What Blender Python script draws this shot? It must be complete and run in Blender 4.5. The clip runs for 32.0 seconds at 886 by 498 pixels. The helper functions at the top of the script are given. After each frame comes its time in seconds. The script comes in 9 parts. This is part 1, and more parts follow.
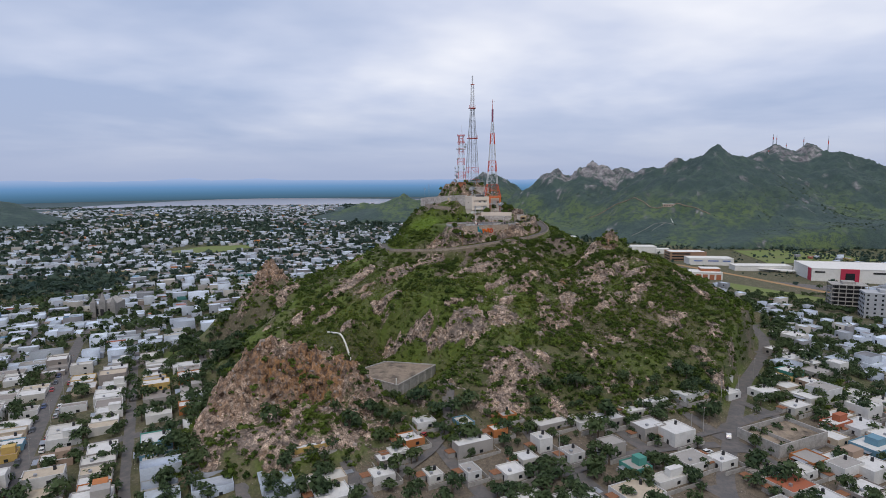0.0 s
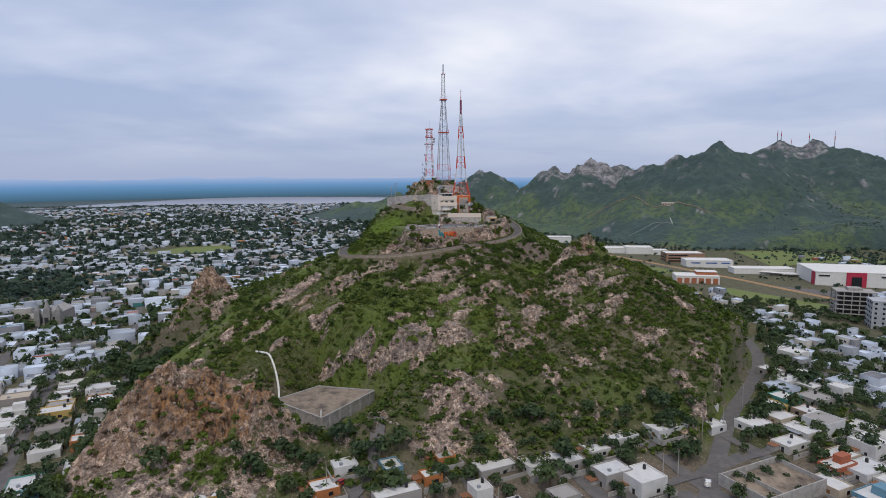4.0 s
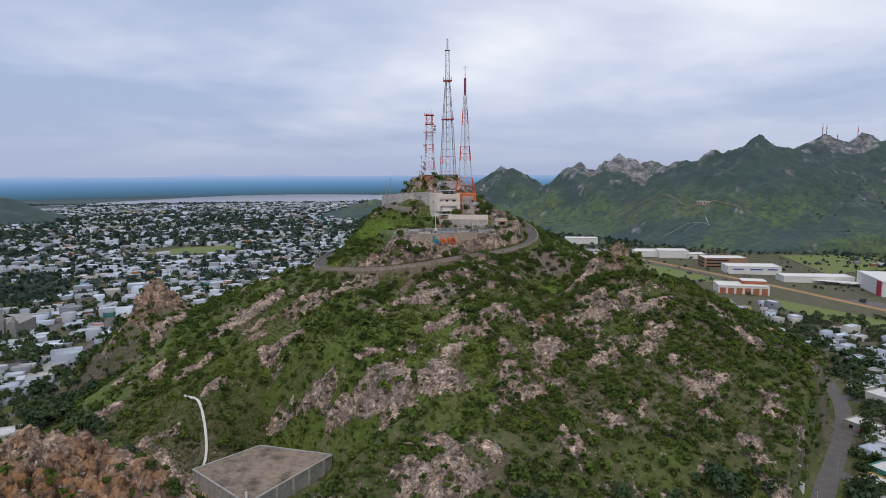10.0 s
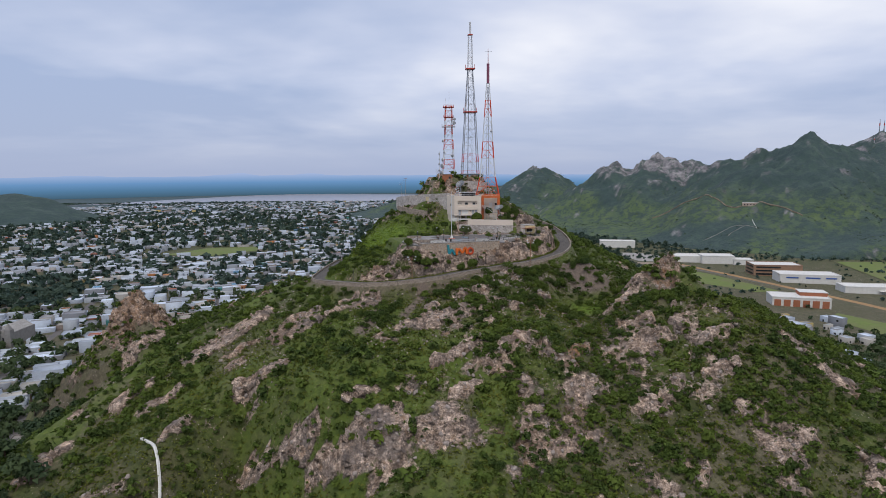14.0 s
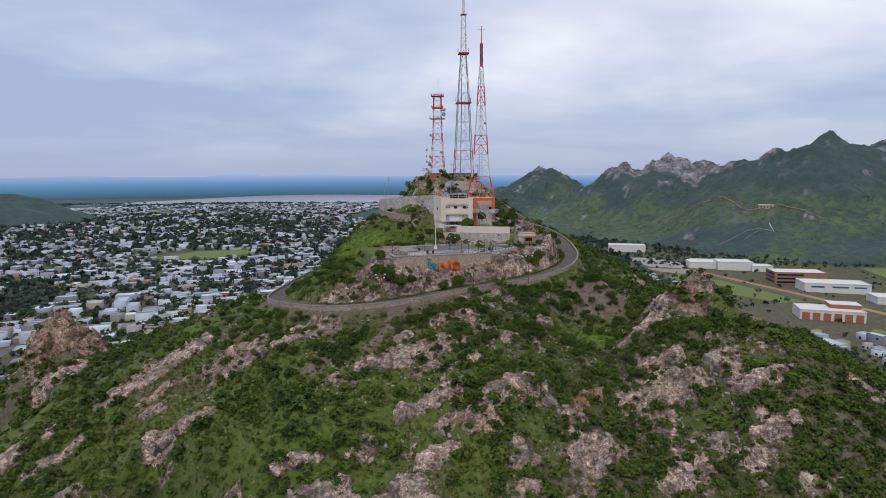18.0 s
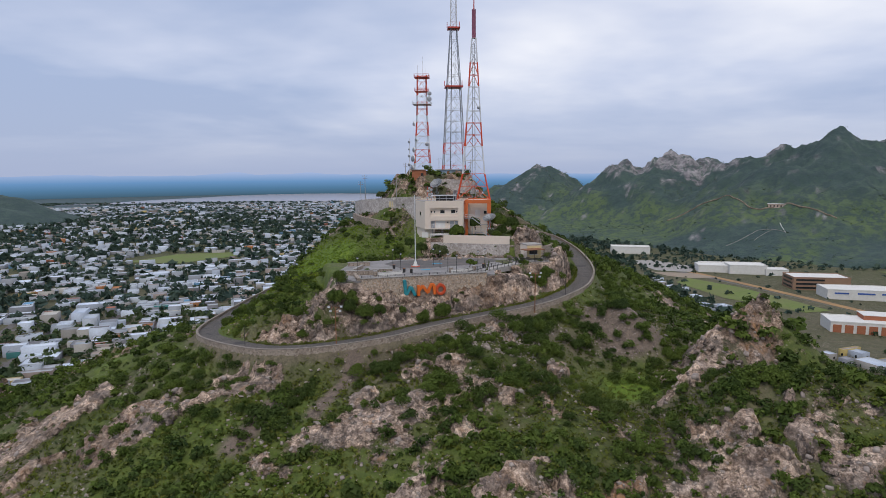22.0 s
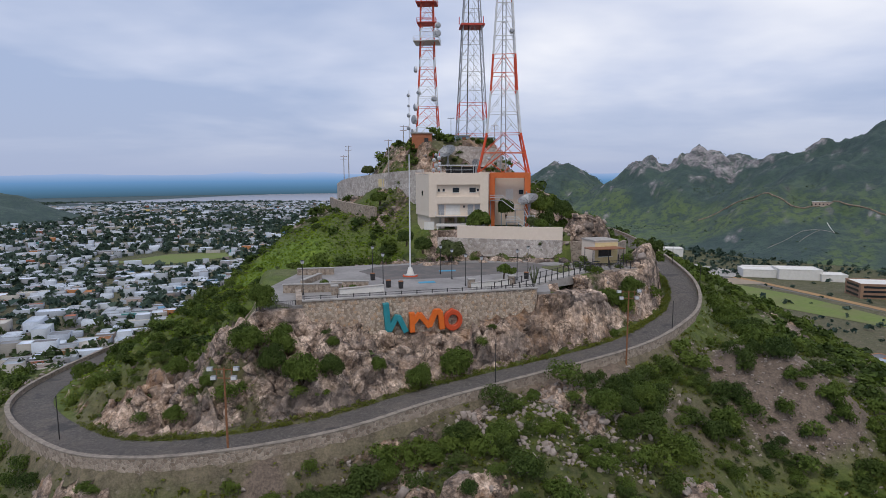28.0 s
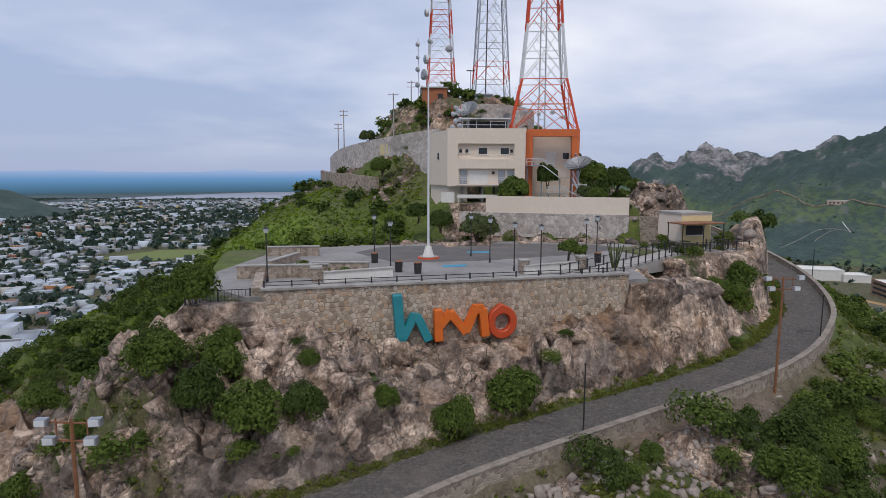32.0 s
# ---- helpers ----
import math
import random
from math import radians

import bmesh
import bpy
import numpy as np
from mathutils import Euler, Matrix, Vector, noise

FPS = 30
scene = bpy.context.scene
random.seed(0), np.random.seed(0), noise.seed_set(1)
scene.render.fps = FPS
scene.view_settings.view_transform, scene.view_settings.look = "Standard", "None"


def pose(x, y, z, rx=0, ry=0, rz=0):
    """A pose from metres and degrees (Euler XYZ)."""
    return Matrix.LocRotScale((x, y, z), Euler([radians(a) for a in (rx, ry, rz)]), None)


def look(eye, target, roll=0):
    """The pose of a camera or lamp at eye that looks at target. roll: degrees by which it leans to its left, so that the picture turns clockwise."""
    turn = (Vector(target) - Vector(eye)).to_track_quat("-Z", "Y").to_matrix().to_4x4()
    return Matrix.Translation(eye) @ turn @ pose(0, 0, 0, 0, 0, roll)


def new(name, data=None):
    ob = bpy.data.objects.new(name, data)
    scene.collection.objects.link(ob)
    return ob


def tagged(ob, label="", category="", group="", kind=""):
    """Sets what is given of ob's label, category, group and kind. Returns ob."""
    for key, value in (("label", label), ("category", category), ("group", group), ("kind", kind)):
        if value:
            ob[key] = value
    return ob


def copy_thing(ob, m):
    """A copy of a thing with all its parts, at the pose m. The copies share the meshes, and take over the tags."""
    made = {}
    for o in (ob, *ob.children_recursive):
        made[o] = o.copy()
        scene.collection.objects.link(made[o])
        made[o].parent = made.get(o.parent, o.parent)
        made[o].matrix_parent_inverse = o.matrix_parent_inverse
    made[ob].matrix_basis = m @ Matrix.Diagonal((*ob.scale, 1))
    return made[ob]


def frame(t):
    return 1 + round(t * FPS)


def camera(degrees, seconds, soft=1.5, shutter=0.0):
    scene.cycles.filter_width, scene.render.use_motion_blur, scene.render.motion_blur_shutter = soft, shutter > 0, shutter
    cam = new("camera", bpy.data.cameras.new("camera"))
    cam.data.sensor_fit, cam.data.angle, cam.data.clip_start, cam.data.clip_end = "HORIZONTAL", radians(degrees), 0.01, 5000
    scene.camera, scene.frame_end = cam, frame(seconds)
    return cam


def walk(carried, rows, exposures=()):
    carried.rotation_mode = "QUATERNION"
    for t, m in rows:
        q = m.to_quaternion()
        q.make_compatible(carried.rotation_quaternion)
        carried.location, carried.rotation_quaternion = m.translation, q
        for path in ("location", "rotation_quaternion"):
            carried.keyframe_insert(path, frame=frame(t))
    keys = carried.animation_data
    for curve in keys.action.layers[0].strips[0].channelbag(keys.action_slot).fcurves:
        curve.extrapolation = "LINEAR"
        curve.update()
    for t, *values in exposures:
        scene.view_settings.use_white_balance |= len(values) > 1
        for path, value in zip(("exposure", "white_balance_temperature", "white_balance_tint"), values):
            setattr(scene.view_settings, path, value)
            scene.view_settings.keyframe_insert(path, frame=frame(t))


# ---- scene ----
cam = camera(73.0, 32.0, 0.75)
PATH = [
    (0, (-39.606, -429.215, 125.046), (-39.504, -427.233, 124.803), -0.2),
    (0.5, (-35.854, -425.322, 124.96), (-35.762, -423.339, 124.717), -0.2),
    (1, (-32.332, -421.265, 124.879), (-32.244, -419.282, 124.635), -0.2),
    (1.5, (-28.836, -417.118, 124.85), (-28.749, -415.135, 124.605), -0.2),
    (2, (-25.359, -412.973, 124.776), (-25.272, -410.99, 124.53), -0.2),
    (2.5, (-21.946, -408.736, 124.685), (-21.861, -406.753, 124.439), -0.2),
    (3, (-18.618, -404.466, 124.626), (-18.533, -402.483, 124.379), -0.3),
    (3.5, (-15.675, -400.06, 124.615), (-15.591, -398.077, 124.366), -0.3),
    (4, (-13.108, -395.633, 124.535), (-13.024, -393.651, 124.286), -0.3),
    (4.5, (-10.86, -391.051, 124.382), (-10.776, -389.068, 124.133), -0.3),
    (6.5, (-5.013, -371.105, 123.246), (-4.932, -369.123, 122.995), -0.2),
    (7, (-3.799, -366.265, 123.001), (-3.719, -364.282, 122.749), -0.3),
    (7.5, (-2.73, -361.31, 122.797), (-2.659, -359.327, 122.546), -0.2),
    (8, (-1.89, -356.432, 122.695), (-1.839, -354.448, 122.442), -0.2),
    (8.5, (-0.95, -351.71, 122.634), (-0.925, -349.726, 122.381), -0.3),
    (9, (-0.066, -346.925, 122.643), (-0.056, -344.942, 122.389), -0.3),
    (9.5, (0.558, -341.715, 122.488), (0.566, -339.731, 122.234), -0.3),
    (10, (1.532, -336.446, 122.356), (1.534, -334.463, 122.1), -0.3),
    (10.5, (2.223, -331.334, 122.131), (2.214, -329.351, 121.875), -0.3),
    (11, (2.889, -326.38, 121.911), (2.864, -324.397, 121.655), -0.3),
    (11.5, (3.758, -321.545, 121.789), (3.716, -319.562, 121.533), -0.2),
    (12, (4.602, -317.271, 121.598), (4.546, -315.289, 121.341), -0.2),
    (12.5, (5.274, -313.087, 121.755), (5.21, -311.104, 121.498), -0.2),
    (13, (5.989, -308.899, 121.938), (5.911, -306.917, 121.683), -0.1),
    (13.5, (6.461, -304.815, 121.982), (6.366, -302.834, 121.725), -0.3),
    (14, (7.368, -300.784, 121.997), (7.263, -298.803, 121.74), -0.3),
    (14.5, (8.249, -296.426, 121.97), (8.139, -294.445, 121.714), -0.3),
    (16.5, (11.401, -276.823, 121.391), (11.276, -274.843, 121.138), -0.2),
    (17, (12.172, -271.962, 121.207), (12.045, -269.983, 120.952), -0.2),
    (17.5, (12.842, -267.326, 121.071), (12.717, -265.346, 120.816), -0.2),
    (18, (13.28, -262.829, 121.011), (13.153, -260.849, 120.757), -0.2),
    (18.5, (13.685, -258.432, 121.019), (13.558, -256.452, 120.762), -0.2),
    (19, (13.868, -253.697, 120.925), (13.742, -251.717, 120.668), -0.2),
    (19.5, (14.436, -248.202, 120.668), (14.312, -246.222, 120.412), -0.2),
    (20, (14.535, -242.613, 120.534), (14.411, -240.634, 120.277), -0.2),
    (20.5, (14.477, -237.263, 120.365), (14.356, -235.283, 120.108), -0.3),
    (21, (14.446, -232.153, 120.368), (14.327, -230.173, 120.111), -0.2),
    (21.5, (14.405, -226.809, 120.406), (14.287, -224.829, 120.146), -0.3),
    (22, (14.374, -221.055, 120.329), (14.258, -219.075, 120.07), -0.3),
    (22.5, (14.268, -215.287, 120.334), (14.153, -213.307, 120.074), -0.3),
    (23, (14.098, -209.705, 120.087), (13.978, -207.725, 119.828), -0.4),
    (23.5, (14.101, -204.328, 119.637), (13.966, -202.349, 119.376), -0.4),
    (24, (14.055, -198.826, 118.889), (13.905, -196.849, 118.626), -0.5),
    (24.5, (13.738, -193.227, 117.932), (13.585, -191.25, 117.67), -0.5),
    (25, (13.52, -187.669, 117.057), (13.366, -185.692, 116.794), -0.5),
    (25.5, (13.296, -182.182, 116.191), (13.14, -180.205, 115.929), -0.4),
    (27.5, (11.132, -163.795, 112.471), (10.973, -161.817, 112.216), -0.2),
    (28, (10.477, -159.673, 111.734), (10.321, -157.695, 111.48), -0.2),
    (28.5, (10.163, -156.244, 110.895), (10.007, -154.267, 110.642), -0.2),
    (29, (9.488, -152.861, 110.081), (9.334, -150.882, 109.829), -0.1),
    (29.5, (8.748, -149.386, 109.285), (8.597, -147.408, 109.031), -0.1),
    (30, (8.033, -146.019, 108.481), (7.881, -144.041, 108.227), -0.0),
    (30.5, (7.294, -142.716, 107.501), (7.141, -140.738, 107.248), 0.0),
    (31, (6.245, -139.539, 106.539), (6.095, -137.561, 106.286), 0.0),
    (31.5, (5.506, -136.446, 105.889), (5.356, -134.467, 105.636), 0.1),
    (32, (4.721, -133.452, 105.197), (4.574, -131.474, 104.944), 0.2),
]
walk(cam, [(t, look(eye, target, roll)) for t, eye, target, roll in PATH])

# ---- sky, sun ----
SUN_EL, SUN_ROT = radians(55), radians(200)
world = bpy.data.worlds.new("world")
scene.world = world
world.use_nodes = True
wn, wl = world.node_tree.nodes, world.node_tree.links
wn.clear()


def wnode(kind, **kw):
    n = wn.new(kind)
    for k, v in kw.items():
        n.inputs[k].default_value = v
    return n


w_out = wn.new("ShaderNodeOutputWorld")
w_bg = wnode("ShaderNodeBackground", Strength=1.0)
w_sky = wn.new("ShaderNodeTexSky")
w_sky.sky_type, w_sky.sun_disc = "NISHITA", False
w_sky.sun_elevation, w_sky.sun_rotation = SUN_EL, SUN_ROT
w_dim = wn.new("ShaderNodeVectorMath")
w_dim.operation = "SCALE"
w_dim.inputs["Scale"].default_value = 0.09
wl.new(w_sky.outputs[0], w_dim.inputs[0])
w_co = wn.new("ShaderNodeTexCoord")
w_sep = wn.new("ShaderNodeSeparateXYZ")
wl.new(w_co.outputs["Generated"], w_sep.inputs[0])
w_up = wn.new("ShaderNodeMath")
w_up.operation = "MAXIMUM"
w_up.inputs[1].default_value = 0.0
wl.new(w_sep.outputs[2], w_up.inputs[0])
w_add = wn.new("ShaderNodeMath")
w_add.inputs[1].default_value = 0.13
wl.new(w_up.outputs[0], w_add.inputs[0])
w_div = wn.new("ShaderNodeCombineXYZ")
for i in (0, 1):
    d = wn.new("ShaderNodeMath")
    d.operation = "DIVIDE"
    wl.new(w_sep.outputs[i], d.inputs[0])
    wl.new(w_add.outputs[0], d.inputs[1])
    wl.new(d.outputs[0], w_div.inputs[i])
w_n1 = wnode("ShaderNodeTexNoise", Scale=0.42, Detail=4.0, Roughness=0.5, Distortion=0.3)
w_n2 = wnode("ShaderNodeTexNoise", Scale=1.1, Detail=4.0, Roughness=0.6)
for n in (w_n1, w_n2):
    wl.new(w_div.outputs[0], n.inputs["Vector"])
w_mixn = wn.new("ShaderNodeMath")
w_mixn.operation = "MULTIPLY_ADD"
w_mixn.inputs[1].default_value = 0.22
wl.new(w_n2.outputs["Fac"], w_mixn.inputs[0])
wl.new(w_n1.outputs["Fac"], w_mixn.inputs[2])
w_ramp = wn.new("ShaderNodeValToRGB")
er = w_ramp.color_ramp
er.elements[0].position, er.elements[0].color = 0.48, (0.41, 0.50, 0.72, 1)
er.elements[1].position, er.elements[1].color = 0.80, (0.96, 0.97, 1.04, 1)
e = er.elements.new(0.62)
e.color = (0.62, 0.68, 0.86, 1)
wl.new(w_mixn.outputs[0], w_ramp.inputs[0])
# the haze near the horizon is darker and bluer than the clouds above
w_hz = wn.new("ShaderNodeMapRange")
w_hz.inputs["From Min"].default_value, w_hz.inputs["From Max"].default_value = 0.0, 0.14
wl.new(w_sep.outputs[2], w_hz.inputs["Value"])
w_low = wn.new("ShaderNodeMix")
w_low.data_type = "RGBA"
w_low.inputs[6].default_value = (0.41, 0.48, 0.68, 1)
wl.new(w_hz.outputs[0], w_low.inputs[0])
wl.new(w_ramp.outputs[0], w_low.inputs[7])
# the cloud cover is thinner towards the east
w_east = wn.new("ShaderNodeMapRange")
w_east.inputs["From Min"].default_value, w_east.inputs["From Max"].default_value = -0.5, 0.6
w_east.inputs["To Min"].default_value, w_east.inputs["To Max"].default_value = -0.07, 0.11
wl.new(w_sep.outputs[0], w_east.inputs["Value"])
w_sum = wn.new("ShaderNodeMath")
wl.new(w_mixn.outputs[0], w_sum.inputs[0])
wl.new(w_east.outputs[0], w_sum.inputs[1])
wl.new(w_sum.outputs[0], w_ramp.inputs[0])
w_mix = wn.new("ShaderNodeMix")
w_mix.data_type = "RGBA"
w_mix.inputs[0].default_value = 0.92
wl.new(w_dim.outputs[0], w_mix.inputs[6])
wl.new(w_low.outputs[2], w_mix.inputs[7])
wl.new(w_mix.outputs[2], w_bg.inputs[0])
wl.new(w_bg.outputs[0], w_out.inputs[0])

sun_data = bpy.data.lights.new("sun", "SUN")
sun_data.energy, sun_data.angle, sun_data.color = 1.35, radians(16), (1.0, 0.94, 0.86)
sun = new("sun", sun_data)
sun.matrix_world = look((-60, -260, 420), (0, -60, 60))


# ---- materials ----
class Mat:
    """A node material with two scales of noise in its colour and a bump."""

    def __init__(self, name, rough=0.85, metal=0.0):
        self.m = bpy.data.materials.new(name)
        self.m.use_nodes = True
        self.n, self.l = self.m.node_tree.nodes, self.m.node_tree.links
        self.b = self.n["Principled BSDF"]
        self.b.inputs["Roughness"].default_value = rough
        self.b.inputs["Metallic"].default_value = metal
        self.co = self.n.new("ShaderNodeTexCoord").outputs["Object"]

    def put(self, a, b):
        self.l.new(a, b)

    def noise(self, scale, detail=4, rough=0.6, vec=None):
        t = self.n.new("ShaderNodeTexNoise")
        t.inputs["Scale"].default_value, t.inputs["Detail"].default_value = scale, detail
        t.inputs["Roughness"].default_value = rough
        self.put(vec or self.co, t.inputs["Vector"])
        return t.outputs["Fac"]

    def cells(self, scale, feature="F1", vec=None, out="Distance"):
        t = self.n.new("ShaderNodeTexVoronoi")
        t.feature = feature
        t.inputs["Scale"].default_value = scale
        self.put(vec or self.co, t.inputs["Vector"])
        return t.outputs[out]

    def ramp(self, fac, *stops):
        r = self.n.new("ShaderNodeValToRGB")
        els = r.color_ramp.elements
        while len(els) < len(stops):
            els.new(0.5)
        for el, (p, c) in zip(els, stops):
            el.position, el.color = p, (c if isinstance(c, tuple) else (c, c, c)) + (1,)
        self.put(fac, r.inputs[0])
        return r.outputs[0]

    def mix(self, fac, a, b, mode="MIX"):
        x = self.n.new("ShaderNodeMix")
        x.data_type, x.blend_type = "RGBA", mode
        for v, i in ((fac, 0), (a, 6), (b, 7)):
            if isinstance(v, (int, float)):
                x.inputs[i].default_value = v
            elif isinstance(v, tuple):
                x.inputs[i].default_value = v + (1,)
            else:
                self.put(v, x.inputs[i])
        return x.outputs[2]

    def attr(self, name, out="Color"):
        a = self.n.new("ShaderNodeAttribute")
        a.attribute_name = name
        return a.outputs[out]

    def split(self, col):
        s = self.n.new("ShaderNodeSeparateColor")
        self.put(col, s.inputs[0])
        return s.outputs

    def bump(self, height, strength=0.4, dist=0.1):
        b = self.n.new("ShaderNodeBump")
        b.inputs["Strength"].default_value, b.inputs["Distance"].default_value = strength, dist
        self.put(height, b.inputs["Height"])
        self.put(b.outputs[0], self.b.inputs["Normal"])

    def colour(self, c):
        if isinstance(c, tuple):
            self.b.inputs["Base Color"].default_value = c + (1,)
        else:
            self.put(c, self.b.inputs["Base Color"])
        return self


def surf(name, dark, light, scale=2.0, rough=0.85, metal=0.0, bump=0.3, dist=0.03, stain=None, per_object=0.0):
    """Painted or plain surface: grain at scale, stains eight times larger, fine relief."""
    k = Mat(name, rough, metal)
    g = k.mix(k.noise(scale * 6, 5), dark, light)
    c = k.mix(k.ramp(k.noise(scale * 0.7, 5, 0.7), (0.42, 0.0), (0.72, 1.0)), g, stain or dark)
    if per_object:
        r = k.n.new("ShaderNodeObjectInfo").outputs["Random"]
        c = k.mix(k.ramp(r, (0.0, 0.0), (1.0, per_object)), c, dark)
    k.colour(c)
    k.bump(k.noise(scale * 9, 4), bump, dist)
    return k.m


M = {}
M["white_paint"] = surf("white_paint", (0.56, 0.55, 0.52), (0.80, 0.78, 0.74), 0.6, 0.75, stain=(0.60, 0.58, 0.54))
M["cream_paint"] = surf("cream_paint", (0.62, 0.52, 0.43), (0.78, 0.68, 0.58), 0.35, 0.8, stain=(0.68, 0.58, 0.48), bump=0.15)
M["yellow_paint"] = surf("yellow_paint", (0.60, 0.48, 0.25), (0.72, 0.60, 0.36), 0.5, 0.8)
M["orange_paint"] = surf("orange_paint", (0.52, 0.11, 0.025), (0.66, 0.17, 0.04), 0.8, 0.5)
M["red_paint"] = surf("red_paint", (0.44, 0.045, 0.03), (0.60, 0.08, 0.05), 1.2, 0.5)
M["mast_red"] = surf("mast_red", (0.52, 0.05, 0.012), (0.68, 0.085, 0.02), 1.2, 0.45)
M["mast_white"] = surf("mast_white", (0.55, 0.56, 0.58), (0.75, 0.76, 0.78), 1.2, 0.5)
M["galvanised"] = surf("galvanised", (0.30, 0.31, 0.33), (0.46, 0.47, 0.49), 1.5, 0.45, 0.6)
M["dark_metal"] = surf("dark_metal", (0.022, 0.021, 0.022), (0.06, 0.058, 0.058), 3, 0.55, 0.3)
M["rusty_metal"] = surf("rusty_metal", (0.16, 0.065, 0.03), (0.33, 0.15, 0.07), 2.5, 0.85)
M["concrete"] = surf("concrete", (0.30, 0.28, 0.26), (0.44, 0.42, 0.39), 0.8, 0.9, stain=(0.22, 0.205, 0.19))
M["old_concrete"] = surf("old_concrete", (0.22, 0.165, 0.115), (0.36, 0.285, 0.21), 0.25, 0.95, stain=(0.05, 0.04, 0.032))
M["tank_roof"] = surf("tank_roof", (0.17, 0.130, 0.095), (0.36, 0.285, 0.215), 0.30, 0.95, stain=(0.030, 0.025, 0.022))
M["coping"] = surf("coping", (0.21, 0.175, 0.145), (0.36, 0.31, 0.26), 1.6, 0.95, stain=(0.13, 0.11, 0.09), bump=0.6, dist=0.08)
M["asphalt"] = surf("asphalt", (0.07, 0.067, 0.067), (0.135, 0.126, 0.122), 0.5, 0.92, stain=(0.165, 0.142, 0.128), bump=0.5)
M["plaza_floor"] = surf("plaza_floor", (0.20, 0.19, 0.19), (0.33, 0.315, 0.30), 0.3, 0.9, stain=(0.16, 0.15, 0.145))
M["glass_dark"] = surf("glass_dark", (0.012, 0.015, 0.018), (0.03, 0.035, 0.04), 1, 0.12, bump=0.02)
M["teal_paint"] = surf("teal_paint", (0.015, 0.20, 0.24), (0.03, 0.28, 0.32), 1.2, 0.5, bump=0.15)
M["letter_orange"] = surf("letter_orange", (0.62, 0.12, 0.012), (0.75, 0.17, 0.02), 1.2, 0.5, bump=0.15)
M["letter_red"] = surf("letter_red", (0.46, 0.055, 0.015), (0.60, 0.085, 0.02), 1.2, 0.5, bump=0.15)
M["bark"] = surf("bark", (0.07, 0.05, 0.035), (0.16, 0.12, 0.085), 4, 0.95, bump=0.8)


def leaf_mat(name, dark, mid, light):
    k = Mat(name, 0.8)
    isl = k.n.new("ShaderNodeNewGeometry").outputs["Random Per Island"]
    c = k.ramp(isl, (0.0, dark), (0.55, mid), (1.0, light))
    c = k.mix(k.ramp(k.noise(0.06, 3), (0.35, 0.0), (0.7, 0.75)), c, (light[0] * 1.15, light[1] * 1.05, light[2] * 0.8))
    k.colour(c)
    k.b.inputs["Specular IOR Level"].default_value = 0.12
    # thin leaves let some light through
    thin = k.n.new("ShaderNodeBsdfTranslucent")
    k.put(k.mix(1.0, c, (1.15, 1.2, 0.8), "MULTIPLY"), thin.inputs["Color"])
    both = k.n.new("ShaderNodeMixShader")
    both.inputs[0].default_value = 0.25
    k.put(k.b.outputs[0], both.inputs[1])
    k.put(thin.outputs[0], both.inputs[2])
    k.put(both.outputs[0], next(n for n in k.n if n.type == "OUTPUT_MATERIAL").inputs["Surface"])
    return k.m


M["leaves"] = leaf_mat("leaves", (0.026, 0.046, 0.010), (0.063, 0.101, 0.021), (0.118, 0.166, 0.040))
M["leaves_dark"] = leaf_mat("leaves_dark", (0.017, 0.031, 0.009), (0.040, 0.067, 0.017), (0.077, 0.114, 0.032))
# haze is mixed into the next two leaf colours: slight in town, bluer beyond
M["leaves_town"] = leaf_mat("leaves_town", (0.021, 0.040, 0.023), (0.043, 0.071, 0.038), (0.079, 0.114, 0.057))
M["leaves_far_hazed"] = leaf_mat("leaves_far_hazed", (0.026, 0.050, 0.048), (0.046, 0.078, 0.072), (0.074, 0.110, 0.096))
M["leaves_grey"] = leaf_mat("leaves_grey", (0.040, 0.056, 0.022), (0.070, 0.092, 0.040), (0.110, 0.135, 0.062))


def paint_mat(name, rough=0.8):
    """House paint in the colour that each house carries, with streaks and grime."""
    k = Mat(name, rough)
    c = k.attr("tint")
    g = k.mix(k.ramp(k.noise(1.6, 5, 0.7), (0.35, 0.0), (0.75, 0.55)), c, k.mix(1.0, c, (0.62, 0.58, 0.53), "MULTIPLY"))
    k.colour(g)
    k.bump(k.noise(6, 3), 0.2, 0.03)
    return k.m


M["house_paint_hazed"] = paint_mat("house_paint_hazed")


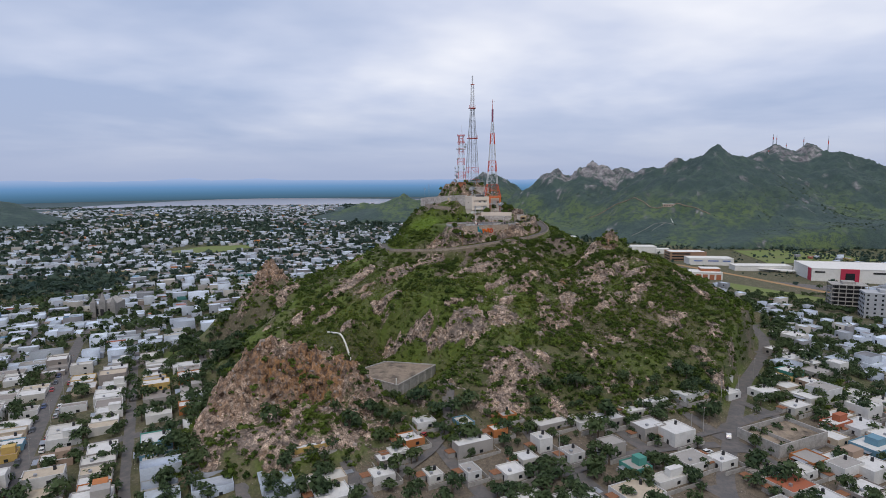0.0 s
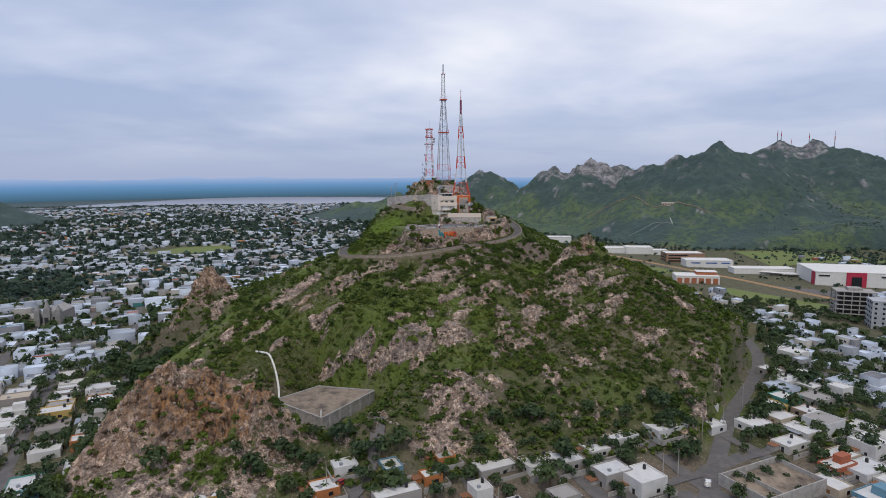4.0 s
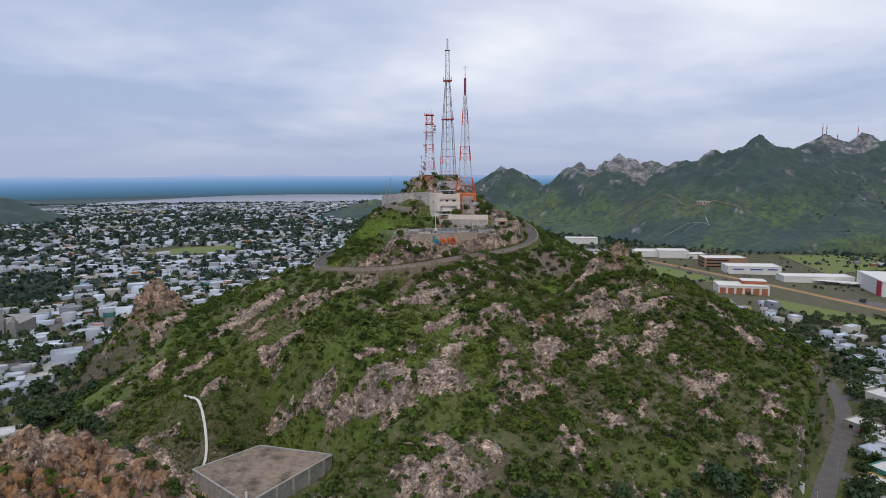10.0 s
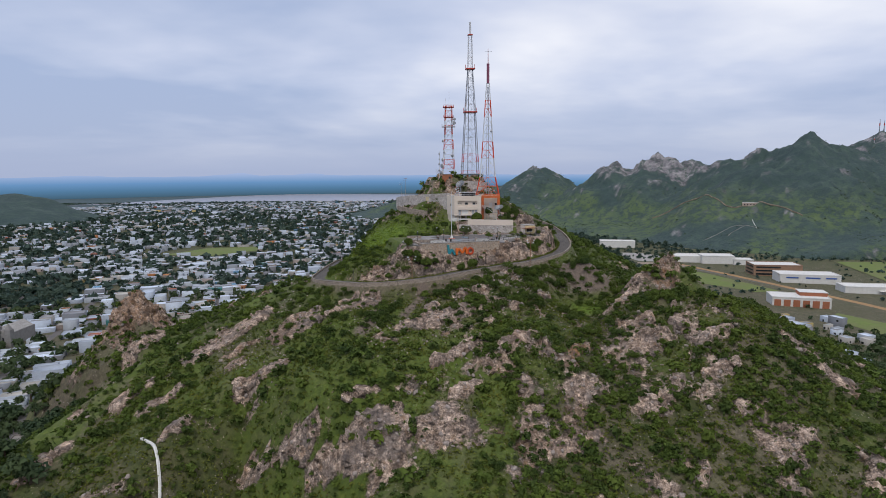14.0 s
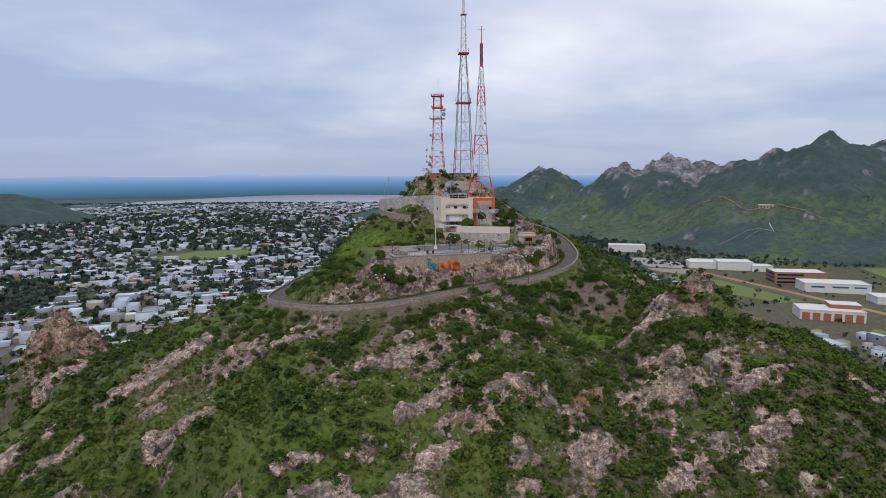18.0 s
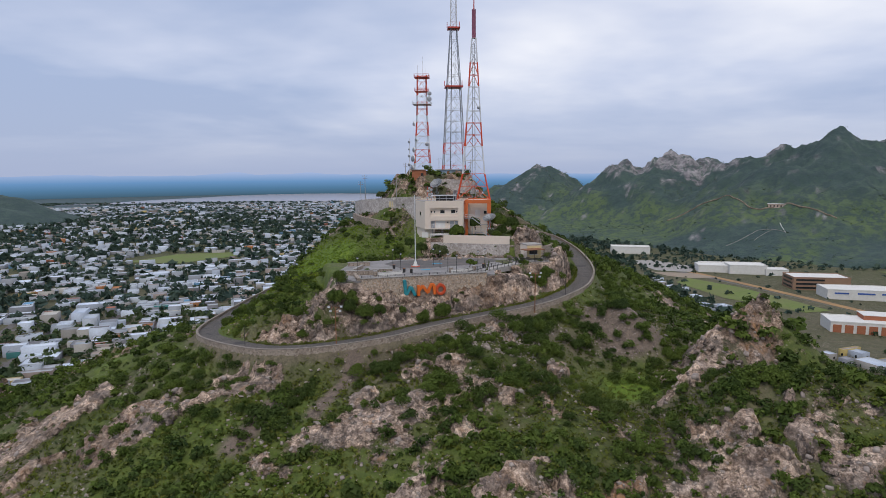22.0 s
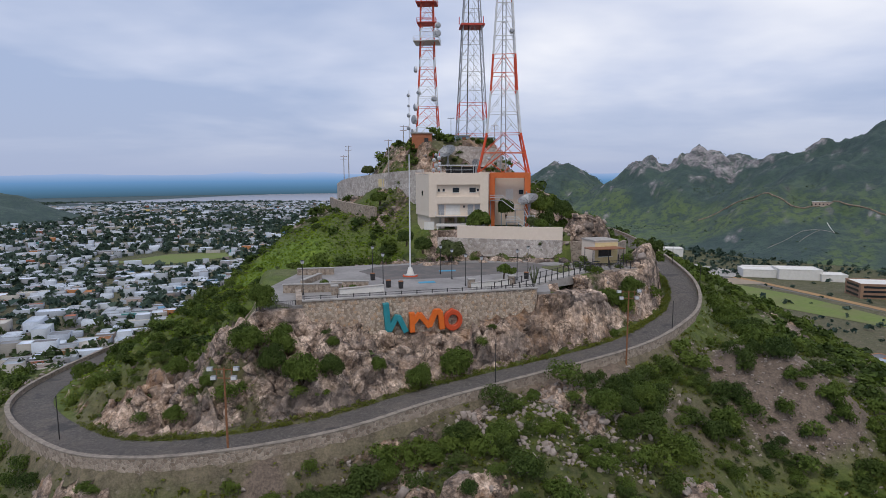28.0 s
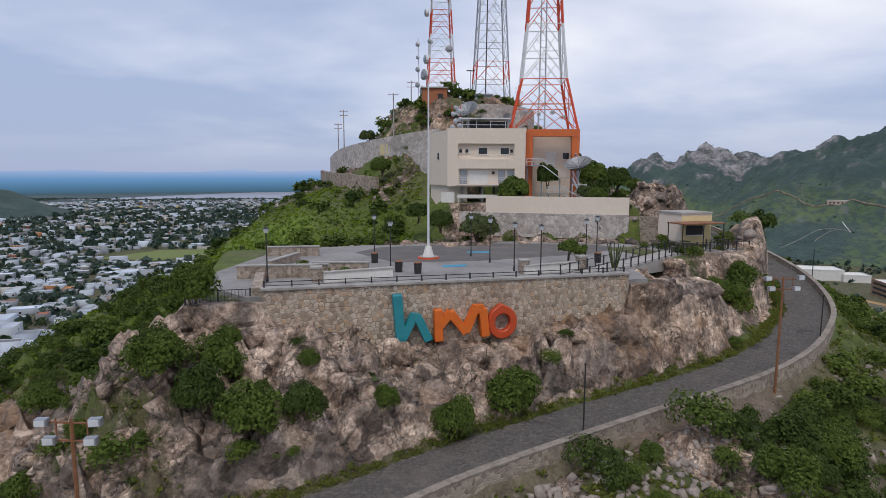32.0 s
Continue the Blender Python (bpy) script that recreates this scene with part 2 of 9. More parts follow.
def ground_mat():
    k = Mat("hill_ground", 0.95)
    rock, grass, dirt = k.split(k.attr("cover"))[:3]
    stain = k.attr("stain", "Fac")
    n1, n2, n3 = k.noise(0.09, 6, 0.65), k.noise(0.8, 6, 0.7), k.noise(4.5, 5, 0.7)
    green = k.ramp(n2, (0.25, (0.020, 0.027, 0.008)), (0.5, (0.053, 0.064, 0.015)), (0.75, (0.120, 0.124, 0.038)))
    lush = k.ramp(n2, (0.25, (0.042, 0.070, 0.008)), (0.55, (0.098, 0.142, 0.014)), (0.8, (0.180, 0.212, 0.032)))
    g = k.mix(grass, green, lush)
    g = k.mix(k.ramp(grass, (0.78, 0.0), (0.98, 1.0)), g, k.ramp(n2, (0.28, (0.038, 0.070, 0.007)), (0.55, (0.115, 0.180, 0.014)), (0.8, (0.22, 0.275, 0.032))))
    g = k.mix(k.ramp(n3, (0.45, 0.0), (0.75, 0.5)), g, k.mix(grass, (0.020, 0.026, 0.011), (0.036, 0.056, 0.012)))
    soil = k.ramp(k.mix(0.5, n2, n3), (0.36, (0.06, 0.046, 0.037)), (0.64, (0.23, 0.175, 0.135)))
    # dry grass and bare earth between the scrub
    g = k.mix(k.mix(grass, k.ramp(k.noise(0.16, 6, 0.7), (0.47, 0.0), (0.60, 0.7)), (0, 0, 0)), g, k.ramp(n3, (0.35, (0.058, 0.054, 0.024)), (0.65, (0.165, 0.138, 0.076))))
    base = k.mix(dirt, g, soil)
    # stones too small to stand alone
    grit = k.split(k.cells(1.5, out="Color"))[0]
    lump = k.ramp(k.cells(1.5), (0.22, 1.0), (0.34, 0.0))
    strewn = k.mix(1.0, k.ramp(grit, (0.72, 0.0), (0.76, 1.0)), k.mix(grass, k.ramp(k.noise(0.13, 4, 0.7), (0.46, 0.0), (0.56, 1.0)), (0, 0, 0)), "MULTIPLY")
    base = k.mix(k.mix(1.0, lump, strewn, "MULTIPLY"), base, k.ramp(n3, (0.3, (0.20, 0.165, 0.145)), (0.7, (0.46, 0.40, 0.36))))
    stone = k.ramp(k.mix(0.45, k.noise(0.5, 6, 0.7), k.noise(2.4, 6, 0.75)), (0.36, (0.034, 0.026, 0.021)), (0.43, (0.19, 0.136, 0.100)), (0.51, (0.42, 0.325, 0.262)), (0.59, (0.74, 0.605, 0.51)))
    bend = k.n.new("ShaderNodeVectorMath")
    bend.operation = "MULTIPLY_ADD"
    bend.inputs[1].default_value = (5, 5, 5)
    warp = k.n.new("ShaderNodeTexNoise")
    warp.inputs["Scale"].default_value, warp.inputs["Detail"].default_value = 0.7, 5
    k.put(k.co, warp.inputs["Vector"])
    k.put(warp.outputs["Color"], bend.inputs[0])
    k.put(k.co, bend.inputs[2])
    crack = k.cells(0.26, "DISTANCE_TO_EDGE", bend.outputs[0])
    fine = k.cells(0.8, "DISTANCE_TO_EDGE", bend.outputs[0])
    stone = k.mix(k.ramp(fine, (0.0, 0.55), (0.06, 0.0)), stone, (0.10, 0.078, 0.064))
    stone = k.mix(k.ramp(crack, (0.0, 0.9), (0.03, 0.0)), stone, (0.045, 0.04, 0.034))
    stone = k.mix(k.ramp(k.noise(0.12, 6, 0.75), (0.50, 0.0), (0.60, 0.75)), stone, k.ramp(n2, (0.35, (0.085, 0.072, 0.066)), (0.65, (0.25, 0.215, 0.195))))
    def planes(scale):
        """Angular planes, each tilted its own way: height and tone."""
        vor = k.n.new("ShaderNodeTexVoronoi")
        vor.inputs["Scale"].default_value = scale
        k.put(bent.outputs[0], vor.inputs["Vector"])
        a, b, d = (k.n.new("ShaderNodeVectorMath") for _ in range(3))
        a.operation, b.operation, d.operation = "SUBTRACT", "SUBTRACT", "DOT_PRODUCT"
        k.put(vor.outputs["Color"], a.inputs[0])
        a.inputs[1].default_value = (0.5, 0.5, 0.5)
        k.put(bent.outputs[0], b.inputs[0])
        k.put(vor.outputs["Position"], b.inputs[1])
        k.put(a.outputs[0], d.inputs[0])
        k.put(b.outputs[0], d.inputs[1])
        return d.outputs["Value"], k.split(vor.outputs["Color"])[1]

    bent = k.n.new("ShaderNodeVectorMath")
    bent.operation = "MULTIPLY_ADD"
    bent.inputs[1].default_value = (1.1, 1.1, 1.1)
    k.put(warp.outputs["Color"], bent.inputs[0])
    k.put(k.co, bent.inputs[2])
    tilt_a, tone_a = planes(0.42)
    tilt_b, tone_b = planes(1.3)
    stone = k.mix(1.0, stone, k.ramp(tone_a, (0.0, (0.66, 0.63, 0.61)), (0.6, (1.0, 0.98, 0.96)), (1.0, (1.32, 1.27, 1.20))), "MULTIPLY")
    stone = k.mix(1.0, stone, k.ramp(tone_b, (0.0, (0.72, 0.70, 0.69)), (1.0, (1.2, 1.19, 1.17))), "MULTIPLY")
    lichen = k.noise(0.45, 7, 0.75)
    stone = k.mix(k.ramp(lichen, (0.585, 0.0), (0.64, 0.8)), stone, (0.055, 0.047, 0.041))
    # iron-stained patches
    stone = k.mix(k.ramp(k.noise(0.28, 6, 0.7), (0.59, 0.0), (0.68, 0.55)), stone, (0.36, 0.21, 0.11))
    # dark runs down the steep faces
    runs = k.n.new("ShaderNodeMapping")
    runs.inputs["Scale"].default_value = (1, 1, 0.12)
    k.put(k.co, runs.inputs["Vector"])
    stone = k.mix(k.ramp(k.noise(0.9, 5, 0.7, runs.outputs[0]), (0.57, 0.0), (0.69, 0.4)), stone, (0.075, 0.063, 0.056))
    stone = k.mix(k.mix(1.0, stain, k.ramp(n2, (0.3, 0.3), (0.6, 1.0)), "MULTIPLY"), stone, k.ramp(k.noise(0.7, 6, 0.75, runs.outputs[0]), (0.37, (0.05, 0.036, 0.028)), (0.46, (0.15, 0.082, 0.045)), (0.58, (0.35, 0.17, 0.058))))
    # the border between rock and green breaks up with the grain
    edge = k.n.new("ShaderNodeMath")
    edge.operation = "ADD"
    k.put(rock, edge.inputs[0])
    e2 = k.n.new("ShaderNodeMath")
    e2.operation = "MULTIPLY_ADD"
    e2.inputs[1].default_value, e2.inputs[2].default_value = 0.9, -0.45
    k.put(n2, e2.inputs[0])
    k.put(e2.outputs[0], edge.inputs[1])
    k.colour(k.mix(k.ramp(edge.outputs[0], (0.42, 0.0), (0.58, 1.0)), base, stone))
    bare = k.ramp(edge.outputs[0], (0.42, 0.0), (0.58, 1.0))
    lift = k.mix(0.5, n3, k.mix(0.5, n2, k.ramp(crack, (0.0, 0.0), (0.1, 1.0))))
    for tilt, amount in ((tilt_a, 9.0), (tilt_b, 7.0)):
        big, add = k.n.new("ShaderNodeMath"), k.n.new("ShaderNodeMath")
        big.operation, add.operation = "MULTIPLY", "MULTIPLY_ADD"
        big.inputs[1].default_value = amount
        k.put(tilt, big.inputs[0])
        k.put(big.outputs[0], add.inputs[0])
        k.put(bare, add.inputs[1])
        k.put(lift, add.inputs[2])
        lift = add.outputs[0]
    k.bump(lift, 0.8, 0.2)
    return k.m


M["ground"] = ground_mat()


def cobble_mat():
    """Worn cobbles, with tar patches and dust."""
    k = Mat("cobbles", 0.92)
    tone = k.split(k.cells(5.5, out="Color"))[0]
    c = k.ramp(tone, (0.0, (0.074, 0.065, 0.059)), (0.6, (0.104, 0.092, 0.083)), (1.0, (0.142, 0.126, 0.114)))
    joint = k.cells(5.5, "DISTANCE_TO_EDGE")
    c = k.mix(k.ramp(joint, (0.0, 0.7), (0.08, 0.0)), c, (0.04, 0.036, 0.032))
    c = k.mix(k.ramp(k.noise(0.35, 5, 0.7), (0.5, 0.0), (0.68, 0.6)), c, (0.15, 0.125, 0.105))
    c = k.mix(k.ramp(k.noise(0.22, 4, 0.6), (0.60, 0.0), (0.63, 0.8)), c, (0.045, 0.043, 0.043))
    k.colour(c)
    k.bump(k.ramp(joint, (0.0, 0.0), (0.2, 1.0)), 0.6, 0.05)
    return k.m


M["cobbles"] = cobble_mat()


def stone_mat(name, dark, light, scale):
    """Rubble masonry: irregular stones in pale mortar."""
    k = Mat(name, 0.92)
    tone = k.split(k.cells(scale, out="Color"))[0]
    c = k.ramp(tone, (0.0, dark), (0.5, tuple((a + b) / 2 for a, b in zip(dark, light))), (1.0, light))
    c = k.mix(k.ramp(k.noise(scale * 3, 4), (0.4, 0.0), (0.8, 0.5)), c, dark)
    joint = k.cells(scale, "DISTANCE_TO_EDGE")
    c = k.mix(k.ramp(joint, (0.0, 0.9), (0.05, 0.0)), c, (0.36, 0.33, 0.29))
    c = k.mix(k.ramp(k.noise(0.25, 5, 0.7), (0.48, 0.0), (0.75, 0.6)), c, (0.17, 0.135, 0.11))
    k.colour(c)
    k.bump(k.ramp(joint, (0.0, 0.0), (0.12, 1.0)), 0.6, 0.06)
    return k.m


M["rubble_wall"] = stone_mat("rubble_wall", (0.21, 0.16, 0.122), (0.47, 0.385, 0.31), 3.0)
M["pale_rubble"] = stone_mat("pale_rubble", (0.38, 0.33, 0.30), (0.66, 0.61, 0.57), 2.0)


# ---- mesh helpers ----
class MB:
    """Gathers boxes, struts and prisms into one mesh."""

    def __init__(self, origin=(0, 0, 0)):
        self.v, self.f, self.o = [], [], Vector(origin)

    def add(self, verts, faces):
        k = len(self.v)
        self.v += [tuple(Vector(v) - self.o) for v in verts]
        self.f += [tuple(i + k for i in f) for f in faces]
        return self

    def box(self, c, s, rz=0.0, bevel=0.0):
        x, y, z = (a / 2 for a in s)
        ca, sa = math.cos(radians(rz)), math.sin(radians(rz))
        b = min(bevel, x * 0.9, y * 0.9)
        ring = [(-x + b, -y), (x - b, -y), (x, -y + b), (x, y - b), (x - b, y), (-x + b, y), (-x, y - b), (-x, -y + b)] if b else [(-x, -y), (x, -y), (x, y), (-x, y)]
        return self.prism([(c[0] + p * ca - q * sa, c[1] + p * sa + q * ca) for p, q in ring], c[2] - z, c[2] + z)

    def prism(self, ring, z0, z1, top=None):
        n = len(ring)
        top = top or ring
        vs = [(x, y, z0) for x, y in ring] + [(x, y, z1) for x, y in top]
        fs = [tuple(range(n))[::-1], tuple(range(n, 2 * n))] + [(i, (i + 1) % n, n + (i + 1) % n, n + i) for i in range(n)]
        return self.add(vs, fs)

    def strut(self, p, q, r, sides=4, r2=None):
        p, q = Vector(p), Vector(q)
        d = (q - p).normalized()
        a = d.cross(Vector((0, 0, 1)) if abs(d.z) < 0.9 else Vector((1, 0, 0))).normalized()
        b = d.cross(a)
        r2 = r if r2 is None else r2
        vs = []
        for c, rr in ((p, r), (q, r2)):
            for i in range(sides):
                t = math.tau * (i + 0.5) / sides
                vs.append(c + a * (rr * math.cos(t)) + b * (rr * math.sin(t)))
        fs = [(i, (i + 1) % sides, sides + (i + 1) % sides, sides + i) for i in range(sides)]
        fs += [tuple(range(sides))[::-1], tuple(range(sides, 2 * sides))]
        return self.add(vs, fs)

    def quadstrip(self, left, right):
        n = len(left)
        return self.add(list(left) + list(right), [(i, i + 1, n + i + 1, n + i) for i in range(n - 1)])

    def make(self, name, material, parent=None, label="", smooth=False):
        me = bpy.data.meshes.new(name)
        me.from_pydata(self.v, [], self.f)
        me.materials.append(material)
        if smooth:
            me.polygons.foreach_set("use_smooth", [True] * len(me.polygons))
        me.update()
        ob = new(name, me)
        ob.location = self.o
        if parent is not None:
            ob.parent = parent
            off = parent.matrix_world.translation if parent.parent is None else parent.parent.location + parent.location
            ob.location = self.o - off
        if label:
            tagged(ob, label)
        return ob


def thing(name, at, label, category, group="", kind=""):
    e = new(name)
    e.location = at
    e.matrix_world.translation = Vector(at)
    return tagged(e, label, category, group, kind)


def mesh_np(name, verts, faces, material, attrs=None, smooth=False):
    """A mesh object from arrays; faces is (n, 3) or (n, 4)."""
    me = bpy.data.meshes.new(name)
    k = faces.shape[1]
    me.vertices.add(len(verts))
    me.vertices.foreach_set("co", np.ascontiguousarray(verts, np.float32).ravel())
    me.loops.add(faces.size)
    me.loops.foreach_set("vertex_index", np.ascontiguousarray(faces, np.int32).ravel())
    me.polygons.add(len(faces))
    me.polygons.foreach_set("loop_start", np.arange(0, faces.size, k, dtype=np.int32))
    if smooth:
        me.polygons.foreach_set("use_smooth", np.ones(len(faces), bool))
    for an, data in (attrs or {}).items():
        if data.ndim == 1:
            me.attributes.new(an, "FLOAT", "POINT").data.foreach_set("value", data.astype(np.float32))
        else:
            rgba = np.ones((len(data), 4), np.float32)
            rgba[:, :3] = data
            me.attributes.new(an, "FLOAT_COLOR", "POINT").data.foreach_set("color", rgba.ravel())
    me.materials.append(material)
    me.update(calc_edges=True)
    me.validate()
    return new(name, me)


# ---- noise on arrays ----
def lattice(ix, iy, seed):
    h = (ix.astype(np.int64) * 374761393 + iy.astype(np.int64) * 668265263 + seed * 974711) & 0x7FFFFFFF
    h = ((h ^ (h >> 13)) * 1274126177) & 0x7FFFFFFF
    h = h ^ (h >> 16)
    return (h & 0xFFFFF) / 0xFFFFF


def vnoise(x, y, seed=0):
    ix, iy = np.floor(x), np.floor(y)
    fx, fy = x - ix, y - iy
    fx, fy = fx * fx * (3 - 2 * fx), fy * fy * (3 - 2 * fy)
    a, b = lattice(ix, iy, seed), lattice(ix + 1, iy, seed)
    c, d = lattice(ix, iy + 1, seed), lattice(ix + 1, iy + 1, seed)
    return (a * (1 - fx) + b * fx) * (1 - fy) + (c * (1 - fx) + d * fx) * fy


def fbm(x, y, scale, octaves=4, seed=0, gain=0.5):
    s, amp, tot = 0.0, 1.0, 0.0
    for o in range(octaves):
        s = s + amp * vnoise(x / scale * 2**o + 17.3 * o, y / scale * 2**o - 9.1 * o, seed + o)
        tot += amp
        amp *= gain
    return s / tot


def worley(x, y, scale, seed=0):
    """Distance to the nearest seed, its random value, and how far the second is."""
    x, y = x / scale, y / scale
    ix, iy = np.floor(x), np.floor(y)
    best, second, val = np.full(np.shape(x), 9.0), np.full(np.shape(x), 9.0), np.zeros(np.shape(x))
    for dx in (-1, 0, 1):
        for dy in (-1, 0, 1):
            cx, cy = ix + dx, iy + dy
            d = np.hypot(cx + lattice(cx, cy, seed) - x, cy + lattice(cx, cy, seed + 7) - y)
            closer = d < best
            second = np.where(closer, best, np.minimum(second, d))
            val = np.where(closer, lattice(cx, cy, seed + 13), val)
            best = np.where(closer, d, best)
    return best, val, second


def facets(x, y, scale, seed):
    """Tilted flat blocks split by cracks: height in units of the scale."""
    u, w = x / scale, y / scale
    ix, iy = np.floor(u), np.floor(w)
    best, second, h = np.full(np.shape(x), 9.0), np.full(np.shape(x), 9.0), np.zeros(np.shape(x))
    for dx in (-1, 0, 1):
        for dy in (-1, 0, 1):
            cx, cy = ix + dx, iy + dy
            ex, ey = u - cx - lattice(cx, cy, seed), w - cy - lattice(cx, cy, seed + 7)
            d = np.hypot(ex, ey)
            closer = d < best
            second = np.where(closer, best, np.minimum(second, d))
            tilt = (lattice(cx, cy, seed + 3) - 0.5) * ex + (lattice(cx, cy, seed + 5) - 0.35) * ey
            h = np.where(closer, 0.55 * (lattice(cx, cy, seed + 13) - 0.4) + 0.9 * tilt, h)
            best = np.where(closer, d, best)
    return h - 0.22 * sstep(0.14, 0.0, second - best)


def sstep(a, b, x):
    t = np.clip((x - a) / (b - a), 0, 1)
    return t * t * (3 - 2 * t)


def smax(a, b, k):
    h = np.clip(0.5 + 0.5 * (a - b) / k, 0, 1)
    return b * (1 - h) + a * h + k * h * (1 - h)

# ---- the hill and the plain ----
def spline(points, step=1.5):
    """A smooth line through points, resampled at even steps."""
    p = np.array(points, float)
    p = np.vstack([2 * p[0] - p[1], p, 2 * p[-1] - p[-2]])
    out = []
    for i in range(1, len(p) - 2):
        n = max(2, int(np.linalg.norm(p[i + 1] - p[i]) / step))
        for t in np.arange(n) / n:
            a, b, c, d = p[i - 1], p[i], p[i + 1], p[i + 2]
            out.append(0.5 * (2 * b + (c - a) * t + (2 * a - 5 * b + 4 * c - d) * t**2 + (3 * b - a - 3 * c + d) * t**3))
    out.append(p[-2])
    return np.array(out)


# summit road: from the far left round the front to the terrace behind the kiosk
ROAD = spline([(-62, 60, 68), (-61, 10, 75.5), (-59, -25, 78), (-56, -52, 79.8), (-52.5, -76, 81.6), (-47.5, -90, 83.2), (-40, -99, 84.3), (-29, -106.6, 85.2), (-21.1, -109, 86.0), (-14.4, -108.6, 86.6), (-9.6, -107.4, 87.0), (-3.7, -104.6, 87.4), (3.1, -99.3, 87.9), (13.3, -92.2, 88.4), (22.1, -86.6, 88.9), (28.8, -81.2, 89.2), (34.6, -74.6, 89.7), (41.0, -63.8, 90.2), (44.9, -50.4, 91.4), (45.6, -36, 92.9), (43.5, -21, 95), (38, -9, 97.4), (30, -8, 99.4), (24, -16, 100.6)])
# road along the foot of the hill
FOOT = spline([(52, -270, 30.5), (58, -256, 30.5), (72, -233, 31), (86, -211, 32), (103, -186, 34), (124, -160, 34.5), (141, -138, 34.5), (157, -110, 33.5), (169, -80, 31.5), (178, -43, 29), (180, 10, 26), (176, 80, 23)])
# front wall of the plaza, from its left to its right end
WALL_A, WALL_B = Vector((-11.3, -92.6)), Vector((16.6, -83.0))
WALL_D = (WALL_B - WALL_A).normalized()
WALL_N = Vector((WALL_D.y, -WALL_D.x))
PLAZA_Z, TERRACE_Z, ROOFROAD_Z = 96.3, 101.2, 109.4


def along(x, y, line, signed=False):
    """Distance to a line, and the line's height there."""
    best, z = np.full(np.shape(x), 1e9), np.zeros(np.shape(x))
    lo, hi = line[:, :2].min(0) - 25, line[:, :2].max(0) + 25
    near = (x > lo[0]) & (x < hi[0]) & (y > lo[1]) & (y < hi[1])
    xs, ys = x[near], y[near]
    b, zz, sg = np.full(xs.shape, 1e9), np.zeros(xs.shape), np.zeros(xs.shape)
    run = np.gradient(line[:, :2], axis=0)
    for (px, py, pz), (dx, dy) in zip(line, run):
        d = np.hypot(xs - px, ys - py)
        sg = np.where(d < b, dx * (ys - py) - dy * (xs - px), sg)
        zz = np.where(d < b, pz, zz)
        b = np.minimum(b, d)
    best[near], z[near] = b, zz
    if signed:
        left = np.zeros(np.shape(x), bool)
        left[near] = sg > 0
        return best, z, left
    return best, z


def plain(x, y):
    r = np.hypot(x, y + 80)
    z = 14 + 18 * np.exp(-np.maximum(r - 150, 0) / 260.0)
    z = z - 6 * sstep(-120, -320, x) * np.exp(-((y + 100) / 400.0) ** 2)
    return z


def near_line(x, y, x0, y0, x1, y1):
    t = np.clip(((x - x0) * (x1 - x0) + (y - y0) * (y1 - y0)) / ((x1 - x0) ** 2 + (y1 - y0) ** 2), 0, 1)
    return np.hypot(x - x0 - t * (x1 - x0), y - y0 - t * (y1 - y0))


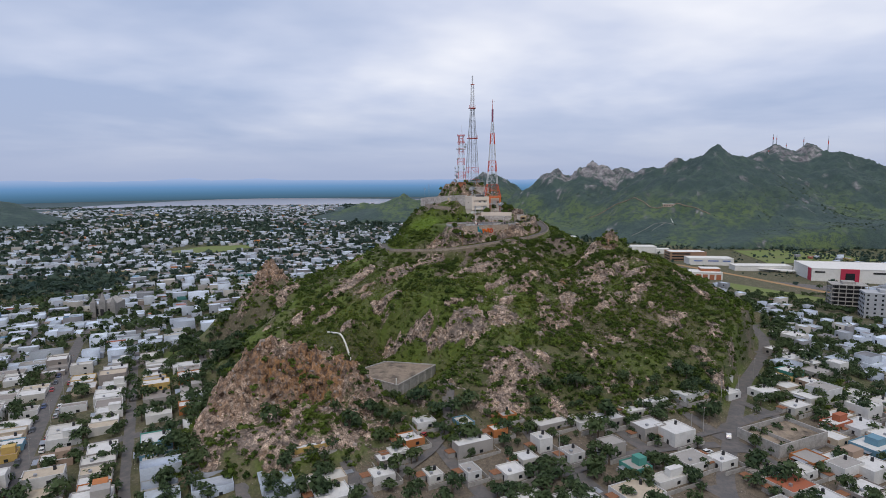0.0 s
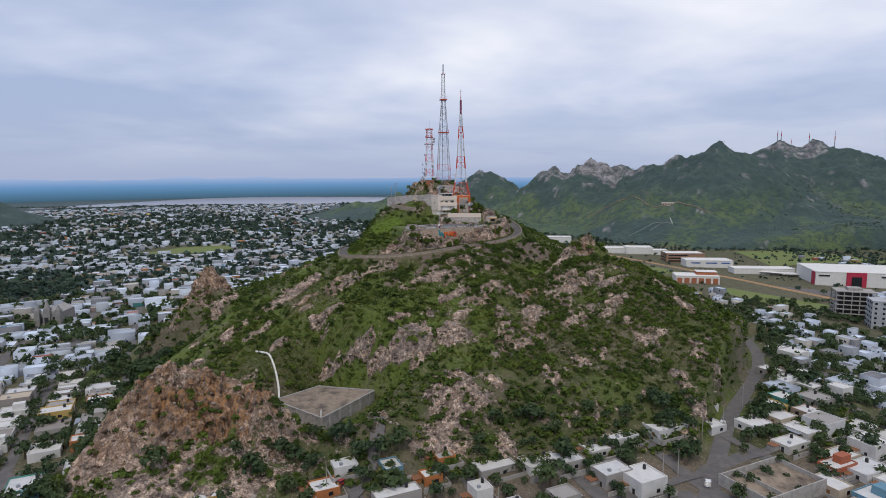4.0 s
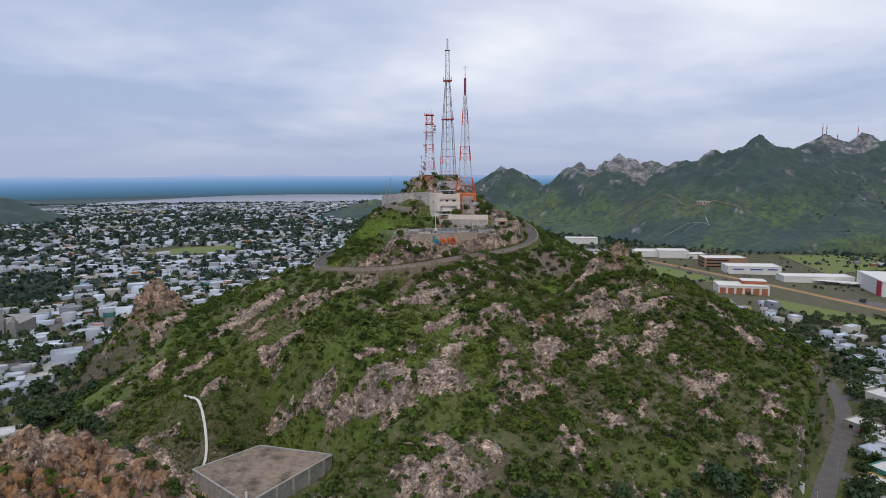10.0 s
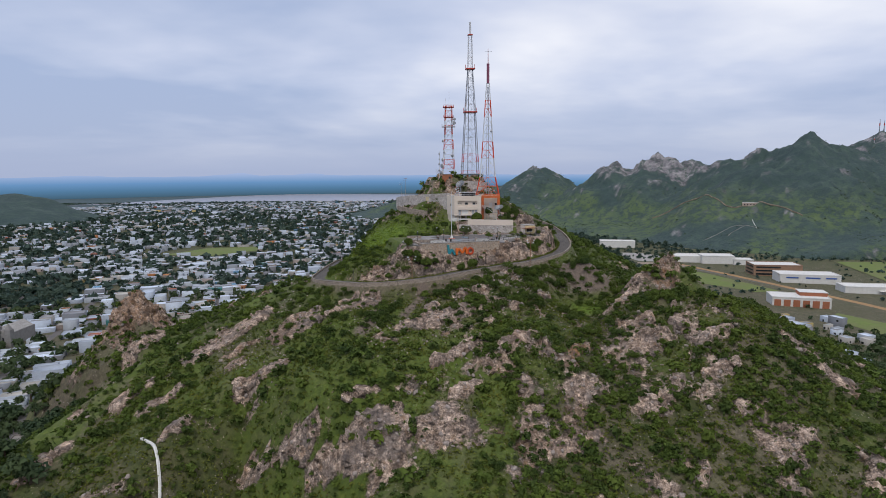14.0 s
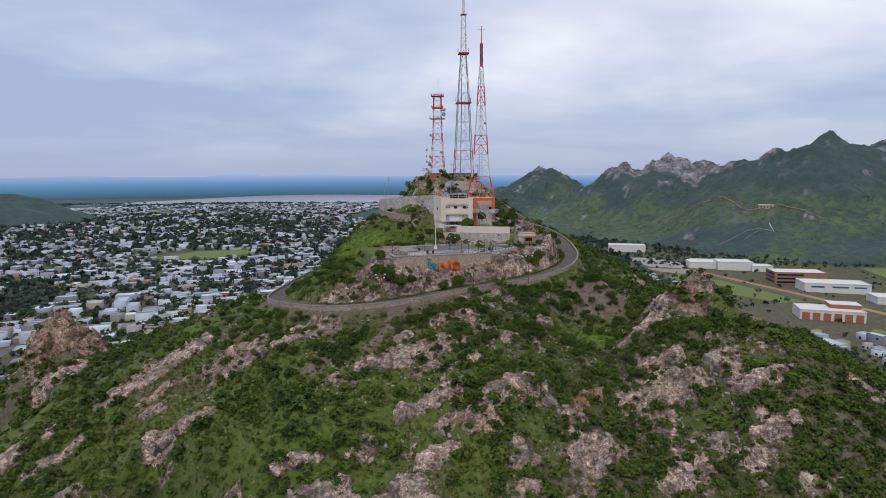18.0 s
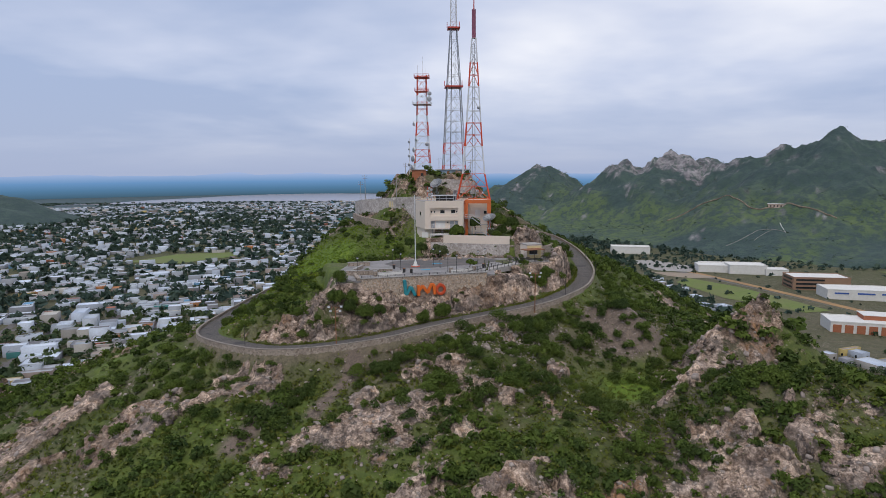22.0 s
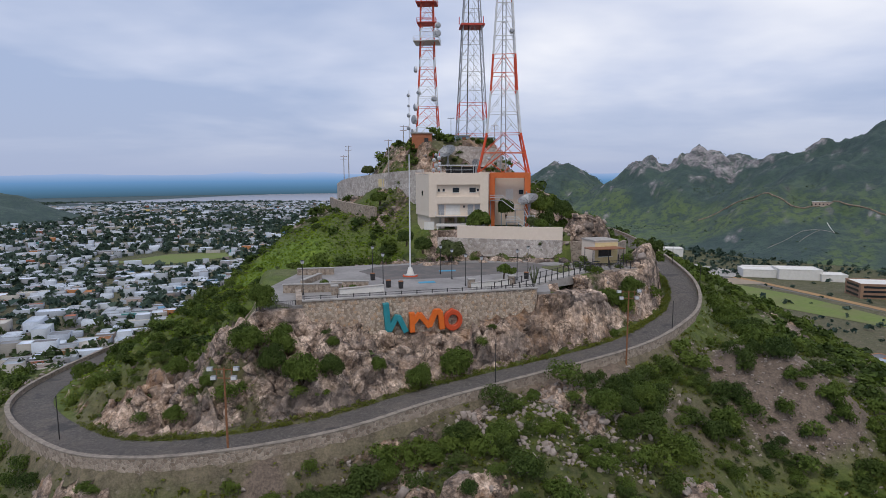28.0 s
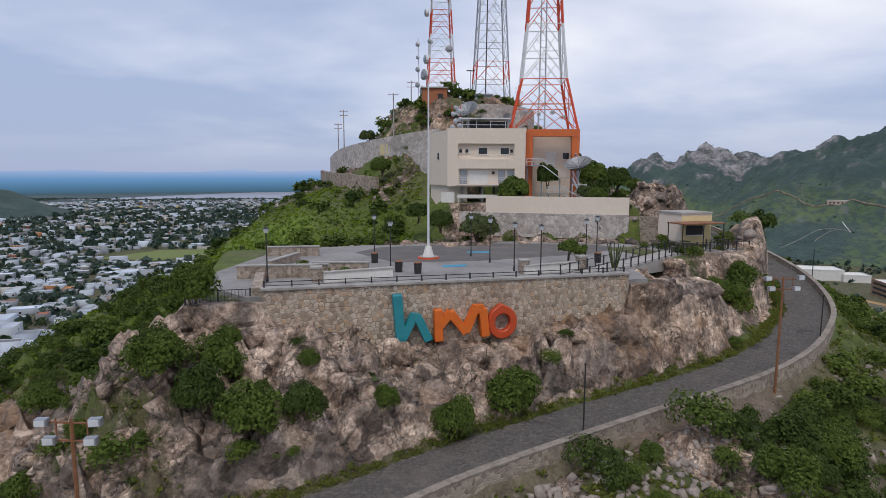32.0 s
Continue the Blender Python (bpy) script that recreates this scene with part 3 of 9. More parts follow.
def hill(x, y):
    d = np.hypot(x / 1.12, y + 60)
    ang = np.arctan2(y + 60, x)
    lobes = 5 * np.sin(3 * ang + 0.6) + 3 * np.sin(7 * ang + 2.0)
    z = 113.5 - 0.475 * np.sqrt(d * d + 36.0**2) + lobes * sstep(60, 120, d) * 0.5
    z = smax(z, 118 - 0.5 * np.hypot(x * 1.02, y + 4), 3)
    # rocky knob that carries the masts
    k = np.hypot((x + 2), (y + 2) * 0.72)
    z = smax(z, np.minimum(118.6, 118.6 - 1.7 * (k - 13.5)), 1.5)
    # shoulder with a rocky top east of the road, and its crest running back
    z = smax(z, 84 - 0.55 * near_line(x, y, 62, -112, 84, -117), 5)
    for x0, y0, z0, x1, y1, z1 in ((46, -112, 77, 66, -97.5, 88.5), (66, -97.5, 88.5, 73.5, -92, 93), (73.5, -92, 90, 88, -103, 80)):
        t = np.clip(((x - x0) * (x1 - x0) + (y - y0) * (y1 - y0)) / ((x1 - x0) ** 2 + (y1 - y0) ** 2), 0, 1)
        z = smax(z, z0 + (z1 - z0) * t - 0.85 * np.hypot(x - x0 - t * (x1 - x0), y - y0 - t * (y1 - y0)), 2)
    z = smax(z, 80 - 0.62 * np.hypot((x - 92) * 0.9, (y + 108) * 0.75), 8)
    # crag on the west ridge
    z = smax(z, 77 - 1.25 * np.hypot((x + 121), (y + 82) * 0.8), 3)
    z = smax(z, 66 - 0.7 * np.hypot((x + 106) * 0.8, (y + 95) * 0.6), 6)
    # orange crag: a short ridge with a steep face
    t = np.clip(((x + 98) * 36 + (y + 206) * 6) / 1332.0, 0, 1)
    e = np.hypot(x + 98 - 36 * t, y + 206 - 6 * t)
    z = smax(z, 61 + 2 * np.sin(t * 7) - 0.2 * e - 0.050 * e**2, 3)
    t = np.clip(((x + 97) * -20 + (y + 206) * -17) / 689.0, 0, 1)
    e = np.hypot(x + 97 + 20 * t, y + 206 + 17 * t)
    z = smax(z, 60 - 24 * t + 1.5 * np.sin(t * 9) - 0.25 * e - 0.065 * e**2, 2.5)
    z = smax(z, 46 - 0.55 * np.hypot((x + 80) * 0.6, (y + 222)), 5)
    # knolls on the front slope
    z = z + 5.0 * np.exp(-(((x + 24) / 13) ** 2 + ((y + 150) / 10) ** 2))
    z = z + 5.0 * np.exp(-(((x - 2) / 8) ** 2 + ((y + 199) / 7) ** 2))
    z = z + 5.0 * np.exp(-(((x - 20) / 12) ** 2 + ((y + 140) / 12) ** 2))
    z = z - 6.0 * np.exp(-(((x - 42) / 13) ** 2 + ((y + 100) / 14) ** 2))
    # spoil heap tipped beside the road
    z = smax(z, 88.0 - 0.8 * np.maximum(0, near_line(x, y, 42, -78, 48, -81) - 2.2), 0.8)
    return z


# bare slabs: from, to, half width
SLABS_NEAR = ((-50, -124, -27, -113, 5.5), (-44, -114, -31, -110, 2.6), (-52, -117, -38, -116, 1.8), (-9, -128, 4, -121, 4), (48, -111, 64, -101, 2.8), (1, -114, 4, -113, 1.3), (9, -112, 12, -110, 1.3), (-7, -122, -4, -119, 1.6), (10, -121, 13, -119, 1.5), (29, -107, 34, -103, 1.4), (20, -119, 24, -116, 1.5), (57, -131, 68, -126, 3.0), (56, -124, 68, -119, 2.2), (68, -105, 76, -96, 4))
SLABS_LOW = ((-81, -122, -61, -108, 3.6), (-58, -143, -46, -140, 3), (-24, -160, -17, -158, 1.9), (-52, -157, -33, -161, 3.2), (-30, -168, -12, -168, 4.2), (-18, -165, -12, -162, 2.1), (-3, -145, 7, -139, 2), (33, -140, 39, -132, 3.0), (53, -153, 64, -141, 4), (67, -144, 79, -142, 2.2), (24, -169, 37, -164, 3.2), (2, -155, 9, -152, 1.9), (-114, -115, -106, -101, 4.2), (-110, -160, -106, -151, 4), (77, -156, 87, -163, 3), (99, -131, 104, -147, 3), (16, -142, 25, -134, 1.6), (72, -133, 83, -128, 1.7), (-72, -160, -68, -154, 2.5), (-98, -137, -92, -133, 3), (80, -170, 86, -162, 2.5), (95, -173, 99, -167, 3), (45, -205, 50, -197, 2), (-9, -204, -3, -198, 4.5), (36, -186, 42, -180, 2.5), (56, -176, 60, -168, 2.2), (-86, -143, -78, -138, 2.2), (-66, -128, -60, -124, 1.8))


def slab_mask(x, y):
    """Smooth tilted plates of bare rock."""
    wob = 7.0 * (fbm(x, y, 5, 4, 15, 0.6) - 0.5) + 6.0 * (fbm(x, y, 13, 2, 19) - 0.5) + 0.4
    slab = np.zeros(np.shape(x))
    for x0, y0, x1, y1, w in SLABS_NEAR + SLABS_LOW:
        slab = np.maximum(slab, sstep(0.95 * w, 0.65 * w, near_line(x, y, x0, y0, x1, y1) + wob * min(1.0, 0.25 + w / 6)))
    return slab * (1 - sstep(15, 45, x) * sstep(0.50, 0.43, fbm(x, y, 4.5, 3, 23)))


def rockiness(x, y):
    """How much bare rock shows: 0 to 1."""
    n = fbm(x, y, 26, 4, 3)
    streak = fbm(x * 0.9 + y * 0.5, y * 0.45 - x * 0.2, 14, 4, 11)
    small = fbm(x, y, 7, 4, 15, 0.6) - 0.5
    r = 0.42 * n + 0.56 * streak - 0.545 + 1.05 * small - 0.035 * sstep(10, 40, x) * sstep(-112, -125, y) * sstep(-175, -160, y)
    for cx, cy, rx, ry, amt in ((70, -96, 14, 10, 0.5), (64, -124, 14, 9, 0.06), (68, -145, 18, 12, 0.05), (92, -140, 16, 26, 0.06), (-121, -82, 15, 17, 0.6), (-80, -204, 32, 17, 0.7), (-108, -215, 15, 12, 0.6), (-70, -232, 40, 16, 0.10), (2, -198, 9, 8, 0.4), (-98, -240, 28, 16, 0.2), (-2, -2, 20, 24, 0.55), (-28, -14, 7, 14, 0.3), (80, -128, 18, 12, 0.05), (20, -95, 12, 4, 0.2)):
        r = r + amt * np.exp(-(((x - cx) / rx) ** 2 + ((y - cy) / ry) ** 2))
    # the lush west face under the summit wall and the gully east of the road stay green
    for cx, cy, rx, ry, amt in ((-34, -48, 17, 22, 0.6), (43, -101, 13, 11, 0.35), (62, -115, 9, 3.5, 0.35), (84, -112, 10, 8, 0.2), (-65, -140, 18, 10, 0.12), (-140, -150, 30, 50, 0.3), (30, -126, 22, 10, 0.08)):
        r = r - amt * np.exp(-(((x - cx) / rx) ** 2 + ((y - cy) / ry) ** 2))
    return np.maximum(r, r * 0.3 + 0.42 * slab_mask(x, y))


def side(x, y):
    """Place along and before the plaza's front wall."""
    ax, ay = x - WALL_A.x, y - WALL_A.y
    return ax * WALL_D.x + ay * WALL_D.y, ax * WALL_N.x + ay * WALL_N.y


RES = [(-52, -170), (-30, -176), (-46, -201), (-66, -184)]


def shape(x, y):
    """Height of the ground and what covers it."""
    base, hz = plain(x, y), hill(x, y)
    # rubble apron in front of the orange crag
    hz = np.maximum(hz, base - 4 + 15 * np.exp(-(((x + 92) / 32) ** 2 + ((y + 236) / 17) ** 2)))
    onhill = sstep(-2, 6, hz - base)
    z = smax(hz, base, 5)
    rock = rockiness(x, y) * onhill
    rough = onhill * (0.9 * (fbm(x, y, 9, 4, 21) - 0.5) + 0.35 * (fbm(x, y, 2.4, 3, 31) - 0.5))
    z = z + 2.2 * rough
    bare = sstep(0.02, 0.20, rock)
    wx, wy = x + 3 * fbm(x, y, 6, 3, 5), y + 3 * fbm(x, y, 5, 3, 6)
    block = 4.4 * facets(wx * 0.8 + wy * 0.35, wy * 0.75 - wx * 0.3, 7.5, 41) + 1.5 * facets(wx, wy * 0.8, 3.6, 43)
    crag = np.exp(-(((x + 82) / 34) ** 2 + ((y + 206) / 15) ** 2)) + np.exp(-(((x + 121) / 16) ** 2 + ((y + 82) / 18) ** 2)) + 0.6 * np.exp(-((x / 20) ** 2 + (y / 20) ** 2)) + 0.8 * np.exp(-(((x - 69) / 11) ** 2 + ((y + 96) / 8) ** 2))
    plate = slab_mask(x, y) * (1 - np.minimum(1, crag))
    tilt = 1.3 * (worley(x * 0.8 + y * 0.5, y * 0.7 - x * 0.3, 9, 33)[1] - 0.3) + 0.9 * facets(x * 0.7 + y * 0.4, y * 0.9 - x * 0.3, 4.5, 46)
    z = z + bare * block * (0.55 + 0.85 * crag) * (1 - 0.85 * plate) + plate * (1.1 + tilt)
    # upright fins of the two crags
    fin = 6.5 * facets(x + 2 * fbm(x, y, 5, 3, 8), y * 0.4 + 2 * fbm(x, y, 5, 3, 9), 5.5, 47) + 2.6 * facets(x, y * 0.5, 2.6, 49)
    z = z + fin * np.minimum(1, np.exp(-(((x + 86) / 30) ** 2 + ((y + 210) / 12) ** 2)) + np.exp(-(((x + 121) / 12) ** 2 + ((y + 84) / 13) ** 2)) + 0.2 * np.exp(-(((x - 70) / 9) ** 2 + ((y + 95) / 6) ** 2)))
    # cliff between the plaza and the road
    s, f = side(x, y)
    length = (WALL_B - WALL_A).length
    rd, rz, uphill = along(x, y, ROAD, True)
    pd = np.maximum(0.0, np.maximum.reduce([f, -5.5 - s, s - length - 4]))
    west = sstep(-50, -40, x) * sstep(-70, -80, y) * sstep(-7, -10, x)
    front = sstep(-12, -8, x) * sstep(length + 24, length + 8, s) * sstep(-2.5, 0.5, f)
    cliff = np.maximum(west, front) * uphill * (rz > 0)
    ztop = 92.0 + 2.6 * sstep(9, -1, s) + 1.6 * sstep(20, 28, s) - 6.5 * sstep(-14, -33, x)
    step_in = np.maximum(rd - 3.0, 0.0)
    rise = step_in / (step_in + pd + 0.01)
    ledge = ((0.55 * x + 0.85 * y + 4.0 * fbm(x, y, 7, 3, 88)) / 2.6) % 1.0
    face = rz + (ztop - rz) * rise ** np.where(x < -10, 0.72, 0.55 - 0.22 * sstep(17, 23, s)) + (0.9 * block + 1.2 * facets(x * 0.8, y, 1.7, 45) + 1.6 * (ledge**1.5 - 0.4) - 1.6 * sstep(0.06, 0.0, np.abs(fbm(x * 1.2, y * 0.5, 7, 3, 93) - 0.5))) * sstep(3.0, 4.6, rd) * sstep(0.0, 2.0, pd) * (1 - 0.85 * sstep(3.4, 2.2, near_line(x, y, -0.5, -94.5, 3.2, -97.5)))
    z = z * (1 - cliff) + face * cliff
    # rock spurs at both ends of the wall
    for cx, cy, h, w in ((23.0, -78.0, 94.4, 5.0), (36.2, -60.5, 99.6, 3.0), (39.2, -55.5, 98.2, 3.0), (32.5, -68, 92.8, 4.0), (28.5, -46, 103.2, 3.6)):
        dd = np.hypot(x - cx, y - cy)
        lump = (h - 0.055 * dd**2 - 0.12 * dd + 0.8 * block) * 1.0
        k = sstep(w + 5, w - 1, dd)
        z = np.where(rd > 4.2, np.maximum(z, z * (1 - k) + lump * k), z)
        rock = rock + 0.45 * k
    # the rock stays below the kiosk's retaining wall
    yard = np.maximum(np.abs((x - 26.5) * 0.86 + (y + 65.5) * 0.5) - 8, np.abs(-(x - 26.5) * 0.5 + (y + 65.5) * 0.86) - 7)
    z = np.where((yard < 5) & (rd > 3.5) & (f > -30) & (x < 33), np.minimum(z, 94.5 + 0.4 * block + 5 * sstep(2, 5, yard)), z)
    bald = cliff * np.maximum(front, sstep(-80, -88, y) * sstep(-34, -27, x))
    rock = np.where(bald > 0.05, rock * (1 - bald) + bald * (np.maximum(0.06, 0.75 * fbm(x, y, 6, 4, 77) - 0.10) + 0.22 * sstep(18, 23, s)), rock)
    # plaza, terrace and summit track are levelled
    def level(poly_d, zz, soft, z):
        k = sstep(soft, 0.0, poly_d)
        return z * (1 - k) + zz * k
    pz = np.maximum.reduce([f + 0.15, -5 - s, s - length - 4, -f - 31])
    z = level(pz, PLAZA_Z - 0.35, 2.2, z) * (f < 0.3) + z * (f >= 0.3)
    z = np.where((f > -0.3) & (f < 0.8) & (s > 0) & (s < length), np.minimum(z, ztop + 0.2), z)
    kiosk = np.maximum(np.abs((x - 26.5) * 0.86 + (y + 63.5) * 0.5) - 6, np.abs(-(x - 26.5) * 0.5 + (y + 63.5) * 0.86) - 5)
    z = level(kiosk, PLAZA_Z + 0.15, 2.0, z)
    te = np.maximum.reduce([np.abs(x - 11) - 13.5, -48.3 - 0.187 * x - y, y + 27])
    z = level(te, TERRACE_Z - 0.3, 1.0, z)
    # road benches
    outer = (~uphill) & (rz > 80.5) & (rz < 90)
    k = np.where(cliff > 0.5, sstep(3.8, 2.6, rd), sstep(5.6, 2.4, rd))
    z = z * (1 - k) + (rz - 0.06) * k
    # the bank inside the western bend is low, and the ground drops steeply outside it
    z = np.where(uphill & (rd < 20) & (x < -36), np.minimum(z, rz + 0.3 + 0.5 * np.maximum(rd - 2.6, 0) + 6 * sstep(-86, -95, y) + 8 * sstep(9, 18, rd)), z)
    xr, zr = np.interp(y, ROAD[:120, 1][::-1], ROAD[:120, 0][::-1]), np.interp(y, ROAD[:120, 1][::-1], ROAD[:120, 2][::-1])
    drop = zr - 0.6 - 0.72 * np.maximum(xr - x - 3, 0) + 30 * sstep(-70, -86, y) + 60 * np.exp(-(((x + 121) / 20) ** 2 + ((y + 82) / 17) ** 2))
    z = np.where(x < xr - 2.4, np.minimum(z, np.maximum(drop, base)), z)
    # the ground falls away outside the parapet
    z = np.where(outer, z - 0.9 * sstep(2.4, 3.05, rd) * sstep(10.4, 4.4, rd), z)
    fd, fz, inner = along(x, y, FOOT, True)
    # the town's flat ground begins beyond the foot road
    z = np.where(~inner & (fd < 90) & (y < -60), np.minimum(z, fz - 0.2 - 1.6 * sstep(4, 25, fd) + 1.2 * fbm(x, y, 14, 3, 77)), z)
    k = sstep(8.0, 4.2, fd)
    z = z * (1 - k) + (fz - 0.06) * k
    cx, cy = -48.5, -183.0
    rs = np.maximum(np.abs((x - cx) * 0.83 - (y - cy) * 0.56) - 13, np.abs((x - cx) * 0.56 + (y - cy) * 0.83) - 13)
    z = np.where(rs < 20, z * (1 - sstep(20, 1, rs)) + np.minimum(z, 38.5) * sstep(20, 1, rs), z)
    rock = np.where((rd < 3.4 - 0.8 * (cliff > 0.5)) | (fd < 5) | (pz < -1), -0.5, rock)
    grass = (0.5 + 0.25 * sstep(40, 10, x)) * sstep(0.42 - 0.06 * sstep(40, 10, x), 0.60, fbm(x, y, 34, 4, 61)) * onhill
    for gx, gy, rx, ry in ((-34, -48, 18, 26), (-46, -74, 12, 18), (47, -102, 12, 10), (-66, -146, 22, 10), (16, -168, 7, 16), (-8, -150, 12, 5), (-70, -82, 12, 24), (-96, -118, 16, 12), (-40, -135, 22, 5)):
        grass = np.maximum(grass, np.exp(-(((x - gx) / rx) ** 2 + ((y - gy) / ry) ** 2)) * (1.4 if gy == -48 else 1.25 if gy == -74 else 1.15 if gx == 47 else 0.95 if gx == -70 else 0.75))
    strip = sstep(2.1, 2.4, rd) * np.where(cliff > 0.5, sstep(3.1, 2.7, rd), sstep(3.6, 2.9, rd))
    rock = rock - 0.8 * strip
    grass = np.maximum(grass, 0.6 * strip)
    dirt = sstep(0.50, 0.72, fbm(x, y, 16, 4, 91)) * 0.55 * onhill + (0.30 + 0.5 * sstep(-175, -215, y) * sstep(-80, -60, x) - 0.28 * sstep(300, 800, np.hypot(x, y + 80))) * (1 - onhill)
    heap = sstep(8.5, 4.5, near_line(x, y, 45, -84, 50, -86) + 5 * (fbm(x, y, 5, 3, 67) - 0.5)) * sstep(36, 40, x)
    rock = rock - 0.7 * heap
    scree = 1.4 * heap + sstep(2.4, 0.8, near_line(x, y, -9, -112, -14, -123)) + sstep(3.6, 1.2, near_line(x, y, -26, -129, -21, -117)) + 0.8 * np.exp(-(((x - 30) / 14) ** 2 + ((y + 92) / 4) ** 2))
    scree = scree + np.where(outer, 0.8 * sstep(3.4 + 4 * fbm(x, y, 6, 3, 83), 2.8, rd) * (x < 36), 0)
    dirt = np.maximum(dirt, scree) * (1 - np.minimum(1, 1.4 * np.exp(-(((x + 34) / 18) ** 2 + ((y + 48) / 26) ** 2))))
    stain = 1.3 * np.exp(-(((x + 74) / 13) ** 2 + ((y + 210) / 8) ** 2)) * sstep(0.36, 0.56, fbm(x, y, 9, 3, 59)) + 0.75 * np.exp(-(((x + 90) / 26) ** 2 + ((y + 211) / 11) ** 2)) * sstep(0.30, 0.52, fbm(x, y, 8, 3, 69)) + 0.55 * np.exp(-(((x + 121) / 13) ** 2 + ((y + 84) / 14) ** 2)) + 0.5 * sstep(0.54, 0.70, fbm(x, y, 7, 3, 55)) * cliff + 0.9 * np.exp(-(((x - 36) / 5) ** 2 + ((y + 136) / 6) ** 2)) + 0.8 * np.exp(-(((x - 70) / 5) ** 2 + ((y + 98) / 4) ** 2)) + 0.9 * np.exp(-(((x + 1) / 19) ** 2 + (y / 22) ** 2)) * sstep(0.35, 0.55, fbm(x, y, 6, 3, 97)) + 0.25 * sstep(0.6, 0.75, fbm(x, y, 18, 3, 57))
    return z, np.clip(rock * 1.6 + 0.30, 0, 1) * sstep(0.0, 0.2, onhill), np.clip(grass, 0, 1), np.clip(dirt, 0, 1), np.clip(stain, 0, 1)


def axis(fine, grow=1.13, reach=4700):
    out = list(fine)
    s = fine[1] - fine[0]
    while out[0] > -reach:
        s *= grow
        out.insert(0, out[0] - s)
    s = fine[-1] - fine[-2]
    while out[-1] < reach:
        s *= grow
        out.append(out[-1] + s)
    return np.array(out)


gx = axis(np.concatenate([np.arange(-150, -104, 1.3), np.arange(-104, -58, 0.9), np.arange(-58, -42, 1.1), np.arange(-42, 42, 0.6), np.arange(42, 80, 0.85), np.arange(80, 150, 1.4)]))
gy = axis(np.concatenate([np.arange(-265, -226, 1.4), np.arange(-226, -198, 0.9), np.arange(-198, -130, 1.2), np.arange(-130, -114, 0.85), np.arange(-114, -70, 0.55), np.arange(-70, -40, 0.9), np.arange(-40, 40, 1.4)]))
GX, GY = np.meshgrid(gx, gy)
gz, g_rock, g_grass, g_dirt, g_stain = shape(GX, GY)


def sheet_faces(ny, nx):
    i = (np.arange(ny - 1)[:, None] * nx + np.arange(nx - 1)[None]).ravel()
    return np.stack([i, i + 1, i + nx + 1, i + nx], 1)


ground = mesh_np("ground", np.stack([GX, GY, gz], -1).reshape(-1, 3), sheet_faces(*GX.shape), M["ground"], {"cover": np.stack([g_rock, g_grass, g_dirt], -1).reshape(-1, 3), "stain": g_stain.ravel()}, smooth=True)
# bare rock breaks in sharp planes, the green parts roll smoothly
edge_on = (g_rock[:-1, :-1] + g_rock[1:, :-1] + g_rock[:-1, 1:] + g_rock[1:, 1:]) / 4
ground.data.polygons.foreach_set("use_smooth", (edge_on <= 0.5).ravel())
# bare rock keeps its hard facets
soft = (g_rock < 0.42)[:-1, :-1].ravel()
ground.data.polygons.foreach_set("use_smooth", soft)
tagged(ground, "rocky green hill rising from a flat plain", "hill", kind="structure")


def at_grid(field, x, y):
    """Bilinear look-up on the ground's grid."""
    x, y = np.asarray(x, float), np.asarray(y, float)
    i = np.clip(np.searchsorted(gx, x) - 1, 0, len(gx) - 2)
    j = np.clip(np.searchsorted(gy, y) - 1, 0, len(gy) - 2)
    u, v = (x - gx[i]) / (gx[i + 1] - gx[i]), (y - gy[j]) / (gy[j + 1] - gy[j])
    return (field[j, i] * (1 - u) + field[j, i + 1] * u) * (1 - v) + (field[j + 1, i] * (1 - u) + field[j + 1, i + 1] * u) * v


def zat(x, y):
    return float(at_grid(gz, x, y))


def ribbon(line, half, lift, name, material, kind_label, shift=0.0):
    d = np.gradient(line[:, :2], axis=0)
    d /= np.linalg.norm(d, axis=1)[:, None]
    n = np.stack([-d[:, 1], d[:, 0]], 1)
    a, b = line.copy(), line.copy()
    a[:, :2] += n * (shift + half)
    b[:, :2] += n * (shift - half)
    a[:, 2] += lift
    b[:, 2] += lift
    ob = MB().quadstrip([tuple(p) for p in b], [tuple(p) for p in a]).make(name, material)
    return tagged(ob, kind_label, "road", kind="structure")


ribbon(ROAD, 2.15, 0.03, "road", M["cobbles"], "worn grey cobbled summit road")
ribbon(FOOT, 2.7, 0.05, "road", M["asphalt"], "grey asphalt road along the hill's foot")


def parapet(line, off, w, below, above, name, material, label, i0=0, i1=None):
    """A wall that follows a line at an offset."""
    d = np.gradient(line[:, :2], axis=0)
    d /= np.linalg.norm(d, axis=1)[:, None]
    n = np.stack([-d[:, 1], d[:, 0]], 1)
    sl = slice(i0, i1)
    p, n, z = line[sl, :2], n[sl], line[sl, 2]
    rows = []
    for o, h in ((off - w / 2, -below), (off - w / 2, above), (off + w / 2, above), (off + w / 2, -below)):
        rows.append([(a[0] + b[0] * o, a[1] + b[1] * o, c + h) for a, b, c in zip(p, n, z)])
    m = MB()
    for k in range(3):
        m.quadstrip(rows[k], rows[k + 1])
    k = len(rows[0])
    m.add([rows[j][0] for j in range(4)] + [rows[j][-1] for j in range(4)], [(3, 2, 1, 0), (4, 5, 6, 7)])
    return tagged(m.make(name, material), label, "wall", kind="structure")


parapet(ROAD, -2.45, 0.45, 3.2, 0.55, "wall_road", M["rubble_wall"], "low rubble stone parapet on the road's outer edge")
parapet(ROAD, -2.45, 0.52, -0.54, 0.66, "wall_coping", M["coping"], "pale concrete coping on the road parapet")

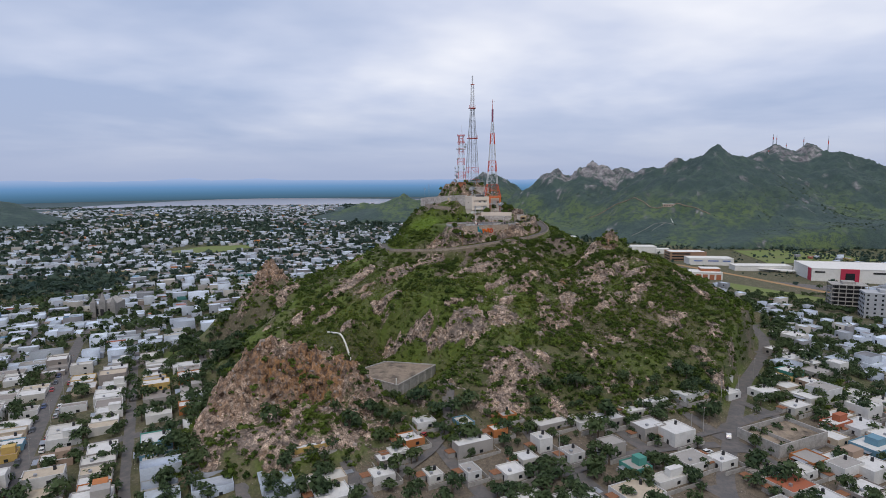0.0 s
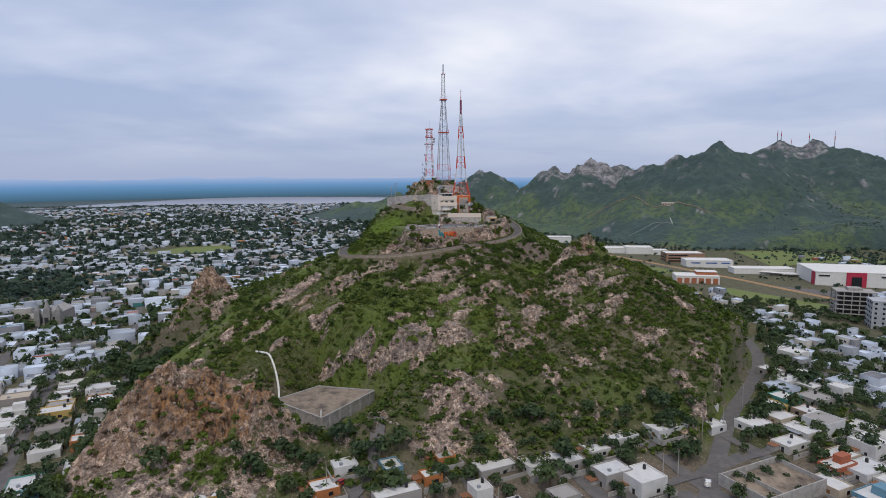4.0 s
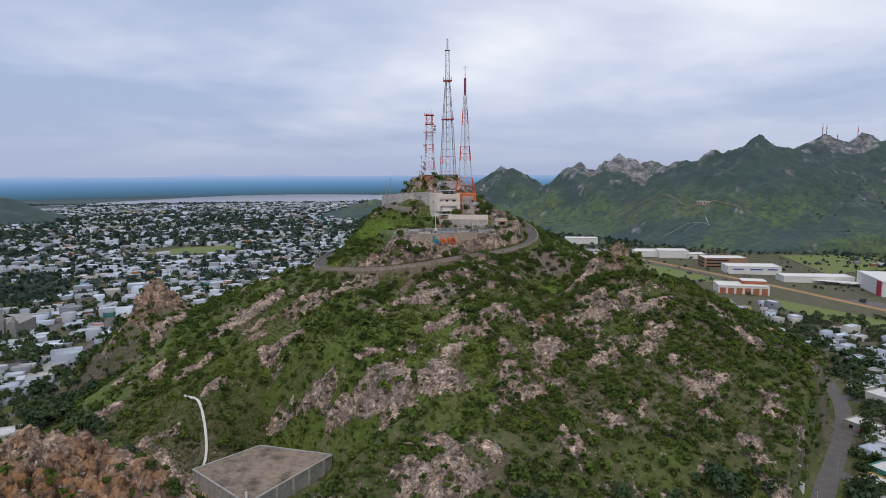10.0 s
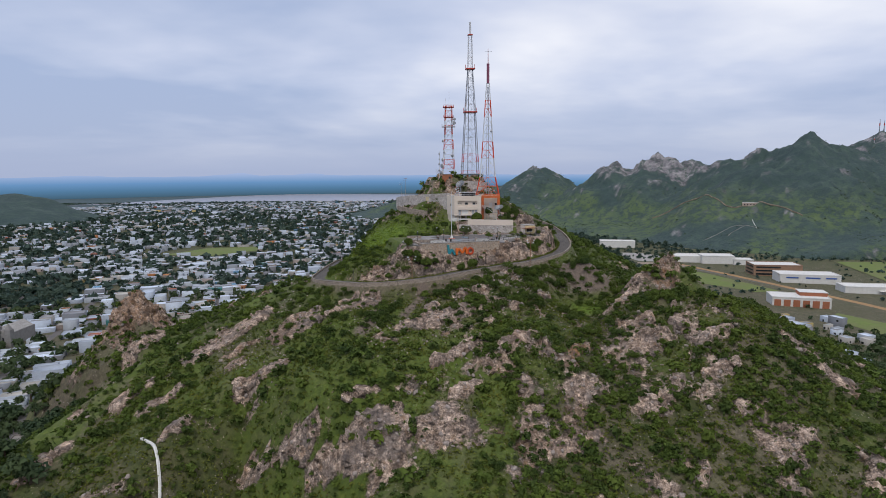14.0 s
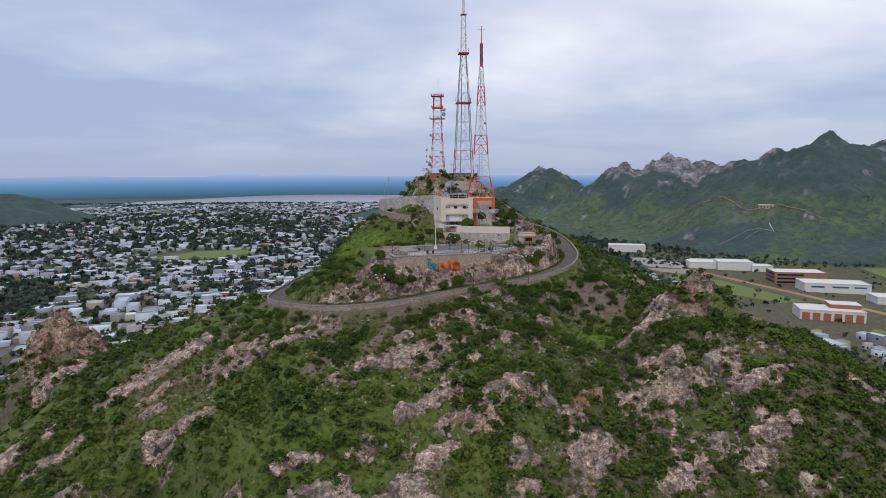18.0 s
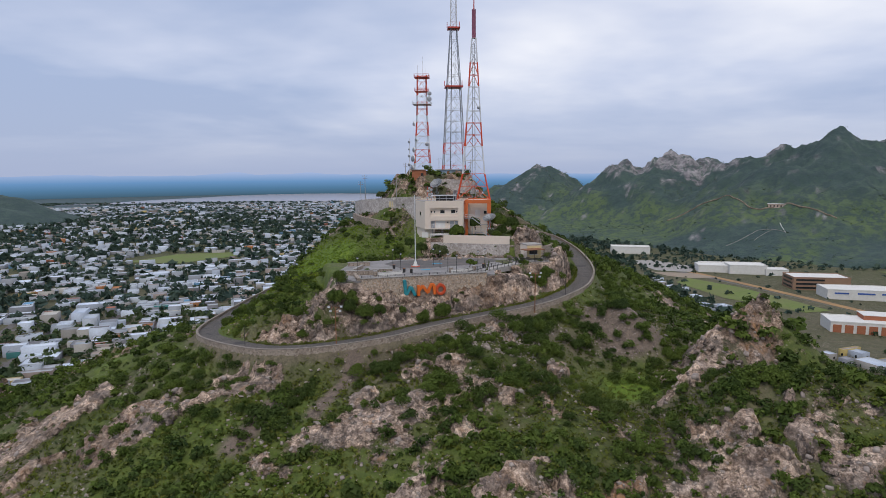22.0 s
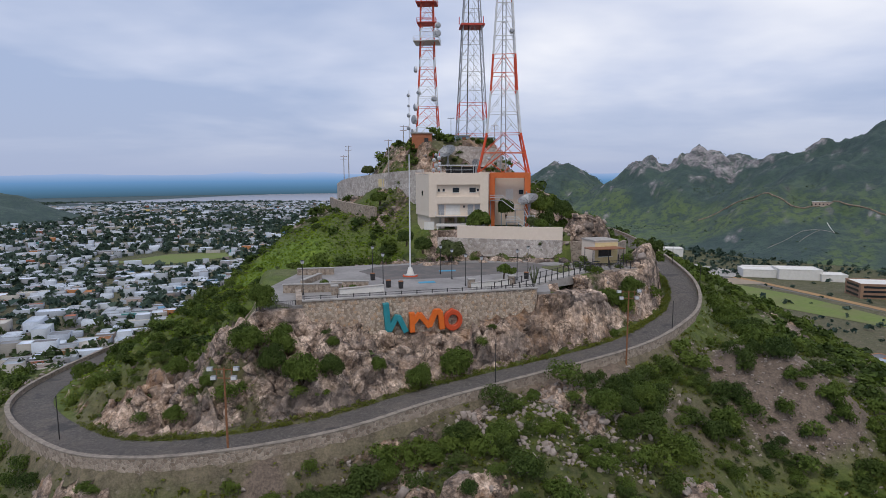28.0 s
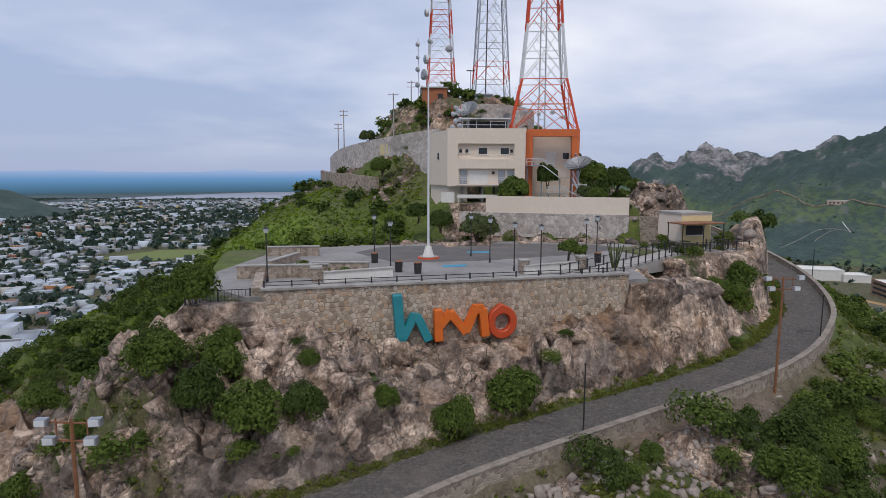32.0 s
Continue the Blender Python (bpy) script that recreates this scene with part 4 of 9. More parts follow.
# ---- far land ----
def mountain_range():
    xs, ys = np.arange(-300, 1300, 5.0), np.arange(380, 1250, 5.0)
    X, Y = np.meshgrid(xs, ys)
    Z = np.full(X.shape, -40.0)
    wob = 60 * (fbm(X, Y, 160, 3, 201) - 0.5)
    for px, py, pz, slope in ((144, 1096, 133, 0.55), (185, 1110, 108, 0.5), (-60, 1140, 72, 0.30), (-170, 1180, 52, 0.25), (287, 921, 133, 0.62), (357, 903, 152, 0.72), (386, 894, 146, 0.7), (425, 900, 138, 0.55), (470, 840, 134, 0.5), (492, 760, 154, 0.62), (553, 719, 176, 0.55), (622, 745, 156, 0.5), (700, 800, 172, 0.48), (745, 846, 187, 0.5), (800, 815, 181, 0.48), (850, 770, 165, 0.45), (930, 730, 140, 0.4), (1100, 800, 150, 0.35), (1000, 1000, 170, 0.35)):
        d = np.hypot(X - px + wob, Y - py + wob)
        Z = smax(Z, pz - slope * d, 10)
    ridge = np.abs(fbm(X, Y, 80, 6, 211, 0.6) - 0.5)
    spur = 1 - 2 * np.abs(fbm(X * 0.8 + Y * 0.3, Y * 0.5 - X * 0.2, 46, 4, 223, 0.55) - 0.5)
    crest = facets(X + 20 * fbm(X, Y, 40, 3, 217), Y * 0.8, 30, 219)
    spire = facets(X + 8 * fbm(X, Y, 20, 3, 225), Y * 0.45, 15, 227)
    craggy = np.minimum(1, sum(np.exp(-(((X - px) / r) ** 2 + ((Y - py) / (r * 1.3)) ** 2)) for px, py, r in ((270, 925, 40), (345, 905, 62), (400, 890, 42), (480, 775, 40), (144, 1096, 30))))
    Z = Z + (52 * (0.13 - ridge) + 15 * (fbm(X, Y, 34, 5, 215, 0.65) - 0.5) + 13 * (spur - 0.78)) * sstep(20, 90, Z) + (10 * crest * (0.4 + craggy) + 12 * spire * craggy) * sstep(75, 125, Z)
    # long foot slope down to the plain
    foot = 66 - 0.115 * np.maximum(0, (X - 420) * -0.58 + (Y - 640) * -0.82 + 120) - 0.10 * np.abs(X - 600) ** 0.9
    Z = smax(Z, foot + 8 * (fbm(X, Y, 120, 4, 221) - 0.5), 8)
    Z = Z - 60 * sstep(430, 390, Y) - 60 * sstep(1240, 1290, X)
    steep = np.hypot(*np.gradient(Z, 5.0))
    bare = sum(np.exp(-(((X - px) / r) ** 2 + ((Y - py) / r) ** 2)) for px, py, r in ((287, 915, 42), (357, 895, 50), (392, 880, 40), (480, 770, 32), (440, 860, 30), (740, 835, 60), (800, 800, 40), (144, 1090, 30)))
    rock = sstep(0.40, 0.52, fbm(X, Y, 22, 5, 231, 0.65) + 0.40 * np.minimum(bare, 1) - 0.25) * sstep(0.40, 0.75, steep + 0.35 * craggy + 0.5 * (fbm(X, Y, 12, 3, 233) - 0.5))
    grass = sstep(0.42, 0.60, fbm(X, Y, 90, 5, 241, 0.6)) * sstep(115, 55, Z)
    k = Mat("hazed_mountain_scrub", 0.95)
    r, g, _ = k.split(k.attr("cover"))[:3]
    n1, n2 = k.noise(0.03, 6, 0.7), k.noise(0.10, 5, 0.75)
    # greens and rock are pulled towards blue to carry the aerial haze
    c = k.mix(g, k.ramp(n1, (0.3, (0.030, 0.056, 0.056)), (0.7, (0.064, 0.100, 0.080))), k.ramp(n1, (0.3, (0.052, 0.090, 0.046)), (0.7, (0.116, 0.158, 0.060))))
    c = k.mix(k.ramp(n2, (0.47, 0.0), (0.56, 0.8)), c, (0.036, 0.060, 0.060))
    c = k.mix(k.mix(1.0, r, k.ramp(n2, (0.38, 0.1), (0.52, 1.0)), "MULTIPLY"), c, k.ramp(k.noise(0.06, 7, 0.75), (0.38, (0.085, 0.082, 0.090)), (0.5, (0.22, 0.205, 0.215)), (0.62, (0.37, 0.345, 0.345))))
    k.colour(c)
    k.bump(k.mix(0.5, n1, n2), 1.0, 6.0)
    ob = mesh_np("mountain_range", np.stack([X, Y, Z], -1).reshape(-1, 3), sheet_faces(*X.shape), k.m, {"cover": np.stack([rock, grass, grass * 0], -1).reshape(-1, 3)}, smooth=True)
    tagged(ob, "green mountain range with grey rock crests", "mountain", kind="structure")
    return xs, ys, Z


MX, MY, MZ = mountain_range()


def far_land():
    # wide shallow lake
    top = spline([(-1500, 1560, 0), (-1333, 1660, 0), (-1180, 2080, 0), (-1000, 2480, 0), (-742, 2620, 0), (-420, 2560, 0), (-100, 2420, 0), (200, 2300, 0)], 60)
    low = spline([(-1500, 1540, 0), (-1333, 1640, 0), (-1100, 1760, 0), (-945, 1850, 0), (-600, 1870, 0), (-404, 1880, 0), (-100, 1990, 0), (200, 2100, 0)], 60)
    n = min(len(top), len(low))
    top, low = top[np.linspace(0, len(top) - 1, n).astype(int)], low[np.linspace(0, len(low) - 1, n).astype(int)]
    k = Mat("lake_water", 0.22)
    k.colour(k.mix(k.noise(0.01, 3), (0.36, 0.31, 0.31), (0.42, 0.37, 0.37)))
    k.bump(k.noise(0.3, 3), 0.1, 0.3)
    m = MB()
    m.quadstrip([(p[0], p[1], 15.6) for p in low], [(p[0], p[1], 15.6) for p in top])
    tagged(m.make("lake", k.m), "wide shallow silty lake beyond the city", "lake", kind="structure")
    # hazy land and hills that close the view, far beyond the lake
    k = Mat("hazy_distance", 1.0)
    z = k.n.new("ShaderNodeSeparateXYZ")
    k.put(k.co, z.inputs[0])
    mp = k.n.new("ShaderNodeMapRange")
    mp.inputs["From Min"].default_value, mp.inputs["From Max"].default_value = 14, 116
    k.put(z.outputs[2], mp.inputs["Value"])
    # haze painted as glowing colour: blue that pales with height, no lamp
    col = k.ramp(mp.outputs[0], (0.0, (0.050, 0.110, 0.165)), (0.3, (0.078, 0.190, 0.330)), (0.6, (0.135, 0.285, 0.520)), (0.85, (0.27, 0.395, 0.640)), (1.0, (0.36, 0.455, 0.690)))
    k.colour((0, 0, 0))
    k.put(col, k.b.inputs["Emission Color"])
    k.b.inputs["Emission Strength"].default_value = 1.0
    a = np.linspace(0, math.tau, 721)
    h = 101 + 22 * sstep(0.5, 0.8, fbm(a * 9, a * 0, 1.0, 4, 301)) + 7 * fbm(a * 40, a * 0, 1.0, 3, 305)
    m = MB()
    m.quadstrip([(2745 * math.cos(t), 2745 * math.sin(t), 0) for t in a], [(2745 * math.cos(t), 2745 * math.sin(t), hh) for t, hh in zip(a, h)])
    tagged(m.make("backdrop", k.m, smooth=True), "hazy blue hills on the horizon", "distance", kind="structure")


far_land()


def scrubland():
    """Dark scrub plain between the town and the horizon."""
    a, r = np.linspace(radians(40), radians(150), 90), np.array([1250, 1420, 1600, 1900, 2300, 2600, 2738.0])
    A, R = np.meshgrid(a, r)
    X, Y = R * np.cos(A), R * np.sin(A) + 60 * np.sin(9 * A) * (R < 1300)
    Z = at_grid(gz, X, Y) + np.where(R < 1300, -1.0, 0.6)
    k = Mat("hazed_scrub_plain", 1.0)
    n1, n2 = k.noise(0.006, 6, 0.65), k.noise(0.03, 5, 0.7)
    # horizon haze is painted into the plain: its green turned to teal
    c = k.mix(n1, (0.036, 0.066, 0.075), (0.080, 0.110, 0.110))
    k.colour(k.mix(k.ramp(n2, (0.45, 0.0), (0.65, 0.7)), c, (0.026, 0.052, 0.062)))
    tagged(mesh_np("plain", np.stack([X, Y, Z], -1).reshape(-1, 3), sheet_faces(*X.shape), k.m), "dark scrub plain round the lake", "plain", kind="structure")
    # low dark hill on the west horizon
    xs, ys = np.arange(-1350, -650, 14.0), np.arange(760, 1300, 14.0)
    X, Y = np.meshgrid(xs, ys)
    d = np.hypot((X + 1080) * 0.75, Y - 1000)
    Z = -30 + 106 * np.exp(-((d / 190) ** 2)) + 26 * (fbm(X, Y, 70, 4, 261) - 0.5)
    tagged(mesh_np("far_hill", np.stack([X, Y, Z], -1).reshape(-1, 3), sheet_faces(*X.shape), bpy.data.materials["hazed_mountain_scrub"], {"cover": np.zeros((X.size, 3))}, smooth=True), "low dark scrub hill beyond the town", "hill", kind="structure")


scrubland()

# ---- the town ----
rng = np.random.default_rng(7)
CU, CV = np.array([0.921, 0.391]), np.array([-0.391, 0.921])
ROT = math.degrees(math.atan2(CU[1], CU[0]))
U_STREETS, V_STREETS, U_STEP, V_STEP = -247.5, -233.0, 32.0, 96.0


def uv(x, y):
    return x * CU[0] + y * CU[1], x * CV[0] + y * CV[1]


def xy(u, v):
    return u * CU[0] + v * CV[0], u * CU[1] + v * CV[1]


def blob(x, y, cx, cy, rx, ry):
    return ((x - cx) / rx) ** 2 + ((y - cy) / ry) ** 2 < 1


def built_up(x, y, on_slope=3.0):
    """Whether houses may stand there."""
    ok = (at_grid(gz, x, y) - plain(x, y) < on_slope) & (np.hypot(x, y + 80) < 1990)
    ok &= ~blob(x, y, -48, -185, 30, 26) & ~blob(x, y, -274, 40, 16, 26) & ~blob(x, y, -395, 165, 62, 95) & ~blob(x, y, -345, 480, 70, 55) & ~blob(x, y, 285, 75, 52, 80)
    ok &= ~((x > 185) & (y > 95) & (x < 470) & (y < 440)) & ~((x > 250) & (y > -60) & (x < 320) & (y < 110))
    i = np.clip(((np.asarray(x) - MX[0]) / 5).astype(int), 0, len(MX) - 1)
    j = np.clip(((np.asarray(y) - MY[0]) / 5).astype(int), 0, len(MY) - 1)
    ok &= (MZ[j, i] < 16) | (np.asarray(y) < MY[0]) | (np.asarray(x) < MX[0])
    ok &= ~((np.asarray(x) > 120) & (np.asarray(y) > 330))
    lake = (np.asarray(y) > 1780 + 0.12 * (np.asarray(x) + 1300))
    return ok & ~lake


PAINTS = np.array([(0.78, 0.76, 0.73), (0.72, 0.71, 0.70), (0.66, 0.63, 0.58), (0.60, 0.50, 0.38), (0.42, 0.39, 0.36), (0.33, 0.29, 0.26), (0.55, 0.20, 0.06), (0.45, 0.13, 0.06), (0.62, 0.42, 0.13), (0.16, 0.32, 0.42), (0.42, 0.30, 0.22), (0.08, 0.32, 0.26)])
P_WALL = np.array([0.27, 0.17, 0.14, 0.10, 0.12, 0.10, 0.012, 0.012, 0.018, 0.012, 0.035, 0.005])
P_ROOF = np.array([0.36, 0.21, 0.13, 0.04, 0.12, 0.08, 0.012, 0.025, 0.0, 0.008, 0.03, 0.0])
P_WALL, P_ROOF = P_WALL / P_WALL.sum(), P_ROOF / P_ROOF.sum()


def lots():
    """Every house of the town: place, half sizes, height, colours."""
    rows = []
    for k in range(-66, 26):
        for side_k in (0, 1):
            u = U_STREETS + U_STEP * k + (9.0 if side_k == 0 else 23.0)
            v = -560.0
            while v < 2300:
                w = rng.uniform(6.0, 11.0)
                c = v + w / 2
                m = (c - V_STREETS) % V_STEP
                if m > 6 and m < V_STEP - 5:
                    rows.append((u + rng.uniform(-0.9, 0.9) + 9 * math.sin(c / 210.0 + 0.004 * u) * min(1, max(0, (c - 150) / 300)), c, rng.uniform(4.6, 6.1), w / 2 - rng.choice([0.05, 0.2, 0.9]), rng.choice([3.1, 3.3, 3.6, 6.2, 6.6], p=[0.32, 0.32, 0.23, 0.09, 0.04])))
                v += w
    a = np.array(rows)
    x, y = xy(a[:, 0], a[:, 1])
    far = np.hypot(x + 40, y + 430)
    bearing = np.degrees(np.arctan2(x + 40, y + 430))
    keep = (np.abs(bearing) < 47) & (far > 120) & built_up(x, y, np.where(y < -150, 7.0, 3.5)) & (y > -335)
    fd, _ = along(x, y, FOOT)
    keep &= fd > 9.5
    dens = 0.95 - 0.10 * (x < -100) - 0.40 * sstep(330, 1300, far) - np.where((x > 140) & (y > -60), 0.24, 0.0) - 0.3 * sstep(0.55, 0.75, fbm(x, y, 130, 3, 401))
    keep &= rng.random(len(a)) < dens
    jit = 9 * sstep(260, 500, far)
    x, y = x + jit * rng.uniform(-1, 1, len(x)), y + jit * rng.uniform(-1, 1, len(x))
    a[:, 2:4] *= 1 + (rng.random((len(a), 2)) ** 4 * 1.3 - 0.16) * sstep(260, 500, far)[:, None]
    a[:, 2:4] *= (1 - 0.2 * sstep(300, 420, far) * (x < 100))[:, None]
    front = (y < -196) & (x > -75) & (x < 165)
    a[:, 2:4] *= np.where((x > 150) & (y > -140), 0.62, 1.0)[:, None]
    a[:, 2:4] *= np.where(front, 1.1, 1.0)[:, None]
    a[:, 4] = np.where(front, np.minimum(a[:, 4] * 0.82, 4.6), a[:, 4])
    return a[keep], x[keep], y[keep], far[keep]


# houses of the front streets: place and paint
FRONT = ((53, -230, 0), (94, -181, 0), (84, -195, 2), (91, -195, 1), (92, -246, 6), (144, -143, 4), (144, -154, 0), (122, -180, 8), (131, -174, 11), (119, -189, 3), (106, -196, 0), (159, -143, 1), (150, -161, 2), (158, -168, 0), (133, -186, 10), (121, -200, 2), (131, -197, 1), (144, -174, 4), (171, -117, 0), (171, -103, 2), (120, -220, 7), (110, -231, 3), (31, -251, 11), (51, -247, 0), (61, -248, 0), (119, -239, 9), (112, -208, 2), (145, -194, 1), (140, -208, 0), (83, -254, 0), (98, -254, 0), (32, -219, 4), (43, -213, 2))
SLOPE = ((13, -241, 1), (-3, -244, 2), (4, -235, 0), (27, -239, 4), (-9, -251, 0), (-10, -227, 6), (-6, -219, 6), (-50, -250, 0), (-49, -242, 5), (-45, -238, 0), (-41, -231, 6), (-36, -223, 0), (-22, -224, 9), (-34, -251, 0), (-22, -250, 1))
LOT, HX, HY, HFAR = lots()
far_from = np.min([np.hypot(HX - px, HY - py) for px, py, _ in FRONT + SLOPE] + [np.hypot(HX - 92, HY + 230) * 0.6], axis=0) > 8.0
LOT, HX, HY, HFAR = LOT[far_from], HX[far_from], HY[far_from], HFAR[far_from]
HZ = np.minimum.reduce([at_grid(gz, HX + dx, HY + dy) for dx in (-5, 0, 5) for dy in (-5, 0, 5)]) - 0.15
NEAR = ((HY < -196) & (HX > -75) & (HX < 165)) | ((HX > -262) & (HX < -120) & (HY < -110))


def town_stuff(sel):
    """Far houses in one mesh: walls, parapet and sunken roof each."""
    n = sel.sum()
    a, x, y, z = LOT[sel], HX[sel], HY[sel], HZ[sel]
    hu, hv, h = a[:, 2], a[:, 3], a[:, 4]
    t = 0.18
    corner = np.array([(-1, -1), (1, -1), (1, 1), (-1, 1)], float)
    verts = np.zeros((n, 16, 3))
    for ring, (inset, zz) in enumerate(((0, z), (0, z + h + 0.45), (t, z + h + 0.45), (t, z + h))):
        du = corner[None, :, 0] * (hu[:, None] - inset)
        dv = corner[None, :, 1] * (hv[:, None] - inset)
        verts[:, ring * 4 : ring * 4 + 4, 0] = x[:, None] + du * CU[0] + dv * CV[0]
        verts[:, ring * 4 : ring * 4 + 4, 1] = y[:, None] + du * CU[1] + dv * CV[1]
        verts[:, ring * 4 : ring * 4 + 4, 2] = zz[:, None]
    quads = [(4 * r + i, 4 * r + (i + 1) % 4, 4 * r + 4 + (i + 1) % 4, 4 * r + 4 + i) for r in range(3) for i in range(4)] + [(12, 13, 14, 15)]
    faces = (np.arange(n)[:, None, None] * 16 + np.array(quads)[None]).reshape(-1, 4)
    # the last factor puts distance haze into the paint as a blue shift
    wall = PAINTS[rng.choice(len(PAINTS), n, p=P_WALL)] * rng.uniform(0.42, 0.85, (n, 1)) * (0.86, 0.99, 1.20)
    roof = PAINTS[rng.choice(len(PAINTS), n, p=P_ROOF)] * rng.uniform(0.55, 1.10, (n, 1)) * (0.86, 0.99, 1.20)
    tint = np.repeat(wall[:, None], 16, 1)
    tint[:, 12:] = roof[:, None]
    ob = mesh_np("town_houses", verts.reshape(-1, 3), faces, M["house_paint_hazed"], {"tint": tint.reshape(-1, 3)})
    tagged(ob, "flat-roofed white and pastel town houses, far off", "houses", kind="stuff")
    # dark doors, windows and roof tanks of the same houses
    q = []
    near = np.where(HFAR[sel] < 900)[0]
    for i in near:
        for s in (-1, 1):
            for _ in range(2 if HFAR[sel][i] < 500 else 1):
                o, up = rng.uniform(-0.6, 0.6) * hv[i], rng.choice([0.1, 1.0])
                w, tall = (0.5, 2.0) if up < 0.5 else (0.65, 1.1)
                if h[i] > 5 and rng.random() < 0.5:
                    up += 3
                pts = [(s * (hu[i] + 0.03), o - w, up), (s * (hu[i] + 0.03), o + w, up), (s * (hu[i] + 0.03), o + w, up + tall), (s * (hu[i] + 0.03), o - w, up + tall)]
                q.append([(x[i] + p * CU[0] + r * CV[0], y[i] + p * CU[1] + r * CV[1], z[i] + t2) for p, r, t2 in pts])
        o = rng.uniform(-0.8, 0.8) * hu[i]
        w = 0.55
        pts = [(o - w, -hv[i] - 0.03, 0.9), (o + w, -hv[i] - 0.03, 0.9), (o + w, -hv[i] - 0.03, 2.1), (o - w, -hv[i] - 0.03, 2.1)]
        q.append([(x[i] + p * CU[0] + r * CV[0], y[i] + p * CU[1] + r * CV[1], z[i] + t2) for p, r, t2 in pts])
    q = np.array(q)
    ob = mesh_np("town_windows", q.reshape(-1, 3), np.arange(len(q) * 4).reshape(-1, 4), M["glass_dark"])
    tagged(ob, "dark windows and doors of the far houses", "windows", kind="stuff")


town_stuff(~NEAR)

PAINT_MATS = {}


def paint(rgb):
    key = tuple(round(float(c), 2) for c in rgb)
    if key not in PAINT_MATS:
        d = tuple(c * 0.72 for c in key)
        PAINT_MATS[key] = surf("house_wall_paint", tuple(c * 0.9 for c in d), tuple(c * 0.9 for c in key), 0.5, 0.85, stain=tuple(c * 0.6 + 0.02 for c in key))
    return PAINT_MATS[key]


WORDS = {0: "white", 1: "white", 2: "off-white", 3: "cream", 4: "grey", 5: "grey-brown", 6: "orange", 7: "brick-red", 8: "ochre", 9: "blue", 10: "tan", 11: "turquoise"}
M["water_tank"] = surf("water_tank", (0.012, 0.012, 0.013), (0.03, 0.03, 0.032), 2, 0.6)


def near_house(x, y, z, hu, hv, h, wall_i, roof_i, extra):
    """A town house: body, parapet, roof, door, windows and what stands on the roof."""
    storeys = "two-storey" if h > 5 else "one-storey"
    ob = thing("town_house", (x, y, z), f"{WORDS[wall_i]} {storeys} house with a flat {WORDS[roof_i]} roof", "house", "houses of the town")
    o = (x, y, z)
    at = lambda p, q, r: (x + p * CU[0] + q * CV[0], y + p * CU[1] + q * CV[1], z + r)
    wall, roof = paint(PAINTS[wall_i]), paint(PAINTS[roof_i])
    MB(o).box(at(0, 0, h / 2), (2 * hu, 2 * hv, h), ROT).make("body", wall, ob)
    MB(o).box(at(0, 0, h + 0.02), (2 * hu - 0.4, 2 * hv - 0.4, 0.05), ROT).make("roof", roof, ob)
    par = MB(o)
    for p, q, a, b in ((0, hv - 0.1, 2 * hu, 0.2), (0, -hv + 0.1, 2 * hu, 0.2), (hu - 0.1, 0, 0.2, 2 * hv - 0.41), (-hu + 0.1, 0, 0.2, 2 * hv - 0.41)):
        par.box(at(p, q, h + 0.22), (a, b, 0.44), ROT)
    par.make("parapet", wall, ob)
    for s in (-1, 1):
        MB(o).box(at(s * hu, -hv * 0.35, 1.05), (0.08, 0.95, 2.1), ROT).make("door", M["rusty_metal"] if extra > 0.5 else M["dark_metal"], ob)
        for lv in ([1.5, 4.6] if h > 5 else [1.5]):
            w = MB(o).box(at(s * hu, hv * 0.4, lv), (0.06, 1.3, 1.15), ROT).make("window", M["glass_dark"], ob)
            MB(o).box(at(s * (hu + 0.04), hv * 0.4, lv - 0.62), (0.16, 1.5, 0.08), ROT).make("sill", M["concrete"], w)
    for lv in ([1.5, 4.6] if h > 5 else [1.5]):
        MB(o).box(at(hu * 0.3, -hv, lv), (1.3, 0.06, 1.1), ROT).make("window", M["glass_dark"], ob)
    if extra < 0.45:
        MB(o).strut(at(hu * 0.5, hv * 0.4, h + 0.05), at(hu * 0.5, hv * 0.4, h + 1.35), 0.52, 10, 0.45).make("water_tank", M["water_tank"], ob)
    if 0.3 < extra < 0.6:
        MB(o).box(at(-hu * 0.35, -hv * 0.3, h + 0.4), (0.9, 0.9, 0.75), ROT, 0.06).make("air_cooler", M["galvanised"], ob)
    if extra > 0.8:
        MB(o).box(at(-hu - 1.0, 0.0, 2.6), (2.0, hv * 1.2, 0.1), ROT).make("awning", M["galvanised"], ob)
        for q in (-0.5, 0.5):
            MB(o).strut(at(-hu - 1.9, q * hv, -0.3), at(-hu - 1.9, q * hv, 2.6), 0.05).make("awning_post", M["dark_metal"], ob)
    if y < -196 and x > -80:
        s = 1 if extra > 0.5 else -1
        MB(o).box(at(s * (hu + 1.5), hv * 0.35, 1.0), (2.6, 2.8, 2.4), ROT).make("shed", M["concrete"] if extra > 0.3 else wall, ob)
        MB(o).box(at(s * (hu + 1.5), hv * 0.35, 2.28), (3.0, 3.2, 0.12), ROT + 2).make("shed_roof", M["galvanised"] if extra > 0.55 else M["rusty_metal"], ob)
        for q in (-hv - 2.6,):
            MB(o).box(at(0, q, 0.6), (2 * hu + 3.0, 0.18, 1.9), ROT).make("yard_wall", M["concrete"], ob)
        MB(o).box(at(-s * (hu + 1.4), -1.3, 0.6), (0.18, 2 * hv + 2.0, 1.9), ROT).make("yard_wall", M["concrete"], ob)
    if extra > 0.88:
        MB(o).box(at(hu * 0.4, 0, h + 1.3), (hu * 0.9, hv * 0.9, 2.5), ROT).make("roof_room", wall, ob)


